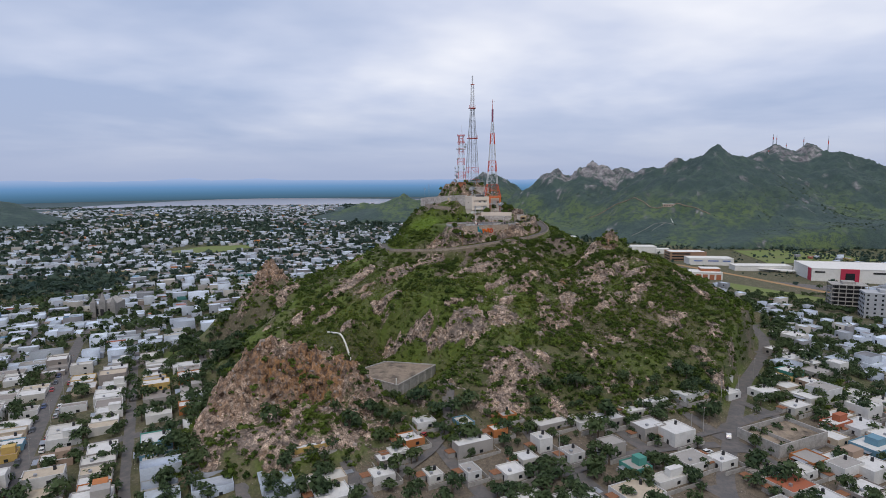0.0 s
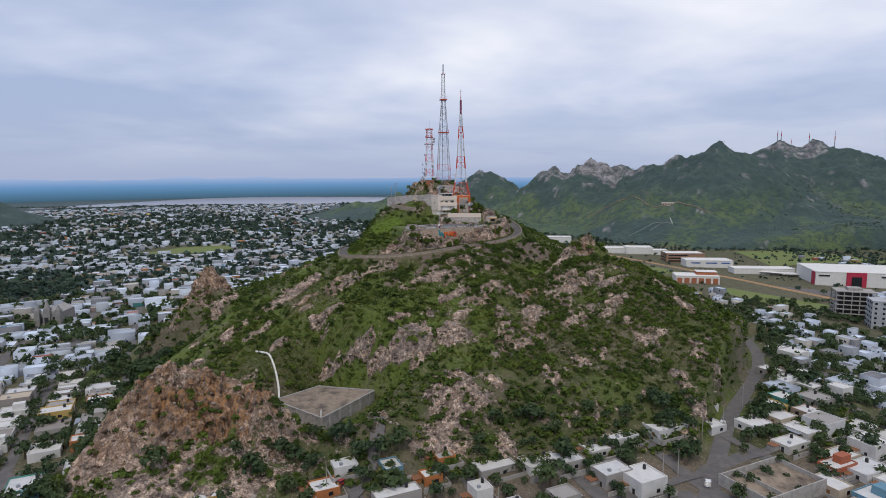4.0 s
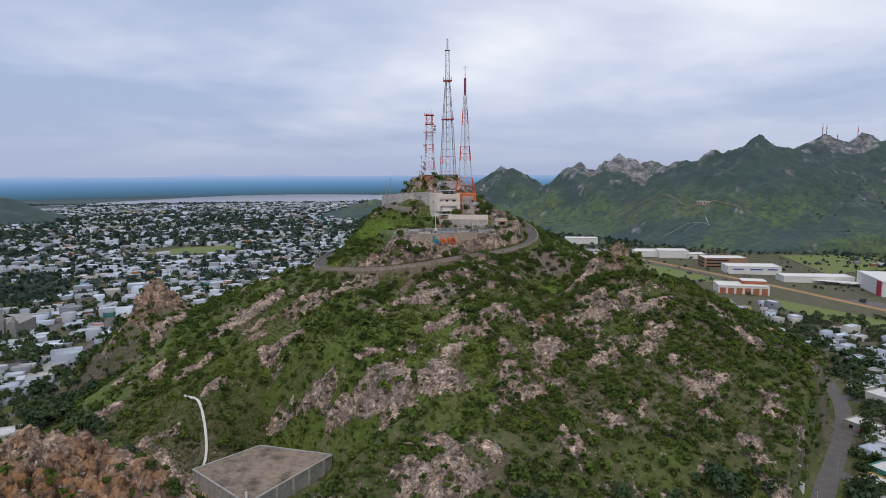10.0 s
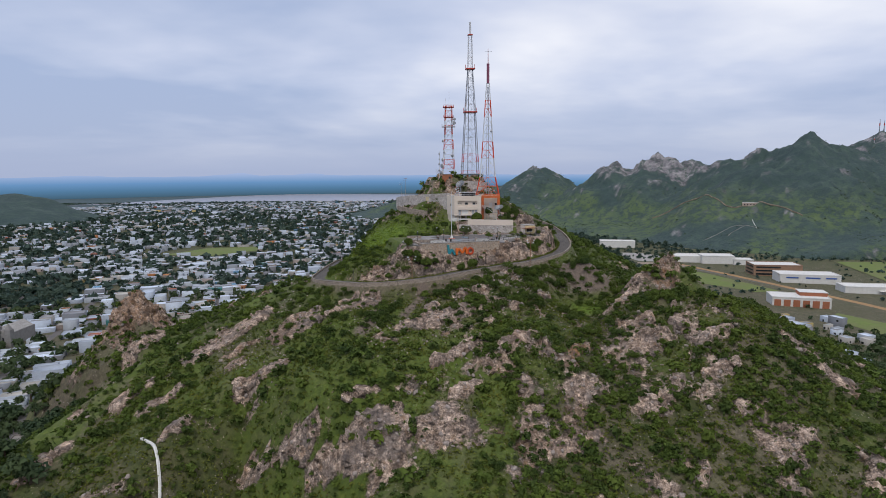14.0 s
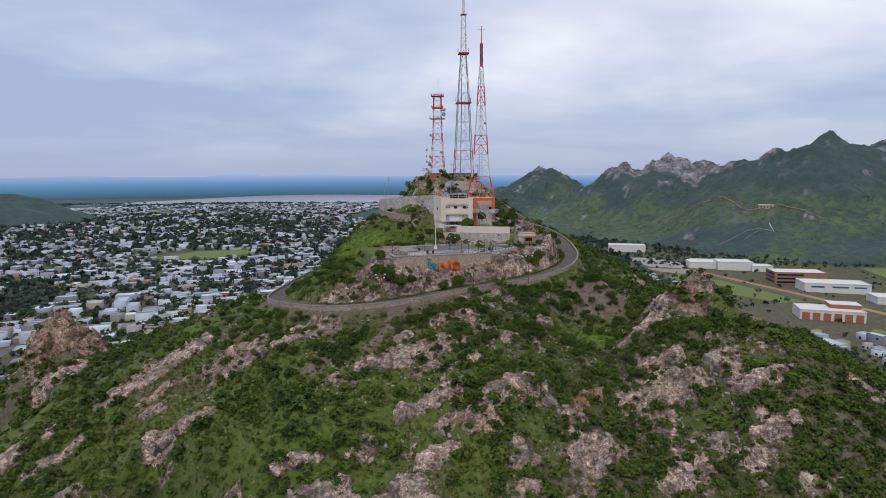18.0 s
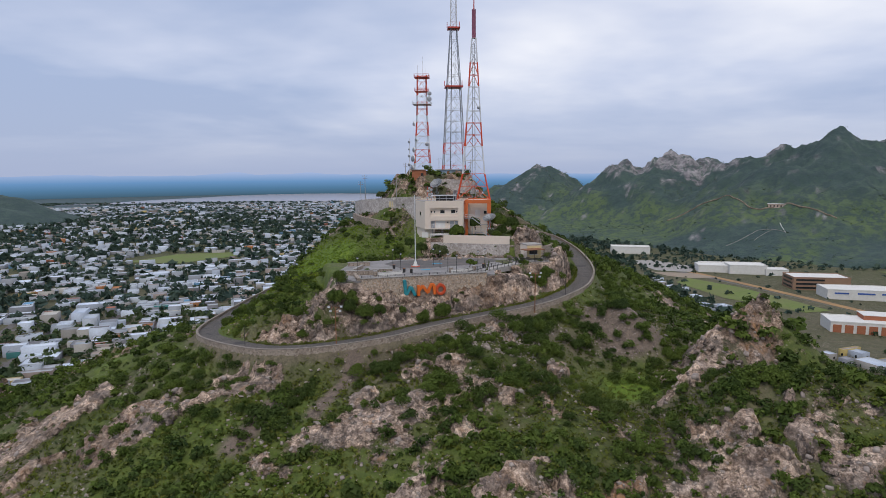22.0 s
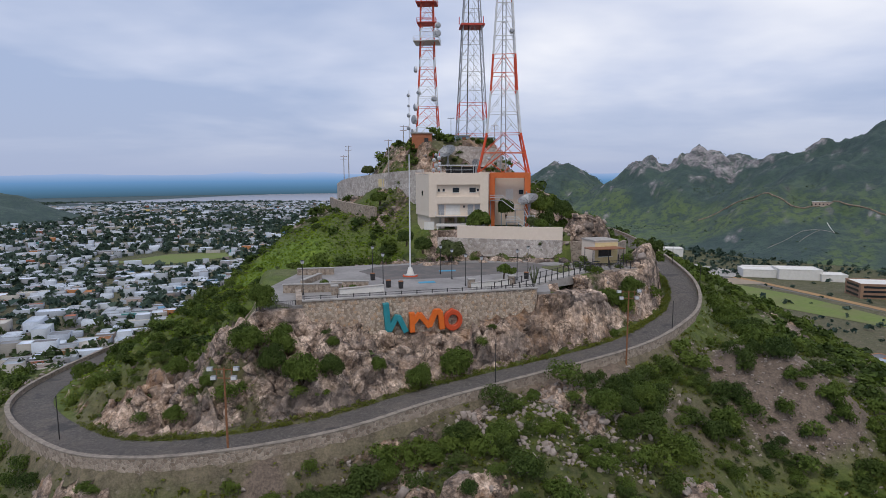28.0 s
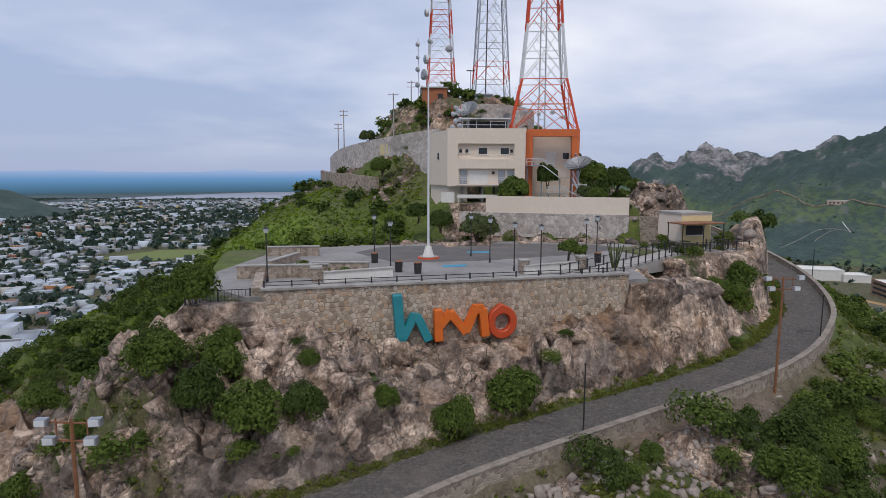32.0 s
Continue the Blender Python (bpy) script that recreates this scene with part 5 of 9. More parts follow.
for i in np.where(NEAR)[0]:
    r = random.Random(int(i))
    near_house(HX[i], HY[i], HZ[i], LOT[i, 2], LOT[i, 3], LOT[i, 4], int(rng.choice(len(PAINTS), p=P_WALL)), int(rng.choice(len(PAINTS), p=P_ROOF)), r.random())

for i, (px, py, paint_i) in enumerate(FRONT + SLOPE):
    r = random.Random(500 + i)
    on_slope = i >= len(FRONT)
    hu, hv = (r.uniform(2.4, 4.2), r.uniform(2.4, 3.6)) if on_slope else (r.uniform(3.3, 5.4), r.uniform(3.0, 5.0))
    pz = min(zat(px + a, py + b) for a in (-4, 4) for b in (-4, 4)) - 0.1
    near_house(px, py, pz, hu, hv, 3.2 if paint_i in (9, 11) else r.choice([2.5, 2.6, 2.8, 2.9, 4.8]), paint_i, r.choice([0, 0, 0, 0, 1, 2, 4]), r.random())

# roofless weedy warehouse by the junction
ruin = thing("ruined_warehouse", (92, -231, zat(92, -231)), "roofless grey-white warehouse with weeds growing inside", "ruin")
zr = zat(92, -231)
for p, q, a, b, hh in ((0, -8, 26, 0.4, 4.2), (0, 8, 26, 0.4, 4.0), (-13, 0, 0.4, 16, 4.4), (13, 0, 0.4, 16, 3.8), (-5, 0, 0.3, 15.5, 3.6)):
    ca, sa = math.cos(radians(ROT)), math.sin(radians(ROT))
    MB((92, -231, zr)).box((92 + p * ca - q * sa, -231 + p * sa + q * ca, zr + hh / 2 - 0.4), (a, b, hh + 0.8), ROT).make("wall", M["concrete"], ruin)
MB((92, -231, zr)).box((92 + 0.5, -231, zr + 2.2), (25, 15, 0.3), ROT).make("slab", M["old_concrete"], ruin)

# streets of the nearer blocks
for k in range(-4, 12):
    u = U_STREETS + U_STEP * k
    line = np.array([(*xy(u, v), 0) for v in np.arange(-420, 330, 4.0)])
    ok = (at_grid(gz, line[:, 0], line[:, 1]) - plain(line[:, 0], line[:, 1]) < 4) & (np.abs(np.degrees(np.arctan2(line[:, 0] + 40, line[:, 1] + 430))) < 48) & (line[:, 1] > -330)
    line[:, 2] = at_grid(gz, line[:, 0], line[:, 1])
    runs = np.split(np.arange(len(line)), np.where(~ok)[0])
    for run in runs:
        run = [i for i in run if ok[i]]
        if len(run) > 6:
            ribbon(line[run], 2.6 if k else 4.6, 0.09, "road", M["asphalt"], "grey asphalt street between town houses")
for pts in ([(-10, -252, 0), (19, -244, 0), (49, -236, 0), (67, -234, 0)], [(68, -238, 0), (90, -239, 0), (111, -230, 0), (142, -214, 0), (165, -200, 0)], [(-50, -256, 0), (-43, -246, 0), (-33, -234, 0), (-28, -222, 0), (-26, -206, 0)]):
    line = spline(pts, 2.5)
    line[:, 2] = at_grid(gz, line[:, 0], line[:, 1])
    ribbon(line, 2.2, 0.16, "road", M["asphalt"], "narrow grey street at the hill's foot")
for k in range(-1, 6):
    v = V_STREETS + V_STEP * k
    line = np.array([(*xy(u, v), 0) for u in np.arange(-420, 160, 4.0)])
    ok = (at_grid(gz, line[:, 0], line[:, 1]) - plain(line[:, 0], line[:, 1]) < 4) & (line[:, 1] > -330)
    line[:, 2] = at_grid(gz, line[:, 0], line[:, 1])
    for run in np.split(np.arange(len(line)), np.where(~ok)[0]):
        run = [i for i in run if ok[i]]
        if len(run) > 6:
            ribbon(line[run], 2.6, 0.07, "road", M["asphalt"], "grey asphalt cross street in the town")

# ---- greenery ----
def clump(n, seed, leaf=0.2, lobes=6):
    """Three-cornered leaves laid over the rounded lobes of a unit bush."""
    g = np.random.default_rng(seed)
    c = g.normal(0, 1, (lobes, 3))
    c /= np.linalg.norm(c, axis=1)[:, None]
    c = c * g.uniform(0.30, 0.62, (lobes, 1)) * (1, 1, 0.8)
    c[:, 2] = np.abs(c[:, 2])
    rad = g.uniform(0.30, 0.50, lobes) * (0.72 if lobes > 13 else 1.0)
    k = g.integers(0, lobes, n)
    d = g.normal(0, 1, (n, 3))
    d /= np.linalg.norm(d, axis=1)[:, None]
    d[:, 2] = np.where(d[:, 2] < -0.35, -d[:, 2], d[:, 2])
    p = c[k] + d * (rad[k] * g.uniform(0.78, 1.06, n))[:, None]
    p[:, 2] = np.maximum(p[:, 2] + 0.25, 0.0)
    nor = d + g.normal(0, 0.38, (n, 3)) + (0, 0, 0.25)
    nor /= np.linalg.norm(nor, axis=1)[:, None]
    t = np.cross(nor, g.normal(0, 1, (n, 3)))
    t /= np.linalg.norm(t, axis=1)[:, None]
    b = np.cross(nor, t)
    sz = g.uniform(0.65, 1.35, (n, 1)) * leaf
    return np.stack([p - t * sz * 0.7 - b * sz * 0.8, p - t * sz * 0.7 + b * sz * 0.8, p + t * sz * 1.1], 1)


def scatter(name, x, y, z, size, tall, n, material, label, category, seed, leaf=0.2, lobes=6):
    """Many plants in one mesh."""
    g = np.random.default_rng(seed)
    kinds = [clump(n, seed + 31 * k, leaf=leaf, lobes=lobes) for k in range(8)]
    out = []
    which = g.integers(0, 8, len(x))
    for k in range(8):
        m = which == k
        c = m.sum()
        if not c:
            continue
        a = g.uniform(0, math.tau, c)
        ca, sa = np.cos(a)[:, None, None], np.sin(a)[:, None, None]
        q = np.repeat(kinds[k][None], c, 0)
        st = g.uniform(0.8, 1.25, (c, 1, 1))
        sx, sz = size[m][:, None, None], (size[m] * tall[m])[:, None, None]
        px = (q[..., 0] * ca - q[..., 1] * sa * st) * sx + x[m][:, None, None]
        py = (q[..., 0] * sa + q[..., 1] * ca * st) * sx + y[m][:, None, None]
        pz = q[..., 2] * sz + z[m][:, None, None]
        out.append(np.stack([px, py, pz], -1).reshape(-1, 3))
    v = np.concatenate(out)
    ob = mesh_np(name, v, np.arange(len(v)).reshape(-1, 3), material)
    return tagged(ob, label, category, kind="stuff")


def at_cliff(x, y):
    """On the rock between the plaza and the road."""
    rd, _, up = along(x, y, ROAD, True)
    s, f = side(x, y)
    return up & (y < -66) & (x > -42) & (s < 42) & (rd < 22)


def hill_points(count, seed, rock_max, lo, box):
    g = np.random.default_rng(seed)
    x, y = g.uniform(box[0], box[1], count), g.uniform(box[2], box[3], count)
    onhill = at_grid(gz, x, y) - plain(x, y) > 2.0
    rock = at_grid(g_rock, x, y)
    rd, _ = along(x, y, ROAD)
    fd, _ = along(x, y, FOOT)
    s, f = side(x, y)
    plaza = (f < 1.2) & (f > -30) & (s > -11) & (s < 42)
    terrace = (np.abs(x - 10) < 18) & (np.abs(y + 38) < 14)
    dens = fbm(x, y, 17, 4, seed + 3)
    keep = onhill & ((rock < rock_max + g.uniform(-0.15, 0.15, count)) | (g.random(count) < 0.45)) & (rd > 3.7) & (fd > 5) & ~plaza & ~terrace & (dens > lo + 0.10 * sstep(35, 0, x) * sstep(-100, -112, y) + g.uniform(-0.12, 0.12, count))
    keep &= np.maximum(np.abs((x + 48.5) * 0.83 - (y + 183) * 0.56), np.abs((x + 48.5) * 0.56 + (y + 183) * 0.83)) > 15
    keep &= ~((np.hypot(x, y) < 15))
    keep &= ~((near_line(x, y, 41, -76, 50, -80) < 11) & (x > 38) & (g.random(count) < 0.9))
    lush = np.exp(-(((x + 28) / 14) ** 2 + ((y + 44) / 22) ** 2))
    keep &= g.random(count) > lush * 0.93
    keep &= g.random(count) > 0.6 * np.exp(-(((x + 48) / 13) ** 2 + ((y + 74) / 20) ** 2))
    keep &= ~((x < -58) & (y > -72) & (g.random(count) < 0.75))
    keep &= g.random(count) > 0.75 * np.exp(-(((x - 43) / 9) ** 2 + ((y + 103) / 8) ** 2))
    keep &= ~((rd < 16) & (y > -104) & (f > -6) & (s > -22) & (s < 34) & (g.random(count) < 0.8) & at_cliff(x, y))
    return x[keep], y[keep], at_grid(gz, x[keep], y[keep])


x, y, z = hill_points(20500, 501, 0.55, 0.34, (-150, 150, -255, 40))
g = np.random.default_rng(5)
size = np.clip(np.exp(g.normal(0.05, 0.42, len(x))), 0.45, 2.5)
close = (y > -128) & (y < -40) & (np.abs(x) < 62)
nearest = close & (y > -116) & (y < -84) & (x > -45) & (x < 45)
close = close & ~nearest
mid = ~close & ~nearest & (y > -185) & (np.abs(x) < 105)
rest = ~close & ~mid & ~nearest
dark = g.random(len(x)) < 0.4
for zone, n, leaf, s in ((nearest, 950, 0.055, 509), (close, 340, 0.092, 511), (mid, 56, 0.218, 513), (rest, 30, 0.31, 515)):
    for m, mat_name, k in ((zone & dark, "leaves_dark", 0), (zone & ~dark, "leaves", 1)):
        scatter("shrubs", x[m], y[m], z[m] - 0.1, size[m], g.uniform(0.8, 1.25, m.sum()), n, M[mat_name], "dense green desert shrubs on the rocky slope", "shrubs", s + k, leaf=leaf, lobes=9)
gg = np.random.default_rng(533)
tx, ty = gg.uniform(8, 118, 1700), gg.uniform(-182, -112, 1700)
ok = (fbm(tx, ty, 11, 3, 535) > 0.47) & (along(tx, ty, FOOT)[0] > 5) & (at_grid(gz, tx, ty) - plain(tx, ty) > 3) & (near_line(tx, ty, 50, -109, 74, -93) > 7) & (at_grid(g_rock, tx, ty) < 0.75)
tx, ty = tx[ok], ty[ok]
for i, m in enumerate((np.arange(len(tx)) % 5 < 3, np.arange(len(tx)) % 5 >= 3)):
    scatter("shrubs", tx[m], ty[m], at_grid(gz, tx[m], ty[m]) - 0.15, gg.uniform(0.8, 1.9, m.sum()), gg.uniform(0.8, 1.2, m.sum()), 80, M["leaves_dark" if i else "leaves"], "dark green scrub over the eastern slope", "shrubs", 536 + i, leaf=0.19, lobes=8)
# thickets below the eastern peak and along the gullies
for i, (cx, cy, rx, ry, count) in enumerate(((62, -115, 7, 2.5, 34), (82, -112, 9, 6, 40), (58, -92, 6, 5, 16), (-20, -118, 6, 5, 26), (8, -120, 5, 4, 16), (33, -116, 8, 6, 26), (-44, -112, 6, 3, 14), (-98, -95, 10, 10, 30), (-68, -228, 22, 4, 40), (-50, -214, 10, 6, 26), (-42, -74, 4, 9, 12), (-37, -84, 6, 5, 18), (-32, -77, 6, 6, 20), (-4, -111, 5, 2.0, 16), (6, -105, 6, 2.0, 20), (26, -93, 6, 4, 26), (52, -60, 4, 12, 46), (-22, -125, 5, 4, 18), (31, -73, 3, 3, 13), (33.0, -69, 1.5, 3, 9), (28, -78, 3, 1.5, 6), (46, -81, 5, 2.5, 12), (52, -87, 4, 3, 10), (40, -86, 3, 2, 8))):
    gg = np.random.default_rng(540 + i)
    tx, ty = cx + rx * gg.normal(0, 0.6, count), cy + ry * gg.normal(0, 0.6, count)
    ok = along(tx, ty, ROAD)[0] > 4.5
    if not ok.any():
        continue
    tx, ty = tx[ok], ty[ok]
    scatter("shrubs", tx, ty, at_grid(gz, tx, ty) - 0.15, gg.uniform(1.0, 2.3, len(tx)), gg.uniform(0.9, 1.3, len(tx)), 800 if cy > -125 and abs(cx) < 60 else 240, M["leaves_dark" if i % 2 else "leaves"], "thicket of tall green shrubs on the slope", "shrubs", 560 + i, leaf=0.056 if cy > -125 and abs(cx) < 60 else 0.11, lobes=14)
# shrubs in the clefts of the summit rock
gg = np.random.default_rng(590)
ta, tr = gg.uniform(0, 6.28, 46), gg.uniform(8.5, 19, 46)
tx, ty = tr * np.cos(ta), tr * np.sin(ta)
ok = (ty < 12) & ~((np.abs(tx - 10) < 15) & (ty < -22))
scatter("shrubs", tx[ok], ty[ok], at_grid(gz, tx[ok], ty[ok]) - 0.15, gg.uniform(0.6, 1.5, ok.sum()), gg.uniform(0.8, 1.2, ok.sum()), 260, M["leaves_dark"], "dark shrubs in the clefts of the summit rock", "shrubs", 591, leaf=0.10, lobes=8)
x, y, z = hill_points(15000, 601, 0.62, 0.36, (-140, 140, -240, 20))
scatter("low_plants", x, y, z, g.uniform(0.25, 0.65, len(x)), g.uniform(0.7, 1.3, len(x)), 10, M["leaves_grey"], "low weeds and tufts between the rocks", "weeds", 602, leaf=0.40, lobes=3)
del dark


def town_trees():
    g = np.random.default_rng(71)
    n = 38000
    r, a = 150 + 1600 * g.random(n) ** 1.25, radians(90) - g.uniform(-0.80, 0.80, n)
    x, y = -40 + r * np.cos(a), -430 + r * np.sin(a)
    hillish = at_grid(gz, x, y) - plain(x, y)
    u, v = uv(x, y)
    street = np.minimum((u - U_STREETS) % U_STEP, U_STEP - (u - U_STREETS) % U_STEP) < 2.6
    keep = (hillish < 6) & ~(street & (y < 150)) & (y < 1450) & (y > -300)
    i = np.clip(((x - MX[0]) / 5).astype(int), 0, len(MX) - 1)
    j = np.clip(((y - MY[0]) / 5).astype(int), 0, len(MY) - 1)
    keep &= ~((MZ[j, i] > 16) & (y > MY[0]) & (x > MX[0]))
    keep &= (g.random(n) < 0.56 + np.where(y > 0, 0.25, -0.22) * (x > 100) + 0.4 * sstep(0.5, 0.7, fbm(x, y, 130, 3, 401)))
    keep &= ~blob(x, y, -345, 480, 70, 55) & ~blob(x, y, 285, 75, 40, 60) & ~blob(x, y, -48, -184, 27, 25)
    keep &= ~((x > 190) & (y > 10) & (x < 470) & (y < 400) & (g.random(n) < 0.88))
    fd, _ = along(x, y, FOOT)
    keep &= fd > 7
    keep &= ~((y < -150) & (x > -80) & (g.random(n) < 0.1))
    keep &= ~((np.hypot(x + 40, y + 430) < 420) & (g.random(n) < np.where(x < -90, 0.58, np.where(y < -190, 0.72, 0.55))))
    for px, py, _ in FRONT + SLOPE:
        keep &= np.hypot(x - px, y - py) > 6.5
    x, y = x[keep], y[keep]
    # a wood on the west side
    wx, wy = g.normal(-395, 38, 420), g.normal(165, 55, 420)
    # the green belt that hugs the hill's foot
    t = g.uniform(-3.3, 0.2, 1000)
    rr = 166 + 19 * g.normal(0, 1, 1000)
    bx, by = rr * 0.98 * np.cos(t), -62 + rr * 1.0 * np.sin(t)
    ok = (at_grid(gz, bx, by) - plain(bx, by) < 12) & ~((np.abs(bx) < 110) & (by < -205) & (g.random(1000) < 0.6))
    bd, _ = along(bx, by, FOOT)
    ok &= (bd > 6) & ~blob(bx, by, -48, -184, 28, 26)
    ok &= ~((bx < -95) & (g.random(1000) < 0.2))
    x, y = np.concatenate([x, wx, bx[ok]]), np.concatenate([y, wy, by[ok]])
    z = at_grid(gz, x, y)
    far = np.hypot(x + 40, y + 430)
    size = np.clip(np.exp(g.normal(0.95, 0.33, len(x))), 1.3, 5.0) * (1.08 + 0.45 * sstep(500, 1300, far))
    size = size * np.where((x > 185) & (y > 60) & (y < 520), 0.62, 1.0)
    lift = size * 0.45
    m = far < 420
    scatter("town_trees", x[m], y[m], z[m] + lift[m] * 0.8, size[m], g.uniform(0.85, 1.2, m.sum()), 125, M["leaves_town"], "broad dark green trees between the houses", "trees", 72, leaf=0.152, lobes=9)
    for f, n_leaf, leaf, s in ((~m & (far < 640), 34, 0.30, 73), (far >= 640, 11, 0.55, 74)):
        scatter("town_trees", x[f], y[f], z[f] + lift[f] * 0.4, size[f], g.uniform(0.85, 1.2, f.sum()), n_leaf, M["leaves_town" if s == 73 else "leaves_far_hazed"], "dark green trees across the far town", "trees", s, leaf=leaf)
    # the outskirts towards the lake
    n = 9000
    r, a = g.uniform(1650, 2750, n), g.uniform(-0.82, 0.1, n)
    ox, oy = -40 + r * np.sin(a), -430 + r * np.cos(a)
    ok = (fbm(ox, oy, 110, 3, 403) > 0.44) & (oy < 1790 + 0.12 * (ox + 1300))
    ox, oy = ox[ok], oy[ok]
    scatter("town_trees", ox, oy, at_grid(gz, ox, oy) + 1.0, g.uniform(2.5, 6.0, len(ox)), g.uniform(0.6, 0.9, len(ox)), 9, M["leaves_far_hazed"], "trees on the outskirts, leaf colour blued by haze", "trees", 76, leaf=0.6)
    # trunks of the nearer ones
    tr = MB()
    for i in np.where(m)[0]:
        tr.strut((x[i], y[i], z[i] - 0.2), (x[i], y[i], z[i] + size[i] * 0.7), 0.09 * size[i], 5, 0.05 * size[i])
    tagged(tr.make("tree_trunks", M["bark"]), "short brown trunks under the town trees", "trunks", kind="stuff")


town_trees()


def hulls(count, seed, points=15):
    """Angular stones: convex hulls of random points."""
    g = np.random.default_rng(seed)
    out = []
    for _ in range(count):
        bm = bmesh.new()
        p = g.uniform(-1, 1, (points, 3))
        p /= np.maximum(np.abs(p).max(1), 0.6 * np.linalg.norm(p, axis=1))[:, None]
        for v in p:
            bm.verts.new(v)
        bmesh.ops.convex_hull(bm, input=bm.verts)
        bmesh.ops.delete(bm, geom=[v for v in bm.verts if not v.link_faces], context="VERTS")
        bmesh.ops.triangulate(bm, faces=bm.faces)
        bm.verts.index_update()
        out.append((np.array([v.co for v in bm.verts]), np.array([[v.index for v in f.verts] for f in bm.faces])))
        bm.free()
    return out


HULLS = hulls(14, 5)


def rocks(name, x, y, z, size, tall, material, label, seed, attrs=False, lean=0.35):
    """Angular stones in one mesh, each turned and stretched its own way."""
    g = np.random.default_rng(seed)
    which = g.integers(0, len(HULLS), len(x))
    vs, fs, cov, st, base = [], [], [], [], 0
    for k, (hv, hf) in enumerate(HULLS):
        m = np.where(which == k)[0]
        if not len(m):
            continue
        n = len(m)
        v = hv[None] * np.stack([g.uniform(0.6, 1.3, n), g.uniform(0.6, 1.3, n), tall[m]], 1)[:, None] * size[m][:, None, None] * 0.62
        a, b = g.uniform(0, math.tau, n)[:, None], g.normal(0, lean, n)[:, None]
        vx, vz = v[..., 0] * np.cos(b) - v[..., 2] * np.sin(b), v[..., 0] * np.sin(b) + v[..., 2] * np.cos(b)
        px = vx * np.cos(a) - v[..., 1] * np.sin(a) + x[m][:, None]
        py = vx * np.sin(a) + v[..., 1] * np.cos(a) + y[m][:, None]
        vs.append(np.stack([px, py, vz + z[m][:, None]], -1).reshape(-1, 3))
        fs.append((base + np.arange(n)[:, None, None] * len(hv) + hf[None]).reshape(-1, 3))
        st.append(np.repeat(at_grid(g_stain, x[m], y[m]), len(hv)))
        base += n * len(hv)
    vs, fs, st = np.concatenate(vs), np.concatenate(fs), np.concatenate(st)
    ob = mesh_np(name, vs, fs, material, {"cover": np.tile((1.0, 0.0, 0.0), (len(vs), 1)), "stain": st} if attrs else None)
    return tagged(ob, label, "rocks", kind="stuff")


def boulders(count, seed, box, lo, hi, name, label, rock_min):
    g = np.random.default_rng(seed)
    x, y = g.uniform(box[0], box[1], count), g.uniform(box[2], box[3], count)
    rd, _ = along(x, y, ROAD)
    fd, _ = along(x, y, FOOT)
    s, f = side(x, y)
    keep = (at_grid(gz, x, y) - plain(x, y) > 3) & (rd > 3.8) & (fd > 5.5) & (at_grid(g_rock, x, y) > rock_min) & ~at_cliff(x, y) & ~((f < 0.9) & (f > -30) & (s > -11) & (s < 42)) & ~((np.abs(x - 10) < 18) & (np.abs(y + 38) < 14)) & ~((np.abs(x + 48.5) < 17) & (np.abs(y + 184) < 17))
    x, y = x[keep], y[keep]
    n = len(x)
    size = np.exp(g.uniform(math.log(lo), math.log(hi), n))
    return rocks(name, x, y, at_grid(gz, x, y) + size * 0.1, size, g.uniform(0.5, 0.9, n), M["boulder"], label, seed)


def outcrops():
    """Angular blocks that break the bare faces of the hill."""
    g = np.random.default_rng(77)
    x, y = g.uniform(-42, 42, 7200), g.uniform(-113, -66, 7200)
    rd, _ = along(x, y, ROAD)
    s, f = side(x, y)
    ok = at_cliff(x, y) & (at_grid(g_rock, x, y) > 0.45) & (rd > 4.6) & ((f > 1.0) | (s < -7) | (s > W_END + 3)) & (g.random(7200) < 0.62)
    x, y = x[ok], y[ok]
    size = np.exp(g.uniform(math.log(0.45), math.log(1.8), len(x)))
    rocks("rock_blocks", x, y, at_grid(gz, x, y) - 0.40 * size, size, g.uniform(0.6, 1.25, len(x)), M["ground"], "angular pale rock blocks of the roadside cliff", 78, True)
    x, y = g.uniform(-140, 120, 16000), g.uniform(-232, -60, 16000)
    rd, _ = along(x, y, ROAD)
    ok = (at_grid(g_rock, x, y) > 0.55) & (rd > 5.5) & ~at_cliff(x, y) & (at_grid(gz, x, y) - plain(x, y) > 5) & (g.random(16000) < 0.36 - 0.2 * np.exp(-(((x + 88) / 30) ** 2 + ((y + 209) / 12) ** 2))) & (np.hypot(x + 48.5, y + 183) > 21)
    x, y = x[ok], y[ok]
    size = np.exp(g.uniform(math.log(0.8), math.log(2.7), len(x)))
    crag = np.exp(-(((x + 82) / 26) ** 2 + ((y + 209) / 11) ** 2)) + np.exp(-(((x + 121) / 12) ** 2 + ((y + 84) / 13) ** 2))
    rocks("rock_blocks", x, y, at_grid(gz, x, y) - 0.38 * size, size * (1 + 0.5 * crag), g.uniform(0.5, 0.95, len(x)) * (1 + 0.4 * crag), M["ground"], "angular pinkish rock slabs breaking through the scrub", 79, True, 0.45)


def boulder_mat():
    k = Mat("boulder", 0.95)
    isl = k.n.new("ShaderNodeNewGeometry").outputs["Random Per Island"]
    n2 = k.noise(1.3, 6, 0.7)
    c = k.ramp(n2, (0.3, (0.16, 0.135, 0.12)), (0.5, (0.34, 0.285, 0.25)), (0.75, (0.50, 0.43, 0.39)))
    c = k.mix(k.ramp(isl, (0.0, 0.5), (1.0, 0.0)), c, (0.20, 0.165, 0.14))
    k.colour(c)
    k.bump(k.noise(5, 5, 0.7), 0.8, 0.1)
    return k.m


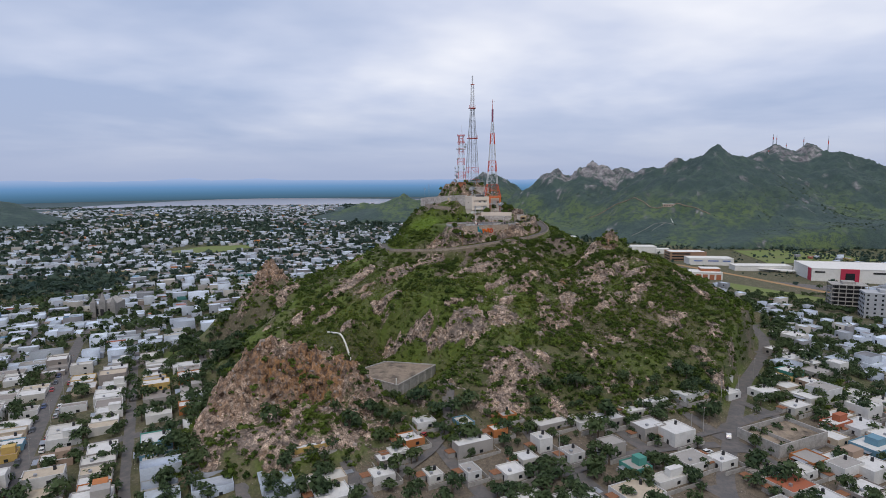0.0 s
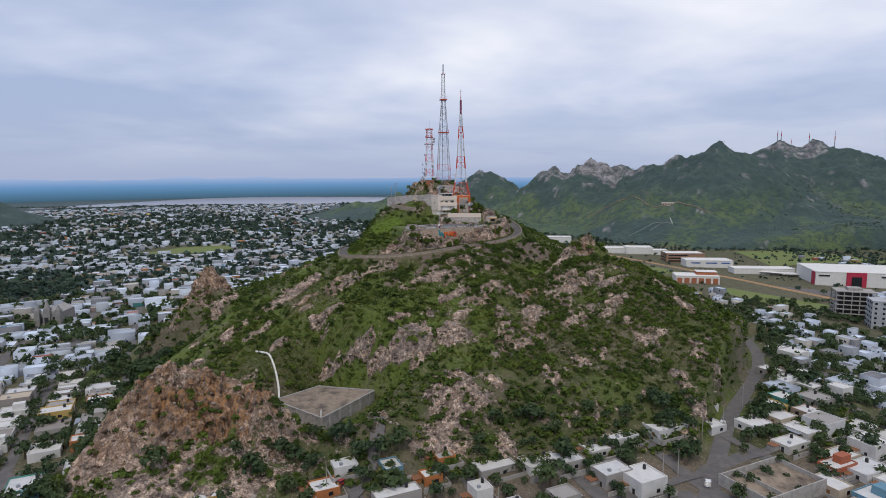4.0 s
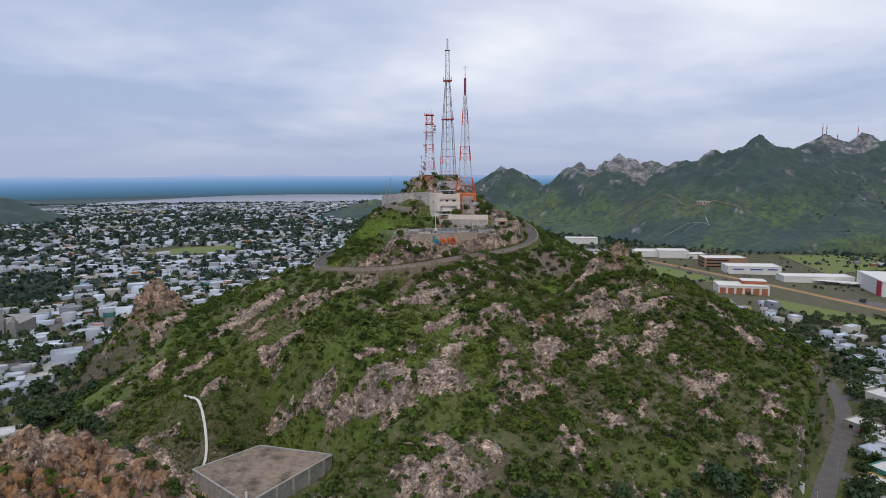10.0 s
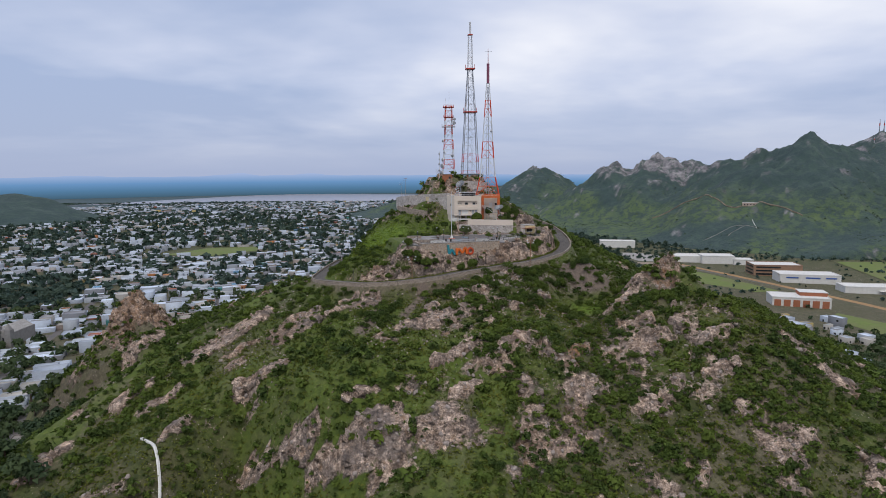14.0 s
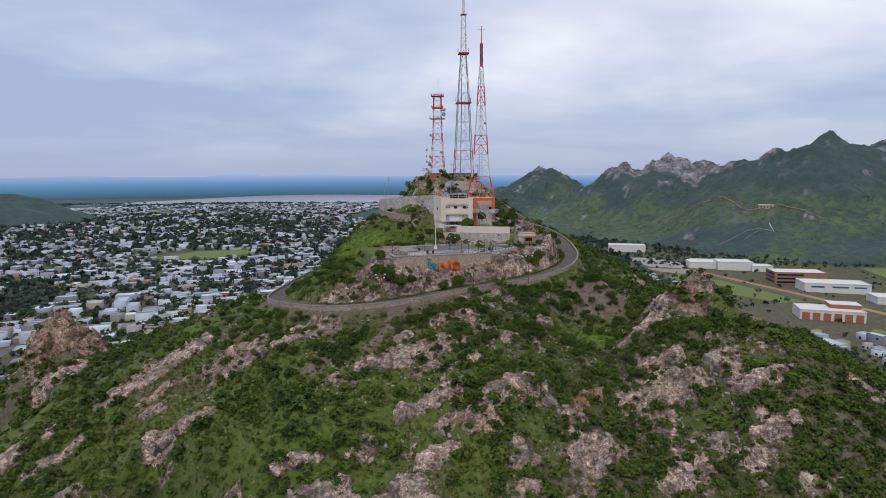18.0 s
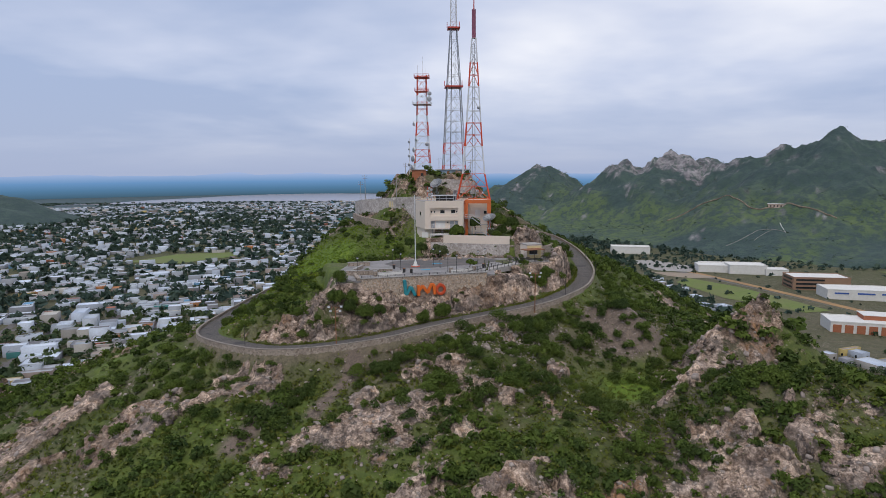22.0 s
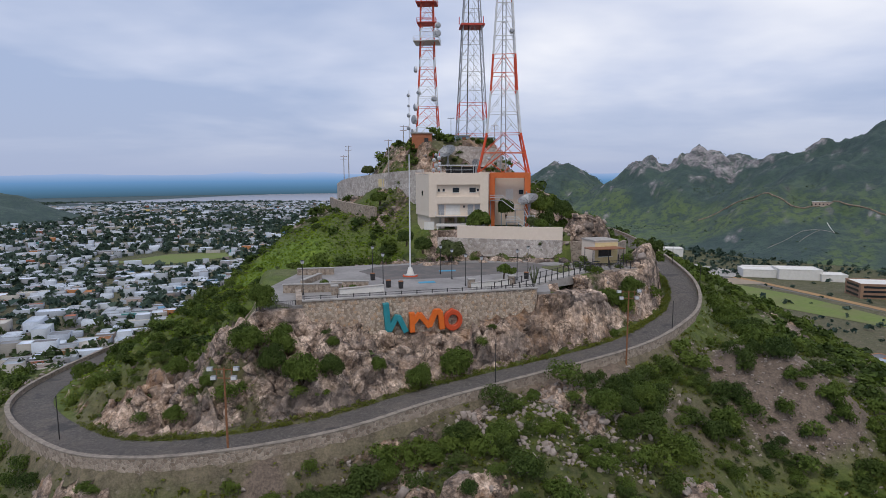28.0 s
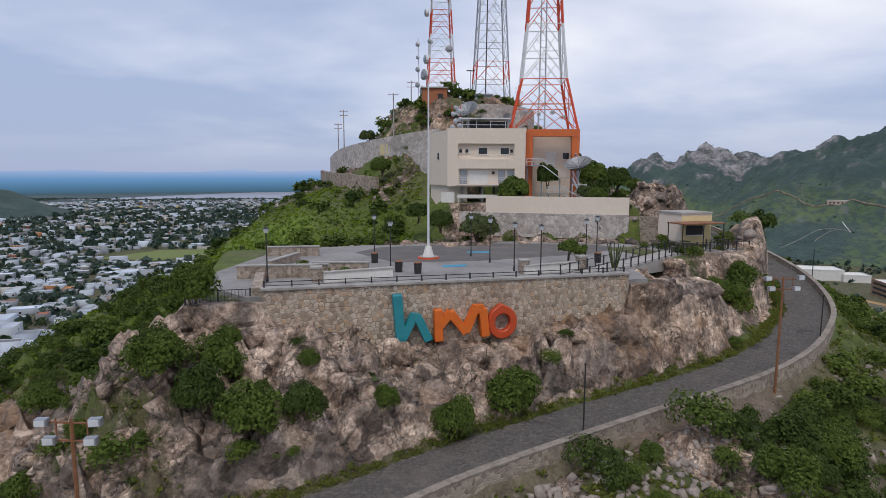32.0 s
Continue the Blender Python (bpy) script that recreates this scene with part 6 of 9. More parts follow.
M["boulder"] = boulder_mat()
W_END = (WALL_B - WALL_A).length
outcrops()
boulders(7000, 801, (-140, 140, -240, 30), 0.22, 1.15, "boulders", "pale pinkish boulders strewn over the slope", 0.38)
boulders(5000, 802, (-60, 75, -150, -50), 0.12, 0.6, "stones", "small broken stones on the slope", 0.2)
boulders(500, 804, (39, 55, -93, -77), 0.1, 0.32, "stones", "loose gravel and stones on the spoil heap", -1)
boulders(900, 803, (6, 26, -106, -92), 0.14, 0.6, "stones", "white broken stones tipped below the road parapet", -1)


def hazed_mountain_scrub():
    """Clumps of scrub on the slopes of the range that face the hill."""
    g = np.random.default_rng(88)
    n = 52000
    x, y = g.uniform(-40, 1150, n), g.uniform(400, 1150, n)
    i, j = ((x - MX[0]) / 5).astype(int), ((y - MY[0]) / 5).astype(int)
    z = MZ[j, i]
    keep = (z > 18) & (fbm(x, y, 45, 4, 89) > g.uniform(0.36, 0.60, n))
    x, y, z = x[keep], y[keep], z[keep]
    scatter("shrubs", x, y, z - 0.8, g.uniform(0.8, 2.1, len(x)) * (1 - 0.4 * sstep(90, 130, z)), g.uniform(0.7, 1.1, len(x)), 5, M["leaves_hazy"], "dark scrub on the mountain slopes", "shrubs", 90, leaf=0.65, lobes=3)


# scrub leaves for the range, with haze painted in as paler, bluer green
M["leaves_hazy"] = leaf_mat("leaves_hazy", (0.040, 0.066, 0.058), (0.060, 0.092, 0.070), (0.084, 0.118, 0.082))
hazed_mountain_scrub()


def tufts():
    """Grass and weeds that break up the green ground near the road and on the slopes."""
    k = 0
    for box, count, lo, hi, n in (((-46, 62, -120, -56), 15000, 0.18, 0.48, 12), ((-100, 100, -182, -112), 16000, 0.3, 0.75, 6), ((-56, -6, -88, -22), 9000, 0.16, 0.40, 12)):
        g = np.random.default_rng(95 + k)
        x, y = g.uniform(box[0], box[1], count), g.uniform(box[2], box[3], count)
        rd, _ = along(x, y, ROAD)
        s, f = side(x, y)
        plaza = (f < 0.8) & (f > -32) & (s > -8) & (s < 44)
        keep = (at_grid(g_rock, x, y) < 0.52) & (rd > 2.9) & ~plaza & (at_grid(gz, x, y) - plain(x, y) > 3) & ((at_grid(g_dirt, x, y) < 0.6) | (g.random(count) < 0.12))
        x, y = x[keep], y[keep]
        scatter("grass_tufts", x, y, at_grid(gz, x, y) - 0.03, g.uniform(lo, hi, len(x)), g.uniform(0.7, 1.3, len(x)), n, M["leaves_lush" if k == 2 else "leaves_grass"], "bright green grass tufts and weeds", "grass", 96 + k, leaf=0.28 if k == 0 else 0.40, lobes=3)
        k += 1


M["leaves_lush"] = leaf_mat("leaves_lush", (0.070, 0.118, 0.012), (0.125, 0.200, 0.018), (0.185, 0.260, 0.034))
M["leaves_grass"] = leaf_mat("leaves_grass", (0.040, 0.058, 0.012), (0.082, 0.106, 0.020), (0.145, 0.165, 0.040))
tufts()


def bank_rocks():
    """Pale outcrops on the bank between the plaza and the terrace."""
    g = np.random.default_rng(131)
    x = np.concatenate([g.uniform(-9, 5, 46), g.uniform(9, 24, 50), g.uniform(24, 30, 12)])
    y = np.concatenate([-59.5 - 0.05 * (x[:46] + 2) + g.normal(0, 0.9, 46), -56.3 + 0.04 * x[46:96] + g.normal(0, 0.8, 50), g.normal(-49, 1.2, 12)])
    size = np.exp(g.uniform(math.log(0.45), math.log(1.7), len(x)))
    rocks("rock_blocks", x, y, np.maximum(at_grid(gz, x, y), PLAZA_Z - 0.2) + 0.05 * size, size, g.uniform(0.45, 0.8, len(x)), M["ground"], "pale rounded rocks on the bank behind the plaza", 132, True)


bank_rocks()


def verge():
    """The strip of weeds where the rock meets the road."""
    g = np.random.default_rng(117)
    x, y = g.uniform(-34, 44, 60000), g.uniform(-112, -44, 60000)
    rd, _, up = along(x, y, ROAD, True)
    keep = up & (rd > 2.2) & (rd < 2.4 + 1.4 * fbm(x, y, 5, 3, 118))
    x, y = x[keep], y[keep]
    scatter("grass_tufts", x, y, at_grid(gz, x, y) - 0.04, g.uniform(0.22, 0.55, len(x)), g.uniform(0.8, 1.3, len(x)), 40, M["leaves_grass"], "strip of green weeds along the foot of the rock", "grass", 119, leaf=0.13, lobes=4)



verge()
gg = np.random.default_rng(141)
tx, ty = gg.uniform(104, 330, 1900), gg.uniform(-215, 60, 1900)
fd, _, inner = along(tx, ty, FOOT, True)
clear = np.min(np.hypot(tx[:, None] - HX[None], ty[:, None] - HY[None]), 1) > 3.6
for fx, fy, _ in FRONT:
    clear &= np.hypot(tx - fx, ty - fy) > 5.0
ok = ~inner & (fd > 4.5) & clear & (fbm(tx, ty, 22, 3, 143) > 0.40)
tx, ty = tx[ok], ty[ok]
scatter("town_trees", tx, ty, at_grid(gz, tx, ty) + 0.3, gg.uniform(1.6, 3.4, len(tx)), gg.uniform(0.85, 1.2, len(tx)), 130, M["leaves_town"], "broad green trees between the houses beside the foot road", "trees", 145, leaf=0.145, lobes=8)

# ---- masts ----
def lattice_tower(name, label, cx, cy, profile, bands, legs_r, brace_r, step, rz=0.0, feet=None):
    """A four-legged lattice mast: each leg piece, ring and brace is a part."""
    z0, z1 = profile[0][0], profile[-1][0]
    mast = thing(name, (cx, cy, z0), label, "mast", "masts on the summit")
    zs, ws = [p[0] for p in profile], [p[1] for p in profile]
    half = lambda z: float(np.interp(z, zs, ws))
    ca, sa = math.cos(radians(rz)), math.sin(radians(rz))

    def corner(i, z):
        w = half(z)
        p, q = ((-w, -w), (w, -w), (w, w), (-w, w))[i % 4]
        return (cx + p * ca - q * sa, cy + p * sa + q * ca, z)

    def mat_at(z):
        for top, m in bands:
            if z < top:
                return M[m]
        return M[bands[-1][1]]

    cuts = sorted({z0, z1, *zs})
    levels = []
    for a, b in zip(cuts, cuts[1:]):
        n = max(1, round((b - a) / max(step * 0.6, min(step * 1.5, 1.35 * 2 * half((a + b) / 2)))))
        levels += [a + (b - a) * i / n for i in range(n)]
    levels.append(z1)
    o = (cx, cy, z0)
    for a, b in zip(levels, levels[1:]):
        m = mat_at((a + b) / 2)
        sec = MB(o).strut(corner(0, b), corner(1, b), brace_r).strut(corner(1, b), corner(2, b), brace_r).strut(corner(2, b), corner(3, b), brace_r).strut(corner(3, b), corner(0, b), brace_r).make("ring", m, mast)
        for i in range(4):
            MB(o).strut(corner(i, a), corner(i, b), legs_r, 5).make("leg", m, mast)
            mid = Vector(corner(i, b)).lerp(Vector(corner(i + 1, b)), 0.5)
            if half(a) > 1.2:
                MB(o).strut(corner(i, a), mid, brace_r).strut(mid, corner(i + 1, a), brace_r).make("brace", m, mast)
                if half(a) > 2.4:
                    low = Vector(corner(i, a)).lerp(Vector(corner(i + 1, a)), 0.5)
                    q1, q2 = Vector(corner(i, a)).lerp(mid, 0.5), Vector(corner(i + 1, a)).lerp(mid, 0.5)
                    MB(o).strut(q1, low, brace_r * 0.7).strut(low, q2, brace_r * 0.7).make("sub_brace", m, mast)
            else:
                MB(o).strut(corner(i, a), corner(i + 1, b), brace_r).make("brace", m, mast)
                if half(a) > 1.0:
                    MB(o).strut(corner(i + 1, a), corner(i, b), brace_r).make("brace", m, mast)
    return mast, o, corner, half


def balcony(mast, o, cx, cy, z, w, m, tall=1.0):
    b = MB(o).box((cx, cy, z), (2 * w, 2 * w, 0.16)).make("platform", M[m], mast)
    for sx, sy, a, c in ((0, -w, 2 * w, 0.06), (0, w, 2 * w, 0.06), (-w, 0, 0.06, 2 * w), (w, 0, 0.06, 2 * w)):
        r = MB(o).box((cx + sx, cy + sy, z + tall), (a, c, 0.06))
        r.box((cx + sx, cy + sy, z + tall * 0.5), (a, c, 0.05))
        for t in (-0.98, -0.33, 0.33, 0.98):
            px, py = (cx + t * w, cy + sy) if sx == 0 else (cx + sx, cy + t * w)
            r.strut((px, py, z), (px, py, z + tall), 0.035)
        r.make("guard_rail", M[m], b)


def drum(mast, o, p, r, d, m="mast_white", depth=0.6):
    """A drum antenna facing along d."""
    d = Vector(d).normalized()
    p = Vector(p)
    dr = MB(o).strut(p, p + d * depth, r, 14, r).make("drum_antenna", M[m], mast)
    MB(o).strut(p + d * depth, p + d * (depth + r * 0.22), r * 0.97, 14, r * 0.55).make("radome", M["galvanised"], dr)


# tallest mast, four-legged
BX, BY = 5.0, 14.3
mast_b, ob_, corner_b, half_b = lattice_tower("lattice_mast", "tall grey lattice mast with rust-red legs and two collars", BX, BY, [(118.3, 4.3), (152.1, 2.55), (173.7, 1.15), (190.4, 0.85)], [(123.5, "mast_red"), (126, "galvanised"), (129, "red_paint"), (173, "galvanised"), (174.5, "red_paint"), (200, "mast_white")], 0.17, 0.065, 3.0, 8)
for z, w in ((152.1, 3.3), (173.7, 2.3)):
    MB(ob_).box((BX, BY, z), (2 * w, 2 * w, 0.5), 8).make("collar", M["red_paint"], mast_b)
    for i in (-1, 1):
        MB(ob_).box((BX + i * w, BY - w, z + 0.9), (0.22, 0.22, 2.0), 8).make("warning_light", M["red_paint"], mast_b)
MB(ob_).strut((BX, BY, 190.4), (BX, BY, 196.8), 0.52, 12).make("top_antenna", M["mast_white"], mast_b)
MB(ob_).box((BX, BY, 190.5), (2.6, 2.6, 0.25), 8).make("top_platform", M["red_paint"], mast_b)
MB(ob_).strut((BX - 1.2, BY - 3.2, 118.3), (BX - 0.6, BY - 1.2, 173), 0.14, 6).make("feed_cable", M["dark_metal"], mast_b)
lad = MB(ob_)
for dx in (-0.22, 0.22):
    lad.strut((BX + 1.2 + dx, BY - 3.6, 118.3), (BX + 0.3 + dx, BY - 0.9, 175), 0.035)
lad.make("ladder", M["galvanised"], mast_b)

# mast on the orange portal
CX, CY = 13.05, -36.0
mast_c, oc_, corner_c, half_c = lattice_tower("lattice_mast", "red and white lattice mast with splayed orange legs", CX, CY, [(111.7, 5.0), (119.4, 3.35), (127.6, 2.6), (159.4, 0.62)], [(119.5, "mast_red"), (127.5, "mast_white"), (135, "mast_red"), (144, "mast_white"), (153, "mast_red"), (170, "mast_white")], 0.2, 0.075, 2.3, 0)
MB(oc_).strut((CX, CY, 159.4), (CX, CY, 167.6), 0.62, 12).make("panel_antenna", surf("antenna_plum", (0.20, 0.06, 0.10), (0.30, 0.09, 0.15), 1, 0.5), mast_c, "plum-red cylindrical antenna")
MB(oc_).strut((CX, CY, 167.6), (CX, CY, 173.8), 0.2, 8, 0.09).make("tip", M["red_paint"], mast_c)
MB(oc_).strut((CX - 1.5, CY, 172.6), (CX + 1.5, CY, 172.6), 0.07).strut((CX, CY - 1.5, 172.6), (CX, CY + 1.5, 172.6), 0.07).make("cross_arm", M["mast_white"], mast_c)
col = MB(oc_)
for dx in (-0.5, 0.5):
    col.strut((CX + dx, CY, 112), (CX + dx * 0.5, CY, 158), 0.1, 6)
for z in np.arange(112.5, 158, 1.1):
    col.strut((CX - 0.45, CY, z), (CX + 0.45, CY, z), 0.035)
col.make("cable_ladder", M["galvanised"], mast_c)
for p, r, d in (((10.2, -40.2, 114.4), 0.35, (0, -1, 0)), ((12.2, -40.3, 114.0), 0.3, (0, -1, 0)), ((14.2, -40.2, 114.3), 0.36, (0.2, -1, 0)), ((15.8, -40.0, 113.6), 0.3, (0.3, -1, 0)), ((14.5, -37.8, 139), 0.5, (0, -1, 0))):
    drum(mast_c, oc_, p, r, d)
for z in (115.5,):
    MB(oc_).strut((8.6, -40.3, z), (17.4, -40.3, z), 0.09).make("cross_beam", M["orange_paint"], mast_c)
    MB(oc_).strut((8.6, -40.3, 111.8), (13.0, -39.9, 117.5), 0.09).strut((17.5, -40.3, 111.8), (13.0, -39.9, 117.5), 0.09).make("knee_brace", M["orange_paint"], mast_c)

# relay mast with platforms
AX, AY = -5.15, -8.7
mast_a, oa_, corner_a, half_a = lattice_tower("lattice_mast", "red and white relay mast with three platforms and drum antennas", AX, AY, [(118.3, 2.9), (139.5, 1.75), (153.0, 1.5)], [(124, "mast_white"), (128.5, "mast_red"), (132.5, "mast_white"), (136, "mast_red"), (139.5, "mast_white"), (143.2, "mast_red"), (145.5, "mast_white"), (160, "mast_red")], 0.14, 0.055, 1.5, 10)
for z, w, m in ((143.2, 3.1, "mast_white"), (147.6, 2.3, "red_paint"), (152.3, 2.5, "red_paint")):
    balcony(mast_a, oa_, AX, AY, z, w, m)
for p, r, d in (((-8.3, -10.6, 121.5), 0.9, (-0.9, -0.6, 0)), ((-7.9, -10.8, 124.6), 1.1, (-0.8, -0.7, 0)), ((-7.6, -10.6, 127.6), 0.9, (-0.9, -0.4, 0)), ((-7.5, -10.4, 136.6), 0.75, (-1, -0.3, 0)), ((-3.4, -11.2, 129.5), 0.7, (0.4, -1, 0)), ((-6.9, -10.9, 131.0), 0.5, (-0.5, -1, 0)), ((-2.6, -11.0, 144.8), 0.9, (0.5, -1, 0)), ((-2.4, -11.2, 146.6), 0.7, (0.5, -1, 0))):
    drum(mast_a, oa_, p, r, d)
for dx, h in ((-1.4, 156.5), (0.3, 159.5), (1.2, 155.5)):
    MB(oa_).strut((AX + dx, AY, 152.4), (AX + dx, AY, h), 0.06).make("whip_antenna", M["mast_white"], mast_a)
sa_ = thing("relay_pole", (-9.4, -11.5, 117.6), "thin white pole carrying small drum antennas", "antenna pole")
MB((-9.4, -11.5, 117.6)).strut((-9.4, -11.5, 117.0), (-9.4, -11.5, 131.5), 0.09, 6).make("pole", M["mast_white"], sa_)
for z, r in ((122.5, 0.55), (125.5, 0.5), (127.8, 0.35), (130.3, 0.45)):
    drum(sa_, (-9.4, -11.5, 117.6), (-9.4, -11.7, z), r, (-0.5, -1, 0), depth=0.3)


# ---- broadcast building ----
FA, FB = Vector((-1.2, -45.7, 0)), Vector((10.1, -44.6, 0))
FD = (FB - FA).normalized()
FN = Vector((FD.y, -FD.x, 0))
RZ_F = math.degrees(math.atan2(FD.y, FD.x))
house = thing("broadcast_building", (4, -40, TERRACE_Z), "cream two-storey broadcasting building raised on columns", "building")
oh = (4, -40, TERRACE_Z)


def face(s, out, z):
    p = FA + FD * s + FN * out
    return (p.x, p.y, z)


def slab(a, b, z0, z1, out, depth):
    """A block on the facade: from a to b along it, standing out from depth behind."""
    p = face((a + b) / 2, out - depth / 2, (z0 + z1) / 2)
    return MB(oh).box(p, (b - a, depth, z1 - z0), RZ_F)


LEN = (FB - FA).length
back = [(FA - FN * 0.55), (FB - FN * 0.55), Vector((11.2, -33.5, 0)), Vector((-3.2, -33.0, 0)), Vector((-4.7, -37.3, 0))]
MB(oh).prism([(p.x, p.y) for p in back], 103.3, 111.35).make("body", M["cream_paint"], house)
MB(oh).prism([(p.x, p.y) for p in (FA - FN * 1.2 + FD * 0.2, FA - FN * 1.2 + FD * 3.0, Vector((-1, -33.5, 0)), Vector((-3.0, -33.4, 0)), Vector((-4.4, -37.3, 0)))], TERRACE_Z - 2.5, 103.3).make("base_block", M["cream_paint"], house)
for a, b, z0, z1 in ((0, LEN, 109.4, 111.6), (0, LEN, 105.8, 107.15), (0, 1.55, 107.15, 109.4), (9.75, LEN, 107.15, 109.4), (0, 1.65, 103.5, 105.8), (9.85, LEN, 103.5, 105.8), (0, LEN, 103.2, 103.5)):
    slab(a, b, z0, z1, 0.0, 0.56).make("facade_panel", M["cream_paint"], house)
MB(oh).prism([(p.x, p.y) for p in back], 111.35, 111.4).make("roof", M["concrete"], house)
par = MB(oh)
for p, q in zip(back[1:], back[2:] + back[:1]):
    if (p - back[4]).length > 0.1:
        par.box(((p.x + q.x) / 2, (p.y + q.y) / 2, 111.55), ((q - p).length, 0.22, 0.4), math.degrees(math.atan2(q.y - p.y, q.x - p.x)))
par.make("parapet", M["cream_paint"], house)
for s, w, h in ((1.95, 0.42, 0.5), (2.85, 0.42, 0.5), (5.2, 1.25, 0.9), (8.4 - 0.0, 1.2, 0.9), (6.9 - 3.2 + 4.2, 0.0, 0.0), (9.05 + 0.35, 0.4, 0.5)):
    if w:
        win = slab(s - w / 2, s + w / 2, 108.35 - h / 2, 108.35 + h / 2, -0.53, 0.05).make("window", M["glass_dark"], house)
        slab(s - w / 2 - 0.08, s + w / 2 + 0.08, 108.35 - h / 2 - 0.1, 108.35 - h / 2, -0.42, 0.16).make("window_sill", M["white_paint"], win)
for s, w, m in ((2.4, 1.1, "galvanised"), (4.6, 2.7, "white_paint"), (8.0, 1.1, "galvanised"), (9.3, 1.0, "galvanised")):
    d = slab(s - w / 2, s + w / 2, 103.55, 105.6, -0.52, 0.06).make("door", M[m], house)
    slab(s - w / 2, s + w / 2, 104.5, 104.58, -0.49, 0.04).make("door_rail", M["mast_white"], d)
slab(6.55, 6.95, 105.0, 105.4, -0.35, 0.3).make("wall_lamp", M["dark_metal"], house)
bal = slab(1.2, LEN - 0.4, 103.25, 103.42, 0.75, 0.8).make("balcony", M["concrete"], house)
rail = slab(1.2, LEN - 0.4, 104.22, 104.28, 0.74, 0.06)
rail.v, rail.f = rail.v, rail.f
for s in np.arange(1.25, LEN - 0.4, 0.95):
    p = face(s, 0.71, 0)
    rail.strut((p[0], p[1], 103.4), (p[0], p[1], 104.25), 0.025)
rail.make("balcony_rail", M["mast_white"], bal)
for s in (2.2, 5.2, 7.4, 10.6):
    for q in (-0.9, -5.5):
        p = face(s, q, 0)
        MB(oh).box((p[0], p[1], (TERRACE_Z + 102.9) / 2), (0.36, 0.36, 103.2 - TERRACE_Z + 0.6), RZ_F).make("column", M["concrete"], house)
slab(1.4, 8.8, 101.55, 102.05, 1.3, 0.5).make("beam", M["white_paint"], house)
for s in (1.6, 8.6):
    slab(s - 0.1, s + 0.1, 100.6, 101.55, 1.2, 0.25).make("beam_post", M["white_paint"], house)
slab(-0.9, 1.0, 100.2, 102.4, 0.9, 0.3).make("low_wall", M["white_paint"], house)
for z in (107.7,):
    MB(oh).box((-2.9, -41.6, z), (0.5, 0.1, 0.9), -66).make("window", M["glass_dark"], house)

# open shelter on its roof
shelter = thing("roof_shelter", (4.2, -42, 111.4), "white steel shelter on the flat roof", "shelter")
os_ = (4.2, -42, 111.4)
MB(os_).box((4.2, -42.3, 113.1), (7.3, 3.2, 0.16), RZ_F).make("roof", M["mast_white"], shelter)
for x in (0.8, 2.9, 5.0, 7.2):
    for yy in (-43.6, -41.0):
        MB(os_).strut((x, yy + 0.08 * x, 111.35), (x, yy + 0.08 * x, 113.05), 0.07).make("post", M["mast_white"], shelter)
MB(os_).box((4.0, -43.55, 112.2), (6.6, 0.06, 0.07), RZ_F).make("rail", M["mast_white"], shelter)
MB(os_).box((4.6, -41.2, 112.1), (5.6, 1.2, 1.4), RZ_F).make("equipment_cabinet", M["dark_metal"], shelter)

cluster = thing("antenna_cluster", (-1.0, -38.5, 111.4), "red pole with stacked white drum antennas", "antennas")
oc2 = (-1.0, -38.5, 111.4)
for dx in (0, 1.3):
    MB(oc2).strut((-1.0 + dx, -38.5, 111.3), (-1.0 + dx, -38.5, 115.6), 0.08).make("pole", M["red_paint"], cluster)
for z, dx, r in ((112.2, 0.1, 0.38), (113.1, 0.6, 0.42), (113.4, 1.3, 0.36), (114.2, 0.2, 0.36), (114.6, 1.2, 0.4), (112.4, 1.2, 0.38), (115.2, 0.6, 0.3)):
    drum(cluster, oc2, (-1.0 + dx, -38.7, z), r, (0, -1, 0.1), depth=0.25)

# cream block under the portal
annex = thing("portal_annex", (14, -35, TERRACE_Z), "cream annex inside a thick orange concrete portal", "building")
oa2 = (14, -35, TERRACE_Z)
MB(oa2).box((14.2, -34.4, 106.3), (7.6, 9.5, 10.2)).make("body", M["cream_paint"], annex)
for x in (10.8, 17.7):
    for yy in (-41.2, -30.2):
        MB(oa2).box((x, yy, 106.0), (1.15, 1.15, 10.9), 0, 0.06).make("portal_post", M["orange_paint"], annex)
MB(oa2).box((14.25, -41.2, 111.15), (8.05, 1.2, 1.05), 0, 0.06).make("portal_beam", M["orange_paint"], annex)
MB(oa2).box((14.25, -30.2, 111.15), (8.05, 1.2, 1.05), 0, 0.06).make("portal_beam", M["orange_paint"], annex)
for x in (10.8, 17.7):
    MB(oa2).box((x, -35.7, 111.15), (1.1, 9.8, 1.03)).make("portal_beam", M["orange_paint"], annex)
MB(oa2).box((14.3, -39.2, 107.4), (1.5, 0.1, 2.1)).make("door", M["white_paint"], annex)
MB(oa2).box((16.6, -39.2, 107.8), (0.9, 0.08, 0.9)).make("window", M["glass_dark"], annex)

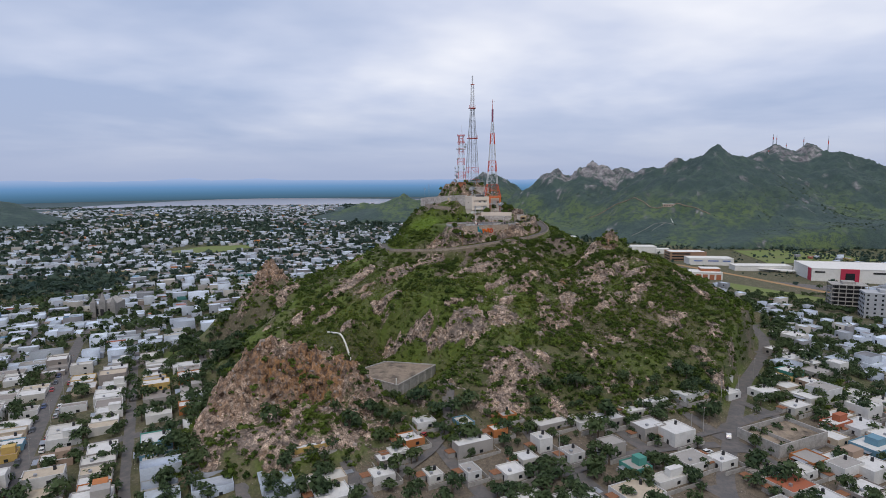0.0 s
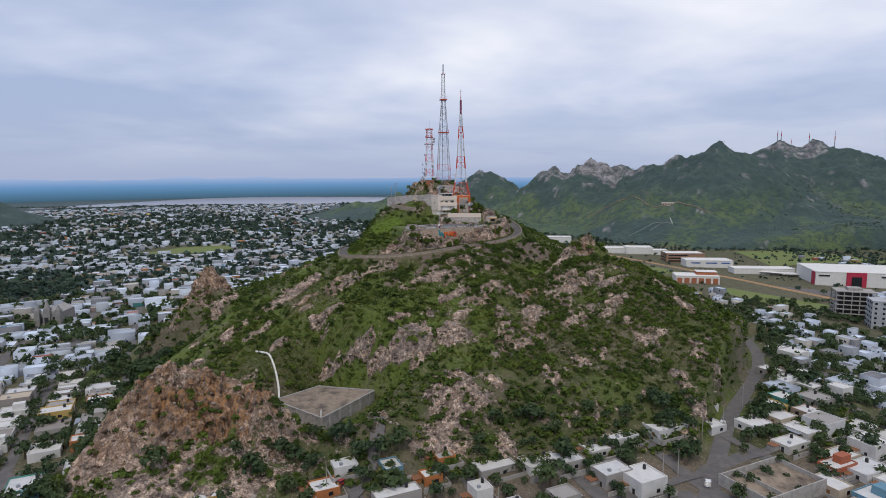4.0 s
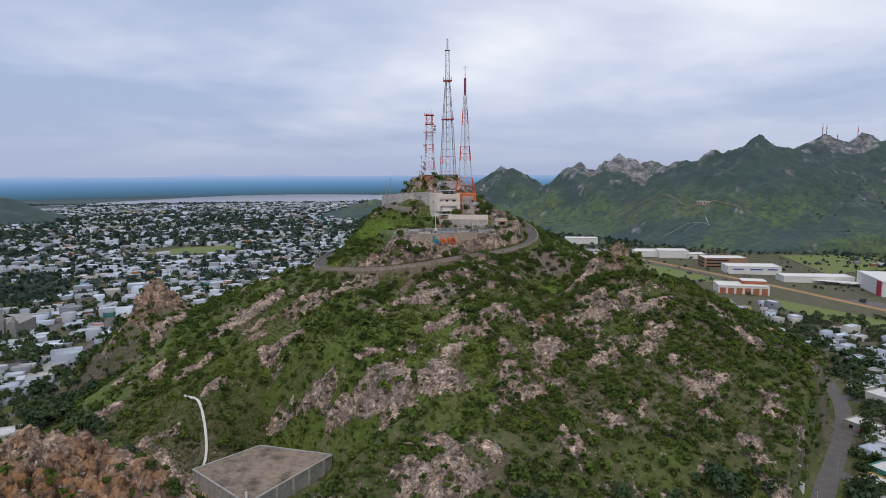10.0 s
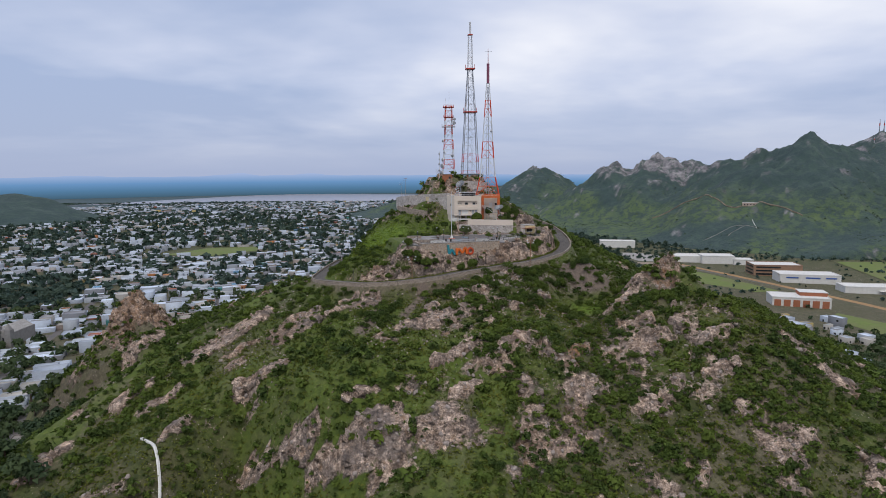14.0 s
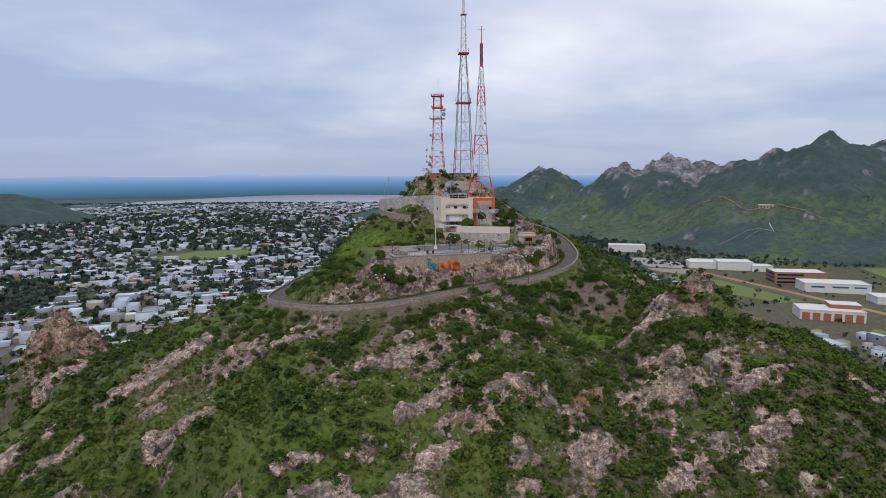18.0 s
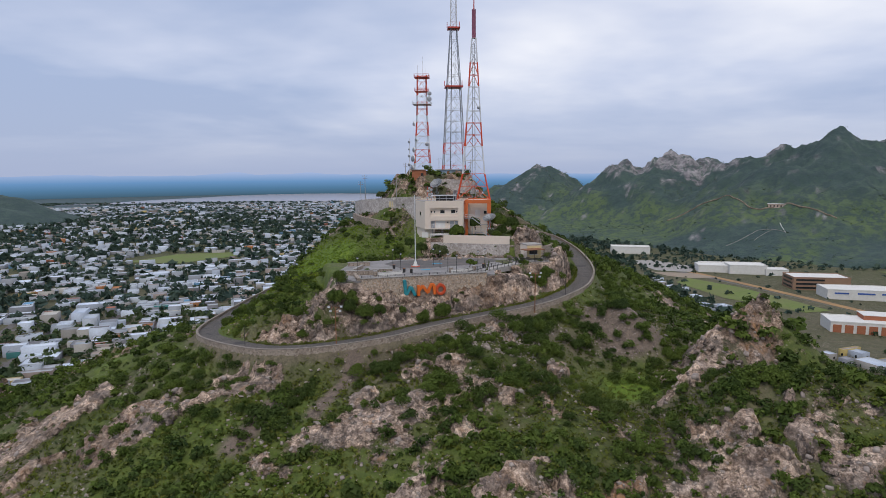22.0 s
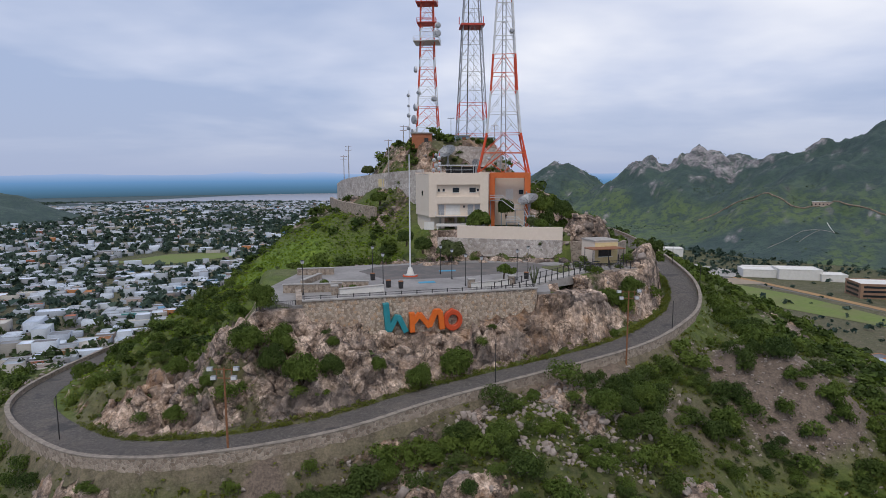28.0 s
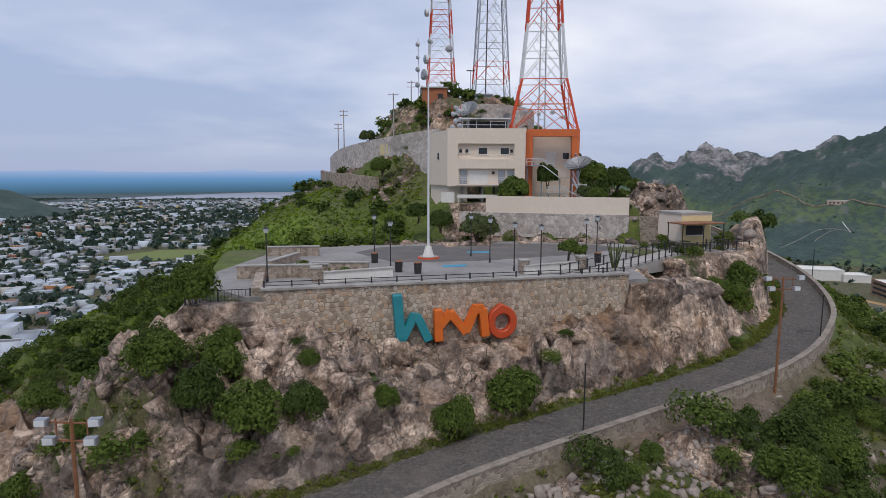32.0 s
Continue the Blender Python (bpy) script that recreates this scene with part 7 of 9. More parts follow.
stair = thing("steel_stair", (14, -43.5, TERRACE_Z), "white steel stair and landings beside the portal", "stair")
ot = (14, -43.5, TERRACE_Z)
for x, yy, z, w in ((11.6, -42.6, 106.3, 2.4), (16.2, -43.4, 104.5, 2.0), (14.8, -44.0, 102.2, 2.6)):
    l = MB(ot).box((x, yy, z), (w, 1.4, 0.12)).make("landing", M["galvanised"], stair)
    for yy2 in (yy - 0.68, yy + 0.68):
        MB(ot).box((x, yy2, z + 1.0), (w, 0.05, 0.06)).make("handrail", M["mast_white"], l)
        MB(ot).box((x, yy2, z + 0.55), (w, 0.05, 0.05)).make("guard_rail", M["mast_white"], l)
        for t in np.linspace(-0.48, 0.48, 4):
            MB(ot).strut((x + t * w, yy2, z), (x + t * w, yy2, z + 1.0), 0.03).make("rail_post", M["mast_white"], l)
    for t in (-0.45, 0.45):
        MB(ot).strut((x + t * w, yy, 100.7), (x + t * w, yy, z), 0.11).make("support", surf("stair_blue", (0.16, 0.24, 0.30), (0.24, 0.33, 0.40), 1, 0.6), stair)
for p, q in (((12.8, -43.0, 106.3), (15.2, -43.4, 104.5)), ((17.0, -44.4, 104.5), (18.6, -44.6, 101.4)), ((15.6, -44.2, 102.2), (17.6, -44.9, 101.0))):
    fl = MB(ot)
    for dy in (-0.5, 0.5):
        fl.strut((p[0], p[1] + dy, p[2]), (q[0], q[1] + dy, q[2]), 0.08)
        fl.strut((p[0], p[1] + dy, p[2] + 0.95), (q[0], q[1] + dy, q[2] + 0.95), 0.04)
    f2 = fl.make("flight", M["mast_white"], stair)
    for t in np.linspace(0.1, 0.9, 7):
        c = Vector(p).lerp(Vector(q), t)
        MB(ot).box(tuple(c), (0.3, 1.0, 0.05)).make("step", M["galvanised"], f2)
cage = MB(ot)
for x in (16.9, 18.9):
    cage.strut((x, -45.2, 100.8), (x, -45.2, 103.6), 0.05)
for z in (101.0, 102.3, 103.6):
    cage.strut((16.9, -45.2, z), (18.9, -45.2, z), 0.05)
cage.strut((16.9, -45.2, 102.3), (18.9, -45.2, 103.6), 0.04).strut((16.9, -45.2, 103.6), (18.9, -45.2, 102.3), 0.04).strut((16.9, -45.2, 101), (18.9, -45.2, 102.3), 0.04)
cage.make("gate_frame", M["mast_white"], stair)


def dish(at, r, aim, label, post):
    """A parabolic dish: bowl, ribs, feed arm, post."""
    d = Vector(aim).normalized()
    a = d.cross(Vector((0, 0, 1))).normalized()
    b = d.cross(a)
    p = Vector(at)
    th = thing("satellite_dish", (at[0], at[1], at[2] - post), label, "satellite dish", "dishes on the summit")
    o = (at[0], at[1], at[2] - post)
    n, rings = 20, 5
    vs, fs = [], []
    for k in range(rings + 1):
        rr = r * k / rings
        for i in range(n):
            t = math.tau * i / n
            vs.append(p + a * (rr * math.cos(t)) + b * (rr * math.sin(t)) + d * (0.42 * rr * rr / r))
    for k in range(rings):
        for i in range(n):
            fs.append((k * n + i, k * n + (i + 1) % n, (k + 1) * n + (i + 1) % n, (k + 1) * n + i))
    m = MB(o)
    m.add(vs, fs)
    m.add([v - d * 0.05 for v in vs], [f[::-1] for f in fs])
    bowl = m.make("bowl", M["mesh_grey"], th, smooth=True)
    for i in range(0, n, 2):
        t = math.tau * i / n
        q = a * math.cos(t) + b * math.sin(t)
        MB(o).strut(p - d * 0.06, p + q * r * 0.98 + d * (0.40 * r - 0.1), 0.03).make("rib", M["dark_metal"], bowl)
    f = MB(o)
    for i in range(3):
        t = math.tau * i / 3
        f.strut(p + (a * math.cos(t) + b * math.sin(t)) * r * 0.9 + d * 0.34 * r, p + d * r * 1.05, 0.03)
    f.strut(p + d * r * 0.95, p + d * r * 1.15, 0.14, 8)
    f.make("feed_arm", M["galvanised"], th)
    MB(o).strut((at[0], at[1], at[2] - post - 0.3), p - d * 0.1, 0.14, 8).make("post", M["galvanised"], th)
    for s in (-1, 1):
        MB(o).strut((at[0] + s * r * 0.35, at[1] + 0.3, at[2] - post - 0.3), p - d * 0.1 + a * s * r * 0.2, 0.07).make("strut", M["galvanised"], th)


M["mesh_grey"] = surf("mesh_grey", (0.20, 0.21, 0.22), (0.34, 0.35, 0.36), 2, 0.5, 0.3)
dish((1.0, -25, 115.8), 2.1, (-0.35, -0.6, 0.75), "large grey mesh dish tilted to the sky above the building", 3.2)
dish((7.6, -38, 113.4), 1.0, (0.4, -0.8, 0.4), "small pale dish behind the roof shelter", 1.9)
dish((17.9, -43.6, 106.0), 2.0, (-0.25, -0.4, 0.85), "grey mesh dish on slanting legs beside the portal", 5.6)

hut = thing("equipment_hut", (-5.4, -19, 117.6), "orange brick equipment hut with a flat slab roof", "hut")
ohut = (-5.4, -19, 117.6)
M["brick"] = surf("brick_orange", (0.30, 0.10, 0.05), (0.42, 0.17, 0.085), 2.5, 0.9)
MB(ohut).box((-5.4, -19.2, 118.9), (4.6, 3.6, 3.4), 4).make("body", M["brick"], hut)
MB(ohut).box((-5.4, -19.2, 120.7), (5.1, 4.1, 0.22), 4).make("roof_slab", M["concrete"], hut)
MB(ohut).box((-4.2, -21.06, 118.6), (0.9, 0.08, 2.0), 4).make("door", M["dark_metal"], hut)
hut2 = thing("equipment_hut", (6, 4, 117.6), "small blue-grey metal hut under the masts", "hut")
MB((6, 4, 117.6)).box((6.5, 2, 119.3), (9.0, 4.0, 2.6), 6).make("body", surf("blue_grey_metal", (0.16, 0.21, 0.25), (0.26, 0.32, 0.36), 1, 0.6), hut2)
MB((6, 4, 117.6)).box((6.5, 2, 120.75), (9.8, 4.8, 0.2), 6).make("roof", M["galvanised"], hut2)


# ---- walls of the summit ----
def line_wall(points, tops, bottoms, w, name, material, label):
    p = np.array([(x, y, 0) for x, y in points], float)
    L = spline([(x, y, t) for (x, y), t in zip(points, tops)], 0.8)
    B = spline([(x, y, t) for (x, y), t in zip(points, bottoms)], 0.8)
    d = np.gradient(L[:, :2], axis=0)
    d /= np.linalg.norm(d, axis=1)[:, None]
    n = np.stack([-d[:, 1], d[:, 0]], 1) * w / 2
    m = MB()
    rows = [[(a[0] + s * b[0], a[1] + s * b[1], c) for a, b, c in zip(L, n, zz)] for s, zz in ((-1, B[:, 2]), (-1, L[:, 2]), (1, L[:, 2]), (1, B[:, 2]))]
    for k in range(3):
        m.quadstrip(rows[k], rows[k + 1])
    m.add([rows[j][0] for j in range(4)] + [rows[j][-1] for j in range(4)], [(3, 2, 1, 0), (4, 5, 6, 7)])
    return tagged(m.make(name, material), label, "wall", kind="structure")


line_wall([(-33, 10), (-29.5, 1), (-25, -8.5), (-18, -18), (-10.5, -26.5), (-3.6, -33.5)], [108.6, 109.6, 110.4, 111.2, 111.9, 112.4], [103, 103.5, 104, 104.5, 105, 105], 0.6, "wall_upper", M["pale_rubble"], "pale rubble retaining wall with faded graffiti")
line_wall([(-30, -9), (-25, -20), (-19, -28), (-14, -32.5)], [105.6, 105.2, 104.8, 104.4], [100, 100, 100, 100], 0.7, "wall_lower", M["rubble_wall"], "low rubble wall below the summit wall")
# faded ochre mark and grey letters on the upper wall: plain bars
marks = MB()
P = spline([(-25, -8.5, 0), (-18, -18, 0), (-10.5, -26.5, 0)], 0.5)
for i, (s, tall, w) in enumerate(((2, 1.6, 0.35), (4, 1.6, 0.35), (7, 1.5, 0.4), (10, 1.7, 0.45), (12, 1.7, 0.4), (14, 1.7, 0.4))):
    a = P[s]
    marks.box((a[0] - 0.255, a[1] - 0.215, 108.0), (0.1, w, tall), -140)
tagged(marks.make("wall_graffiti", M["concrete"]), "faded grey painted marks on the wall", "graffiti", kind="structure")
am = MB()
for s, w, tall in ((33, 1.5, 1.8), (36, 0.5, 1.8)):
    a = P[s]
    am.box((a[0] - 0.235, a[1] - 0.205, 109.4), (0.1, w, tall), -140)
tagged(am.make("wall_graffiti", M["yellow_paint"]), "ochre painted mark on the wall", "graffiti", kind="structure")

line_wall([(4.5, -49.5), (9, -50.5), (16, -51.8), (23.3, -52.9)], [102.0, 102.0, 102.0, 102.0], [99.75, 99.75, 99.75, 99.75], 0.5, "wall_terrace", M["cream_paint"], "cream rendered terrace wall")
line_wall([(0.8, -48.75), (8, -50.35), (16, -51.85), (23.3, -52.95)], [99.75, 99.75, 99.75, 99.75], [96.5, 96.5, 96.5, 96.5], 0.62, "wall_terrace_base", M["pale_rubble"], "whitewashed rubble base of the terrace wall")
line_wall([(23.3, -52.8), (28, -52.5), (33, -49), (37, -40)], [99.6, 99.4, 98.8, 98.4], [95, 95, 95, 95], 0.5, "wall_terrace_end", M["rubble_wall"], "rubble wall between terrace and road")

# ---- plaza ----
def wp(s, f, z):
    """A place by its distance along the front wall and out from it."""
    return (WALL_A.x + WALL_D.x * s + WALL_N.x * f, WALL_A.y + WALL_D.y * s + WALL_N.y * f, z)


W_LEN = (WALL_B - WALL_A).length
W_ROT = math.degrees(math.atan2(WALL_D.y, WALL_D.x))
floor = MB()
ring = [wp(-1, -0.3, 0), wp(W_LEN + 2, -0.3, 0), wp(W_LEN + 5, -9, 0), (25, -59, 0), (20, -54.5, 0), (5, -55.5, 0), (-8, -60, 0), (-19, -66, 0), (-19.5, -82, 0), wp(-4, -5, 0)]
floor.prism([(p[0], p[1]) for p in ring], PLAZA_Z - 1.2, PLAZA_Z)
tagged(floor.make("pavement", M["plaza_floor"]), "grey paved viewpoint plaza", "pavement", kind="structure")
tar = MB()
tar.prism([(-4.5, -75), (4, -73), (16, -66.5), (21, -60.5), (17, -57), (4, -58), (-8, -63), (-10, -68)], PLAZA_Z - 0.1, PLAZA_Z + 0.012)
tagged(tar.make("road", M["asphalt"]), "dark asphalt turning circle on the plaza", "road", kind="structure")
blue = MB()
blue.box((1.6, -76.6, PLAZA_Z + 0.012), (2.4, 1.2, 0.024), W_ROT)
tagged(blue.make("road_marking", surf("blue_marking", (0.04, 0.22, 0.36), (0.07, 0.30, 0.46), 1, 0.8)), "faded blue parking bay marking", "marking", kind="structure")
blue = MB()
blue.box((3.8, -66.5, PLAZA_Z + 0.018), (2.6, 1.3, 0.024), 10)
tagged(blue.make("road_marking", bpy.data.materials["blue_marking"]), "faded blue parking bay marking", "marking", kind="structure")

front = MB().box(wp(W_LEN / 2, -0.35, 92.3), (W_LEN, 0.7, 9.0), W_ROT).make("wall_plaza", M["rubble_mortar"] if "rubble_mortar" in M else M["rubble_wall"])
tagged(front, "tall rubble stone retaining wall of the plaza", "wall", kind="structure")
MB().box(wp(W_LEN / 2, -0.3, 96.88), (W_LEN + 0.1, 0.9, 0.16), W_ROT).make("coping", M["concrete"], front)
ret = MB().box(wp(-0.35, -4.2, 94.3), (0.7, 7.0, 5.2), W_ROT).make("wall_plaza_end", M["rubble_wall"])
tagged(ret, "rubble return wall at the plaza's end", "wall", kind="structure")
# lower walkway and its wall at the west end
walkway = MB().box(wp(-2.9, -2.9, 93.9), (5.0, 4.4, 3.8), W_ROT).make("wall_walkway", M["rubble_wall"])
tagged(walkway, "rubble stone walkway below the plaza", "wall", kind="structure")


def stones():
    """Face stones of the front wall: irregular cells, each proud of the mortar."""
    g = random.Random(12)
    step, pts = 0.36, {}
    nx, nz = int(W_LEN / step) + 2, 22
    for i in range(-1, nx):
        for j in range(-1, nz):
            pts[i, j] = Vector((step * (i + 0.5 * (j % 2)) + g.uniform(-0.15, 0.15), 96.7 - step * 0.92 * (j + 0.5) + g.uniform(-0.13, 0.13)))
    cells = []
    for (i, j), c in pts.items():
        if not (0.15 < c.x < W_LEN - 0.15 and 89.6 < c.y < 96.75):
            continue
        poly = [c + Vector(v) for v in ((-0.6, -0.6), (0.6, -0.6), (0.6, 0.6), (-0.6, 0.6))]
        for di in (-2, -1, 0, 1, 2):
            for dj in (-2, -1, 0, 1, 2):
                o = pts.get((i + di, j + dj))
                if o is None or (di == 0 and dj == 0):
                    continue
                n = (o - c).normalized()
                lim = (o - c).length / 2 - 0.022
                out = []
                for p, q in zip(poly, poly[1:] + poly[:1]):
                    a, b = (p - c).dot(n) - lim, (q - c).dot(n) - lim
                    if a <= 0:
                        out.append(p)
                    if a * b < 0:
                        out.append(p.lerp(q, a / (a - b)))
                poly = out
        poly = [Vector((min(max(p.x, 0.02), W_LEN - 0.02), min(p.y, 96.78))) for p in poly]
        if len(poly) > 2:
            cells.append((c, poly, g.uniform(0.015, 0.045)))
    cells.sort(key=lambda k: abs(k[0].x - 17) + 1.6 * abs(k[0].y - 94.5))

    def stone(m, c, poly, out):
        n = len(poly)
        vs = [wp(p.x, 0.002, p.y) for p in poly] + [wp(c.x + (p.x - c.x) * 0.82, out, c.y + (p.y - c.y) * 0.8) for p in poly]
        m.add(vs, [tuple(range(n, 2 * n))] + [(i, (i + 1) % n, n + (i + 1) % n, n + i) for i in range(n)])
        return m

    for c, poly, out in cells[:300]:
        stone(MB(wp(c.x, 0, c.y)), c, poly, out).make("stone", M["face_stone"], front)
    m = MB()
    for cell in cells[300:]:
        stone(m, *cell)
    tagged(m.make("stones", M["face_stone"], front), "joined face stones", kind="stuff")


def face_stone_mat():
    k = Mat("face_stone", 0.92)
    rnd = k.n.new("ShaderNodeObjectInfo").outputs["Random"]
    isl = k.n.new("ShaderNodeNewGeometry").outputs["Random Per Island"]
    add = k.n.new("ShaderNodeMath")
    add.operation = "ADD"
    k.put(rnd, add.inputs[0])
    k.put(isl, add.inputs[1])
    fr = k.n.new("ShaderNodeMath")
    fr.operation = "FRACT"
    k.put(add.outputs[0], fr.inputs[0])
    c = k.ramp(fr.outputs[0], (0.0, (0.27, 0.205, 0.15)), (0.3, (0.44, 0.355, 0.27)), (0.7, (0.60, 0.51, 0.42)), (1.0, (0.50, 0.33, 0.20)))
    geo = k.n.new("ShaderNodeNewGeometry").outputs["Position"]
    c = k.mix(k.ramp(k.noise(5, 5, 0.7, geo), (0.4, 0.0), (0.75, 0.6)), c, (0.19, 0.15, 0.12))
    c = k.mix(k.ramp(k.noise(0.35, 4, 0.6, geo), (0.5, 0.0), (0.75, 0.5)), c, (0.20, 0.15, 0.11))
    k.colour(c)
    k.bump(k.noise(9, 4, 0.7, geo), 0.5, 0.03)
    return k.m


M["face_stone"] = face_stone_mat()
stones()


def letter(name, strokes, base_s, material, label, thick=0.62, ring_=None):
    """A thick sign letter from broad strokes, standing proud of the wall."""
    th = thing(name, wp(base_s, 0.5, 92.2), label, "sign letter", "letters of the sign")
    k = 0.0301
    m = MB(wp(base_s, 0.5, 92.2))
    depth = 0.5

    def seg(p, q, w, extra):
        a, b = Vector(p), Vector(q)
        d = (b - a).normalized()
        n = Vector((-d.y, d.x)) * w
        pts = [a - n - d * w * 0.3, b - n + d * w * 0.3, b - n * 0.9 + d * w * 0.45, b + n * 0.9 + d * w * 0.45, b + n + d * w * 0.3, a + n - d * w * 0.3, a + n * 0.9 - d * w * 0.45, a - n * 0.9 - d * w * 0.45]
        vs = [wp(SIGN_S + c.x * k, 0.14, SIGN_Z + c.y * k) for c in pts] + [wp(SIGN_S + c.x * k, 0.14 + depth + extra, SIGN_Z + c.y * k) for c in pts]
        cx = sum((c for c in pts), Vector((0, 0))) / 8
        vs += [wp(SIGN_S + (c.x * 0.94 + cx.x * 0.06) * k, 0.2 + depth + extra, SIGN_Z + (c.y * 0.94 + cx.y * 0.06) * k) for c in pts]
        f = [tuple(range(16, 24)), tuple(range(8))[::-1]]
        for r in (0, 8):
            f += [(r + i, r + (i + 1) % 8, r + 8 + (i + 1) % 8, r + 8 + i) for i in range(8)]
        m.add(vs, f)

    for i, (p, q, w) in enumerate(strokes):
        seg(p, q, w, 0.012 * i)
    if ring_:
        cx, cy, rx, ry, w = ring_
        n = 28
        vs, f = [], []
        for i in range(n):
            t = math.tau * i / n
            jag = 1 + (0.10 if i in (7, 8) else 0)
            for rr, o in ((1.0 * jag, 0.14), (1.0 * jag, 0.6), (0.94 * jag, 0.68), (0.58, 0.68), (0.52, 0.6), (0.52, 0.14)):
                vs.append(wp(SIGN_S + (cx + rx * rr * math.cos(t)) * k, o, SIGN_Z + (cy + ry * rr * math.sin(t)) * k))
        for i in range(n):
            for j in range(6):
                f.append((i * 6 + j, i * 6 + (j + 1) % 6, ((i + 1) % n) * 6 + (j + 1) % 6, ((i + 1) % n) * 6 + j))
        m.add(vs, f)
    m.make("body", material, th)


SIGN_S, SIGN_Z = 9.4, 92.1
letter("letter_h", [((11, 130), (20, 12), 12), ((26, 24), (50, 72), 10), ((50, 74), (64, 72), 11), ((64, 72), (90, 16), 11)], 11.0, M["teal_paint"], "teal sign letter h on the stone wall")
letter("letter_m", [((116, 86), (118, 12), 11), ((122, 50), (148, 80), 10), ((150, 78), (188, 30), 11), ((190, 32), (214, 86), 10), ((214, 87), (232, 87), 11), ((234, 84), (242, 18), 11)], 15.5, M["letter_orange"], "orange sign letter m on the stone wall")
letter("letter_o", [], 18.3, M["letter_red"], "red-orange sign letter o on the stone wall", ring_=(289, 48, 40, 44, 20))


def railing(pts, label, tall=0.95, every=2.0, bars=True):
    """A dark metal railing along points."""
    o = tuple(pts[0])
    th = thing("railing", o, label, "railing", "railings of the plaza")
    for p, q in zip(pts, pts[1:]):
        p, q = Vector(p), Vector(q)
        L = (q - p).length
        n = max(1, round(L / every))
        MB(o).strut(p + Vector((0, 0, tall)), q + Vector((0, 0, tall)), 0.035).make("top_rail", M["dark_metal"], th)
        MB(o).strut(p + Vector((0, 0, 0.12)), q + Vector((0, 0, 0.12)), 0.025).make("bottom_rail", M["dark_metal"], th)
        for i in range(n + 1):
            c = p.lerp(q, i / n)
            MB(o).box((c.x, c.y, c.z + tall / 2 + 0.03), (0.1, 0.1, tall + 0.12), W_ROT).make("post", M["dark_metal"], th)
        if bars:
            for i in range(1, int(L / 0.24)):
                c = p.lerp(q, i * 0.24 / L)
                MB(o).strut((c.x, c.y, c.z + 0.12), (c.x, c.y, c.z + tall), 0.016).make("bar", M["dark_metal"], th)


railing([wp(0.2, -0.35, 96.96), wp(W_LEN - 0.3, -0.35, 96.96)], "low dark metal railing on the plaza wall", 0.38, 2.0, False)
railing([wp(-5.2, -0.9, 95.8), wp(-0.8, -0.9, 95.8)], "dark metal railing on the lower walkway", 1.0)

# planters, steps and low walls of the west part
for c, s, rz, label in (((-12.5, -84.5, 96.6), (7.5, 0.5, 1.5), 12, "low rubble planter wall by the viewpoint"), ((-8.5, -80.5, 96.6), (5.0, 0.5, 0.9), 5, "low rubble planter wall by the viewpoint"), ((-14.8, -77.5, 96.6), (0.5, 6.0, 0.9), -8, "low rubble planter wall by the viewpoint"), ((-16, -71.2, 96.75), (5.5, 0.6, 1.0), 12, "rubble wall closing the plaza"), ((-6.0, -84.6, 96.65), (6.0, 0.6, 0.8), 31, "white rendered bench wall"), ((10.8, -79.0, 96.6), (6.5, 0.5, 0.75), 31, "white rendered planter wall")):
    th = thing("planter_wall", (c[0], c[1], PLAZA_Z), label, "low wall", "low walls of the plaza")
    m = M["white_paint"] if "white" in label else M["rubble_wall"]
    MB((c[0], c[1], PLAZA_Z)).box(c, s, rz, 0.03).make("body", m, th)
    MB((c[0], c[1], PLAZA_Z)).box((c[0], c[1], c[2] + s[2] / 2 + 0.05), (s[0] + 0.12, s[1] + 0.12, 0.1), rz).make("cap", M["concrete"], th)
for x, y in ((-9.2, -86.0), (8.0, -80.2), (13.5, -77.3)):
    th = thing("stone_pillar", (x, y, PLAZA_Z), "short square rubble pillar with a concrete cap", "pillar", "pillars of the plaza")
    MB((x, y, PLAZA_Z)).box((x, y, 96.85), (0.8, 0.8, 1.15), W_ROT).make("body", M["rubble_wall"], th)
    MB((x, y, PLAZA_Z)).box((x, y, 97.5), (0.95, 0.95, 0.14), W_ROT).make("cap", M["concrete"], th)
for x, y in ((-3.2, -80.6), (-1.4, -81.2), (-6.4, -75.3), (15.8, -73.0)):
    th = thing("litter_bin", (x, y, PLAZA_Z), "dark metal litter bin on the plaza", "bin", "bins of the plaza")
    MB((x, y, PLAZA_Z)).strut((x, y, PLAZA_Z), (x, y, PLAZA_Z + 0.95), 0.32, 10, 0.36).make("drum", M["dark_metal"], th)
    MB((x, y, PLAZA_Z)).strut((x, y, PLAZA_Z + 0.95), (x, y, PLAZA_Z + 1.03), 0.38, 10, 0.3).make("lid", M["rusty_metal"], th)

# flagpole
flag = thing("flagpole", (-1.4, -71.7, PLAZA_Z), "tall bare white flagpole on a white cone with a red kerb", "flagpole")
of_ = (-1.4, -71.7, PLAZA_Z)
MB(of_).strut((-1.4, -71.7, PLAZA_Z + 0.8), (-1.4, -71.7, 114.4), 0.13, 10, 0.07).make("pole", M["mast_white"], flag)
MB(of_).strut((-1.4, -71.7, PLAZA_Z + 0.2), (-1.4, -71.7, PLAZA_Z + 1.3), 0.6, 14, 0.3).make("cone", M["white_paint"], flag)
MB(of_).strut((-1.4, -71.7, PLAZA_Z), (-1.4, -71.7, PLAZA_Z + 0.2), 1.15, 20, 1.1).make("kerb", M["letter_red"], flag)
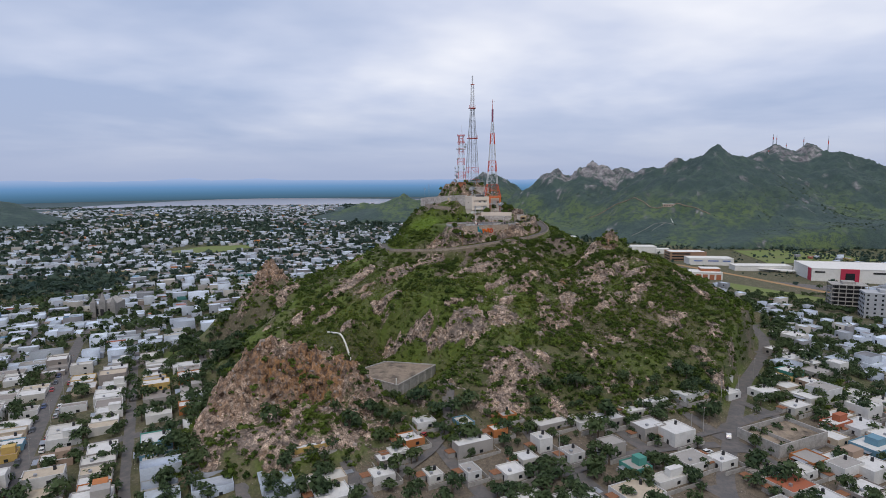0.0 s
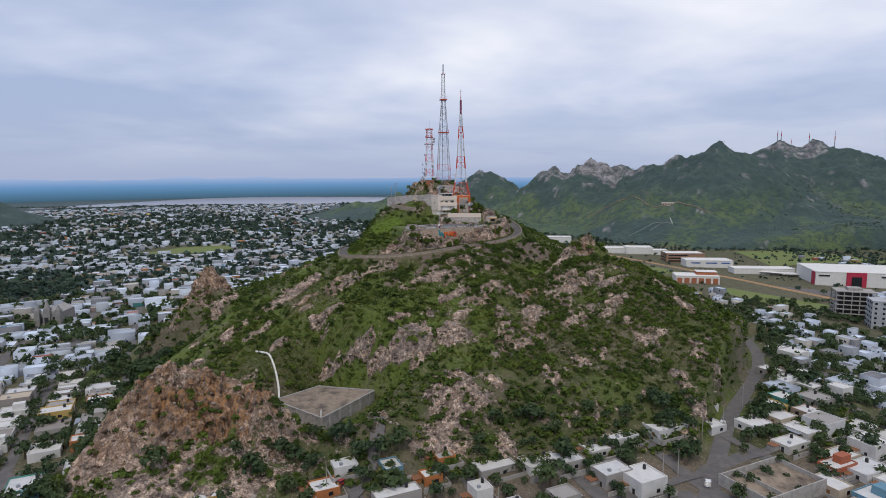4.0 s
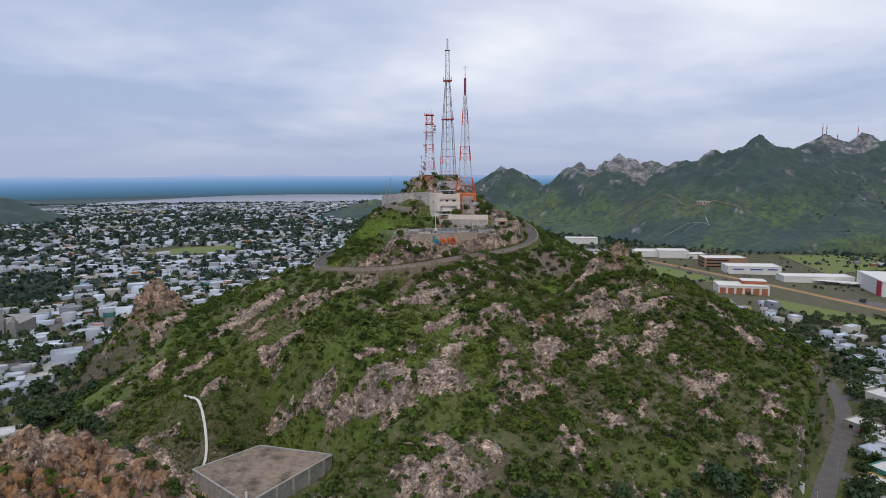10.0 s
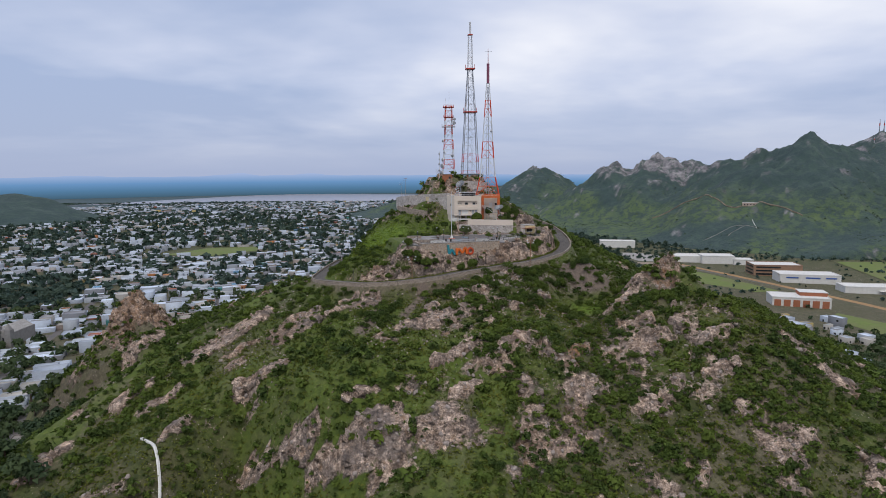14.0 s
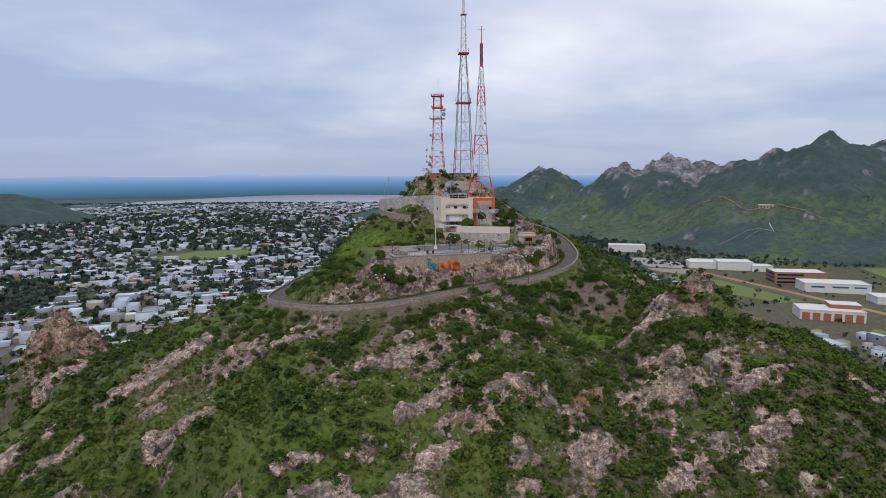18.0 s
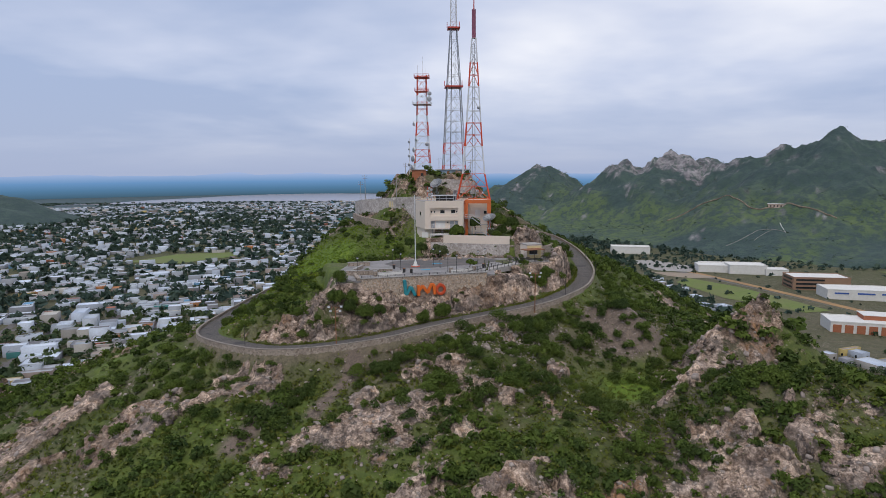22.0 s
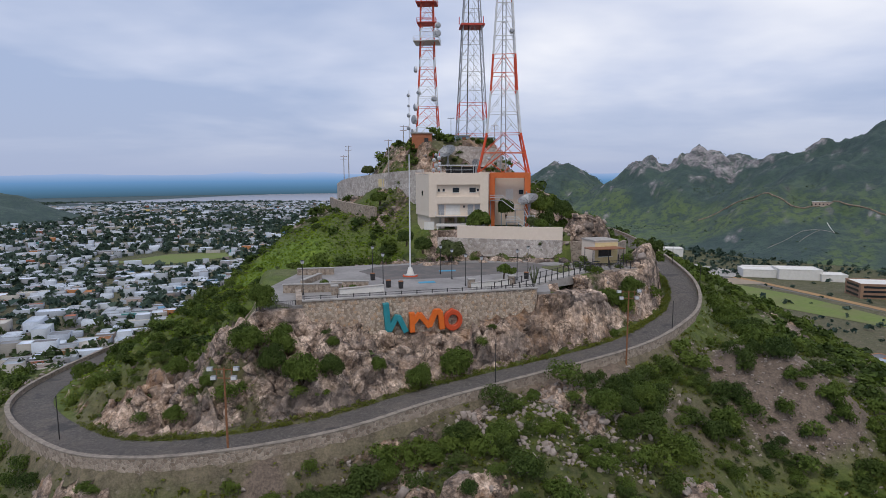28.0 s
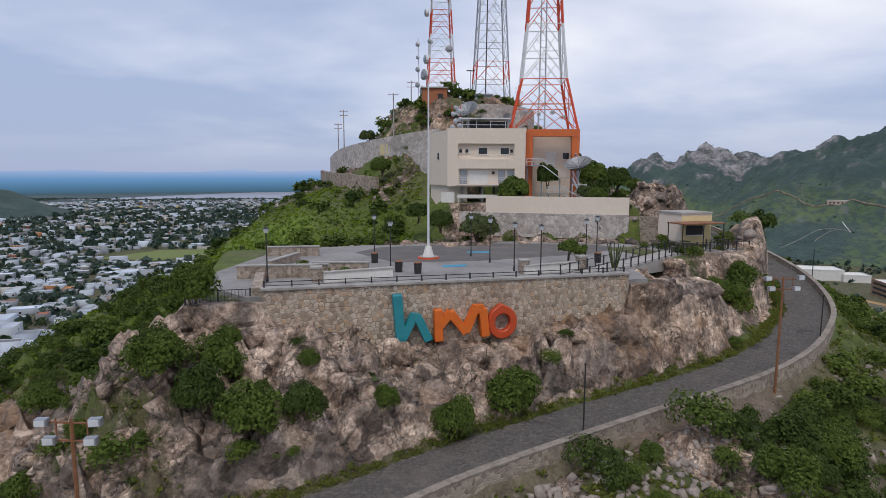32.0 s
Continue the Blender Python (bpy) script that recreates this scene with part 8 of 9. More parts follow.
MB(of_).strut((-1.4, -71.7, PLAZA_Z + 0.2), (-1.4, -71.7, PLAZA_Z + 0.215), 1.0, 20).make("bed", M["concrete"], flag)

# lamps
lamp = thing("street_lamp", (0, 0, 0), "slim dark lamp post with a small globe head", "street lamp", "lamps of the plaza")
MB().strut((0, 0, 0), (0, 0, 0.5), 0.12, 8, 0.07).make("foot", M["dark_metal"], lamp)
MB().strut((0, 0, 0.5), (0, 0, 4.0), 0.06, 8, 0.045).make("post", M["dark_metal"], lamp)
MB().strut((0, 0, 4.0), (0, 0, 4.35), 0.16, 10, 0.26).make("globe", M["mast_white"], lamp)
MB().strut((0, 0, 4.35), (0, 0, 4.5), 0.3, 10, 0.08).make("cap", M["dark_metal"], lamp)
spots = [(-7.2, -71.2), (-4.2, -79.0), (3.0, -69.8), (5.0, -74.0), (7.2, -79.0), (9.4, -81.3), (14.4, -74.2), (16.2, -70.0), (-13.2, -86.3)]
lamp.matrix_basis = pose(*spots[0], PLAZA_Z)
for x, y in spots[1:]:
    copy_thing(lamp, pose(x, y, PLAZA_Z))

# kiosk with its terrace
kk = thing("kiosk", (28.6, -57.6, 96.6), "small cream kiosk with a rust-brown lean-to roof", "kiosk")
ok_ = (28.6, -57.6, 96.6)
RK = 20


def kp(p, q, z):
    c, s_ = math.cos(radians(RK)), math.sin(radians(RK))
    return (28.6 + p * c - q * s_, -57.6 + p * s_ + q * c, z)


MB(ok_).box(kp(0, -0.6, 98.6), (4.2, 4.4, 3.6), RK).make("body", M["cream_paint"], kk)
MB(ok_).box(kp(0, -2.83, 98.5), (4.15, 0.06, 3.4), RK).make("front_wall", M["yellow_paint"], kk)
MB(ok_).box(kp(2.13, -0.6, 98.6), (0.06, 4.3, 3.3), RK).make("side_wall", M["white_paint"], kk)
MB(ok_).box(kp(0, -0.6, 100.5), (4.4, 4.6, 0.25), RK).make("roof", M["concrete"], kk)
MB(ok_).box(kp(-0.3, -2.9, 98.5), (2.3, 0.1, 1.1), RK).make("counter_window", M["dark_metal"], kk)
MB(ok_).box(kp(-0.3, -3.05, 97.9), (2.6, 0.4, 0.1), RK).make("counter", M["white_paint"], kk)
for q, w in ((-1.7, 0.9), (0.3, 0.9)):
    MB(ok_).box(kp(2.18, q, 98.1), (0.06, w, 2.1), RK).make("door", M["rusty_metal"], kk)
MB(ok_).box(kp(-1.2, -4.3, 99.5), (5.8, 2.9, 0.14), RK).make("lean_to_roof", M["rusty_metal"], kk)
for p, q in ((-4.0, -5.6), (1.5, -5.6), (-4.0, -3.0), (-1.2, -5.6)):
    MB(ok_).strut(kp(p, q, 96.5), kp(p, q, 99.5), 0.07).make("roof_post", M["dark_metal"], kk)
kt = MB()
kt.prism([kp(-7.5, -8.2, 0)[:2], kp(3.2, -8.2, 0)[:2], kp(4.4, -2.0, 0)[:2], kp(3.4, 3.6, 0)[:2], kp(-7.5, -1.0, 0)[:2]], 93.5, 96.62)
tagged(kt.make("wall_kiosk_terrace", M["rubble_wall"]), "rubble stone terrace under the kiosk", "wall", kind="structure")
kf = MB()
kf.prism([kp(-7.3, -8.0, 0)[:2], kp(3.0, -8.0, 0)[:2], kp(4.2, -2.0, 0)[:2], kp(3.2, 3.4, 0)[:2], kp(-7.3, -1.2, 0)[:2]], 96.5, 96.66)
tagged(kf.make("pavement", M["plaza_floor"]), "paved kiosk terrace", "pavement", kind="structure")
railing([kp(-7.4, -8.0, 96.66), kp(3.0, -8.0, 96.66), kp(4.2, -2.0, 96.66), kp(3.3, 3.3, 96.66)], "dark metal railing round the kiosk terrace", 1.0, 1.8)
railing([kp(-1.6, -6.6, 96.66), kp(1.4, -6.6, 96.66)], "dark metal screen in front of the kiosk", 1.1, 1.5)
for p, q in ((-4.3, -4.6), (-2.6, -4.2), (-5.6, -3.0), (-3.6, -6.4)):
    tb = thing("picnic_table", kp(p, q, 96.66), "dark metal table with a square top", "table", "tables of the kiosk")
    o = kp(p, q, 96.66)
    MB(o).box((o[0], o[1], o[2] + 0.74), (0.9, 0.9, 0.05), RK).make("tabletop", M["dark_metal"], tb)
    for a, b in ((-0.38, -0.38), (0.38, -0.38), (0.38, 0.38), (-0.38, 0.38)):
        MB(o).strut((o[0] + a, o[1] + b, o[2]), (o[0] + a, o[1] + b, o[2] + 0.72), 0.03).make("leg", M["dark_metal"], tb)
rampw = MB()
p0, p1 = Vector(wp(W_LEN - 4.5, -2.2, 0)), Vector(kp(-6.6, -7.4, 0))
rampw.add([(p0.x - 0.5, p0.y + 1.2, PLAZA_Z - 0.3), (p0.x + 0.9, p0.y - 0.9, PLAZA_Z - 0.3), (p1.x + 0.9, p1.y - 0.9, 95.0), (p1.x - 0.5, p1.y + 1.2, 95.0), (p0.x - 0.5, p0.y + 1.2, PLAZA_Z + 0.02), (p0.x + 0.9, p0.y - 0.9, PLAZA_Z + 0.02), (p1.x + 0.9, p1.y - 0.9, 96.68), (p1.x - 0.5, p1.y + 1.2, 96.68)], [(4, 5, 6, 7), (0, 1, 5, 4), (1, 2, 6, 5), (2, 3, 7, 6), (3, 0, 4, 7)])
tagged(rampw.make("pavement", M["concrete"]), "concrete ramp up to the kiosk", "ramp", kind="structure")
railing([(p0.x + 0.9, p0.y - 0.9, PLAZA_Z), (p1.x + 0.9, p1.y - 0.9, 96.68)], "dark metal ramp railing", 0.9, 1.5, False)
railing([(p0.x - 0.5, p0.y + 1.2, PLAZA_Z), (p1.x - 0.5, p1.y + 1.2, 96.68)], "dark metal ramp railing", 0.9, 1.5, False)


# ---- poles ----
def utility_pole(x, y, z, h, label, arms=2, m="concrete", rz=0.0):
    th = thing("utility_pole", (x, y, z), label, "utility pole", "poles on the hill")
    o = (x, y, z)
    MB(o).strut((x, y, z - 0.5), (x, y, z + h), 0.14, 8, 0.09).make("pole", M[m], th)
    c, s_ = math.cos(radians(rz)), math.sin(radians(rz))
    for k in range(arms):
        zz = z + h - 0.3 - 0.9 * k
        a = MB(o).strut((x - 0.9 * c, y - 0.9 * s_, zz), (x + 0.9 * c, y + 0.9 * s_, zz), 0.06).make("cross_arm", M["rusty_metal"], th)
        for t in (-0.8, 0.0, 0.8):
            MB(o).strut((x + t * c, y + t * s_, zz), (x + t * c, y + t * s_, zz + 0.22), 0.05, 6).make("insulator", M["mast_white"], a)


utility_pole(-27.4, 0, 107.5, 11.4, "grey concrete pole with crossarms above the upper wall")
utility_pole(-30.2, 6, 105, 11.5, "grey concrete pole with crossarms above the upper wall")
utility_pole(-12, -27, 109.5, 9.5, "grey concrete pole with crossarms above the upper wall", 1)
utility_pole(-10.5, -14, 117, 6.0, "grey concrete pole with crossarms beside the hut", 2)
utility_pole(11.5, 6, 117.5, 7.0, "grey concrete pole with crossarms under the masts", 2)


def flood_pole(x, y, z, h, label):
    """A rusty pole with a frame of floodlights on top."""
    th = thing("floodlight_pole", (x, y, z), label, "floodlight", "floodlight poles by the road")
    o = (x, y, z)
    MB(o).box((x, y, z + 0.2), (0.8, 0.8, 0.9), 20).make("footing", M["concrete"], th)
    MB(o).strut((x, y, z + 0.5), (x, y, z + h), 0.11, 8, 0.08).make("pole", M["rusty_metal"], th)
    fr = MB(o)
    for zz in (h - 0.1, h - 0.9):
        fr.strut((x - 1.1, y, z + zz), (x + 1.1, y, z + zz), 0.05)
    for t in (-0.7, 0, 0.7):
        fr.strut((x + t, y, z + h - 0.95), (x + t, y, z + h + 0.1), 0.035)
    fr.make("frame", M["rusty_metal"], th)
    for t, zz in ((-1.2, h - 0.05), (1.2, h + 0.05), (-0.9, h - 0.85), (0.95, h - 0.8)):
        l = MB(o).box((x + t, y - 0.15, z + zz), (0.5, 0.3, 0.34), 10).make("floodlight", M["galvanised"], th)
        MB(o).box((x + t, y - 0.32, z + zz), (0.42, 0.03, 0.27), 10).make("glass", M["mast_white"], l)


flood_pole(27.4, -86.4, 87.3, 10.0, "rusty floodlight pole on the road's outer edge")
flood_pole(-12.8, -110.4, 84.4, 10.3, "rusty floodlight pole below the road")
for x, y in ((11.2, -95.2), (35.6, -77.0), (-33.0, -105.0), (47.6, -52.0), (47.5, -36)):
    z = zat(x, y)
    th = thing("lamp_post", (x, y, z), "thin dark green lamp post on the road parapet", "lamp post", "lamp posts by the road")
    MB((x, y, z)).strut((x, y, z - 1.0), (x, y, z + 4.6), 0.06, 8, 0.045).make("post", M["dark_metal"], th)
    MB((x, y, z)).strut((x, y, z + 4.6), (x, y, z + 4.75), 0.09, 8, 0.05).make("cap", M["dark_metal"], th)
sl = thing("solar_lamp", (1.2, -17, 117), "thin pole with a tilted solar panel lamp", "street lamp")
MB((1.2, -17, 117)).strut((1.2, -17, 116.5), (1.2, -17, 124.2), 0.07, 8).make("pole", M["galvanised"], sl)
MB((1.2, -17, 117)).box((1.2, -17, 124.3), (1.5, 0.8, 0.08), 15).make("panel", M["dark_metal"], sl)

# blue cabin and rubble wall on the knob
cab = thing("cabin", (2.4, -9.0, 117.5), "low pale blue cabin with a flat roof between the masts", "cabin")
bluewash = surf("blue_wash", (0.22, 0.32, 0.40), (0.34, 0.45, 0.54), 0.8, 0.8)
MB((2.4, -9.0, 117.5)).box((2.4, -9.0, 118.6), (5.4, 3.6, 4.0), 4).make("body", bluewash, cab)
MB((2.4, -9.0, 117.5)).box((2.4, -9.0, 120.72), (6.0, 4.2, 0.22), 4).make("roof", M["concrete"], cab)
MB((2.4, -9.0, 117.5)).box((1.2, -10.85, 119.7), (1.1, 0.1, 0.8), 4).make("window", M["glass_dark"], cab)
MB((2.4, -9.0, 117.5)).box((4.0, -10.7, 119.3), (0.9, 0.1, 1.9), 4).make("door", M["rusty_metal"], cab)
line_wall([(1.5, -22.2), (6, -22.0), (10.5, -20.5), (13, -17)], [117.6, 117.5, 117.2, 116.8], [113.2, 113.0, 112.8, 112.5], 0.6, "wall_knob", M["pale_rubble"], "pale rubble wall round the mast rocks")

# ---- single trees and large shrubs ----
def leafy(name, x, y, z, r, tall, n, mat_name, label, category, seed, trunk=0.0, leaf=0.07, lobes=14):
    """A tree or shrub of its own: forked trunk and a crown of many leaves."""
    th = thing(name, (x, y, z), label, category, "large shrubs and trees of the summit")
    g = np.random.default_rng(seed)
    q = clump(n, seed, leaf=leaf * 1.15, lobes=lobes)
    v = q.reshape(-1, 3) * (r, r * g.uniform(0.85, 1.15), r * tall) + (0, 0, trunk)
    ob = mesh_np("crown", v, np.arange(len(v)).reshape(-1, 3), M[mat_name])
    ob.parent = th
    m = MB((x, y, z))
    for k in range(4):
        a = g.uniform(0, math.tau)
        top = (x + math.cos(a) * r * 0.4, y + math.sin(a) * r * 0.4, z + trunk + r * tall * 0.6)
        mid = (x + math.cos(a) * r * 0.08, y + math.sin(a) * r * 0.08, z + trunk * 0.8 + 0.1)
        m.strut((x, y, z - 0.4), mid, 0.045 * r + 0.03, 6, 0.035 * r + 0.02)
        m.strut(mid, top, 0.03 * r + 0.02, 5, 0.01 * r + 0.005)
    m.make("trunk", M["bark"], th)


BIG = ((6.6, -92.3, 2.8, 1.15, "leaves"), (2.7, -96.3, 1.9, 1.4, "leaves"), (1.8, -91.9, 0.7, 1.1, "leaves"), (-1.6, -97.6, 1.2, 1.2, "leaves"), (-8.6, -101.0, 2.9, 1.0, "leaves"), (-5.8, -100.4, 1.9, 1.0, "leaves_dark"), (-14.9, -100, 2.3, 1.1, "leaves"), (-12, -100.8, 2.1, 1.1, "leaves_dark"), (-12.6, -97.4, 2.4, 1.1, "leaves"), (-16.3, -98, 1.9, 1.1, "leaves_dark"), (-12.6, -94.9, 1.9, 1.1, "leaves"), (-15.8, -93.6, 2.3, 1.2, "leaves"), (-6.7, -96.6, 1.0, 1.0, "leaves"), (-21.4, -103.4, 1.7, 0.9, "leaves"), (-18.5, -102.4, 1.2, 0.9, "leaves"), (-24, -98, 1.8, 0.9, "leaves"), (29.3, -71.6, 2.4, 0.95, "leaves"), (32, -67.5, 2.2, 0.95, "leaves"), (26.5, -74.5, 1.4, 0.9, "leaves"), (15.3, -96.4, 1.0, 1.0, "leaves"), (5.2, -106.2, 1.8, 0.9, "leaves"), (7.8, -104.3, 2.2, 0.9, "leaves_dark"), (11.7, -104.7, 2.3, 0.9, "leaves"), (1, -108.4, 1.9, 0.9, "leaves"), (-4.5, -112.5, 2.2, 0.9, "leaves_dark"), (22.4, -99, 2.5, 0.9, "leaves"), (25, -97, 2.0, 0.9, "leaves_dark"), (27.3, -94, 2.3, 0.9, "leaves"), (37.6, -59.0, 2.2, 1.0, "leaves_dark"), (27.5, -78.2, 1.2, 0.8, "leaves"), (39.5, -52, 2.2, 1.0, "leaves"), (41, -44, 2.5, 1.1, "leaves_dark"), (36, -38, 2.5, 1.1, "leaves_dark"), (31, -33, 2.6, 1.1, "leaves_dark"), (25, -36, 2.7, 1.1, "leaves"), (25.5, -45, 1.8, 0.9, "leaves"), (21.4, -41, 2.4, 1.3, "leaves_dark"), (36, -93, 2.4, 0.85, "leaves_dark"), (38, -91, 2.6, 0.9, "leaves"), (50, -70, 3.0, 0.9, "leaves"), (51, -64, 3.0, 0.9, "leaves_dark"), (53, -52, 3.0, 1.0, "leaves"), (54, -42, 2.6, 1.0, "leaves"), (-46, -83, 2.0, 0.9, "leaves"), (-40, -88, 1.8, 0.9, "leaves"), (-33, -97, 1.6, 0.9, "leaves"), (-48, -72, 2.2, 0.9, "leaves_dark"), (-51, -60, 2.4, 0.9, "leaves"))
for i, (x, y, r, tall, m) in enumerate(BIG):
    tone = "dark green" if m == "leaves_dark" else "fresh green"
    leafy("shrub", x, y, zat(x, y) - 0.15, r, tall * 1.25, 6000 if i < 28 else 2400, m, f"{tone} bushy shrub growing among pale rocks", "shrub", 900 + i, leaf=0.033 if i < 28 else 0.05, lobes=26)
leafy("tree", 12.4, -76.2, PLAZA_Z, 1.5, 1.0, 2000, "leaves", "small round green tree in a planter on the plaza", "tree", 1001, 1.2)
leafy("tree", 13.6, -75.6, PLAZA_Z, 1.2, 1.0, 1600, "leaves", "small round green tree in a planter on the plaza", "tree", 1002, 1.1)
leafy("tree", 8.6, -47.2, TERRACE_Z, 3.2, 1.1, 5600, "leaves", "bushy green tree in front of the broadcast building", "tree", 1003, 0.2, 0.055, 26)
leafy("tree", 13.6, -42.6, TERRACE_Z + 2, 2.2, 1.5, 5600, "leaves_dark", "dark green tree before the orange portal", "tree", 1004, 0.2, 0.055, 26)
leafy("tree", 18.8, -47.6, TERRACE_Z, 2.1, 1.1, 5600, "leaves_grey", "grey-green tree beside the steel stair", "tree", 1005, 0.2, 0.055, 26)
leafy("tree", 3.4, -56.0, 96.6, 3.4, 1.0, 5600, "leaves_grey", "grey-green leafless-looking tree at the plaza's back", "tree", 1006, 0.2, 0.055, 26)
leafy("tree", -1.6, -53.0, 97.5, 2.3, 1.1, 5600, "leaves_dark", "dark green tree on the slope behind the plaza", "tree", 1007, 0.2, 0.055, 26)
leafy("tree", -5.0, -50.0, 98.5, 2.2, 1.1, 5600, "leaves_dark", "dark green tree on the slope behind the plaza", "tree", 1008, 0.2, 0.055, 26)
leafy("tree", -13.5, -30.5, 105.0, 2.6, 1.0, 5600, "leaves", "green tree with hanging twigs below the upper wall", "tree", 1009, 0.2, 0.055, 26)
leafy("tree", -18.8, -15.5, 111.0, 2.2, 1.1, 5600, "leaves_grey", "grey-green tree on the rocks beside the hut", "tree", 1010, 0.2, 0.055, 26)
for i, (x, y) in enumerate(((-11, -57), (-14.5, -58.5), (-8, -59.5), (-18, -60), (-22, -63), (-9, -47), (-6.8, -42), (-31, -22), (-33, -10), (-28.5, -28), (-25, -72), (-27, -80), (-17, -67.5))):
    leafy("shrub", x, y, zat(x, y) - 0.1, 1.7 + 0.25 * (i % 3), 0.9, 1600, "leaves_dark" if i % 2 else "leaves", "green shrub on the grassy slope", "shrub", 1100 + i, leaf=0.055)
for i, (x, y) in enumerate(((-8, -22), (-11.5, -15), (-2, -24), (3.5, -22), (8, -20), (12, -12), (-12, -4), (10, -2), (15, -22), (19, -27))):
    leafy("shrub", x, y, zat(x, y) - 0.1, 1.5 + 0.2 * (i % 3), 0.9, 1300, "leaves_dark" if i % 2 else "leaves", "green shrub between the summit rocks", "shrub", 1200 + i, leaf=0.055)
for i, (x, y, z, r, tall) in enumerate(((20.8, -36.5, 103.2, 3.4, 1.25), (24.8, -37.5, 102.6, 3.0, 1.2), (19.8, -48.6, 101.2, 1.8, 1.1), (17.0, -36.0, 103.0, 2.6, 1.5))):
    leafy("tree", x, y, z, r, tall, 6500, "leaves_dark" if i % 2 else "leaves", "dense green tree behind the terrace wall", "tree", 1300 + i, 0.1, 0.05, 24)
for i, (x, y, r) in enumerate(((-9.5, -82.6, 0.8), (-7.6, -82.2, 0.7), (-12.2, -79.8, 0.9), (-13.4, -82.5, 0.8), (10.0, -78.2, 0.5))):
    leafy("shrub", x, y, PLAZA_Z, r, 0.9, 1200, "leaves", "clipped green shrub in a plaza planter", "shrub", 1400 + i, 0.0, 0.07, 10)
cact = thing("cactus", (16.6, -77.2, PLAZA_Z), "tall thin many-stemmed desert plant in a round bed", "cactus")
for k in range(8):
    a = k * 0.78
    MB((16.6, -77.2, PLAZA_Z)).strut((16.6 + 0.15 * math.cos(a), -77.2 + 0.15 * math.sin(a), PLAZA_Z), (16.6 + (0.5 + 0.06 * k) * math.cos(a), -77.2 + (0.5 + 0.06 * k) * math.sin(a), PLAZA_Z + 2.2 + 0.2 * (k % 3)), 0.07, 6, 0.04).make("stem", M["leaves_grey"], cact)

# ---- reservoir and white path wall ----
tank = thing("water_reservoir", (-48.5, -183, 36), "large roofed concrete water reservoir with stained top", "reservoir")
ot2 = (-48.5, -183, 36)
ctr = Vector((sum(p[0] for p in RES) / 4, sum(p[1] for p in RES) / 4))
MB(ot2).prism(RES[::-1] if False else [RES[0], RES[3], RES[2], RES[1]], 34, 42.9).make("body", M["concrete"], tank)
inner = [((p[0] - ctr.x) * 0.965 + ctr.x, (p[1] - ctr.y) * 0.965 + ctr.y) for p in (RES[0], RES[3], RES[2], RES[1])]
MB(ot2).prism(inner, 42.9, 43.02).make("roof", M["tank_roof"], tank)
rim = [RES[0], RES[3], RES[2], RES[1]]
for p, q in zip(rim, rim[1:] + rim[:1]):
    a, b = Vector(p), Vector(q)
    c = (a + b) / 2
    MB(ot2).box((c.x, c.y, 43.1), ((b - a).length, 0.5, 0.45), math.degrees(math.atan2(b.y - a.y, b.x - a.x))).make("rim", M["concrete"], tank)
for t in np.linspace(0.12, 0.88, 5):
    for p, q in ((RES[3], RES[2]), (RES[2], RES[1])):
        c = Vector(p).lerp(Vector(q), t)
        MB(ot2).box((c.x, c.y, 38.8), (0.7, 0.7, 8.1), 35).make("buttress", M["concrete"], tank)
MB(ot2).strut((-46.5, -199.6, 43), (-46.5, -199.6, 45.4), 0.3, 8).make("vent_pipe", M["white_paint"], tank)
pts = spline([(-79, -157, 0), (-72, -163, 0), (-67, -172, 0), (-65.5, -183, 0)], 1.2)
pw = MB()
for a, b in zip(pts, pts[1:]):
    za, zb = zat(a[0], a[1]), zat(b[0], b[1])
    pw.strut((a[0], a[1], za + 0.45), (b[0], b[1], zb + 0.45), 0.42, 6)
pwt = thing("white_path_wall", tuple(pts[0]), "white-painted low wall winding down to the reservoir", "path wall")
pw.o = Vector((0, 0, 0))
wob = pw.make("body", M["white_paint"])
wob.parent = pwt
wob.location = -Vector(pts[0])


# ---- large buildings of the plain ----
def block(name, label, cx, cy, w, d, h, rz, m, category="building", z=None):
    zz = zat(cx, cy) - 0.3 if z is None else z
    th = thing(name, (cx, cy, zz), label, category)
    o = (cx, cy, zz)
    MB(o).box((cx, cy, zz + h / 2), (w, d, h), rz).make("body", m, th)
    MB(o).box((cx, cy, zz + h + 0.12), (w - 1, d - 1, 0.2), rz).make("roof", M["white_paint"], th)
    c, s_ = math.cos(radians(rz)), math.sin(radians(rz))
    for p, q, a, b in ((0, d / 2, w, 0.4), (0, -d / 2, w, 0.4), (w / 2, 0, 0.4, d), (-w / 2, 0, 0.4, d)):
        MB(o).box((cx + p * c - q * s_, cy + p * s_ + q * c, zz + h + 0.3), (a, b, 0.7), rz).make("parapet", m, th)
    return th, o, lambda p, q, r: (cx + p * c - q * s_, cy + p * s_ + q * c, zz + r)


RZM = -17
th, o, at = block("department_store", "large white windowless store with a crimson entrance", 404, 150, 86, 56, 13.5, RZM, M["white_paint"])
crim = surf("crimson_panel", (0.38, 0.02, 0.05), (0.50, 0.035, 0.08), 0.5, 0.6)
MB(o).box(at(-10, -28.4, 6.9), (16, 1.6, 14.2), RZM).make("entrance_panel", crim, th)
MB(o).box(at(-10, -29.3, 5.0), (8, 0.6, 10), RZM).make("entrance_glass", M["glass_dark"], th)
MB(o).box(at(-43.1, -22, 6.8), (1, 8, 13.4), RZM).make("corner_panel", crim, th)
MB(o).box(at(16, -28.2, 10.5), (12, 0.4, 1.6), RZM).make("sign_bar", M["dark_metal"], th)
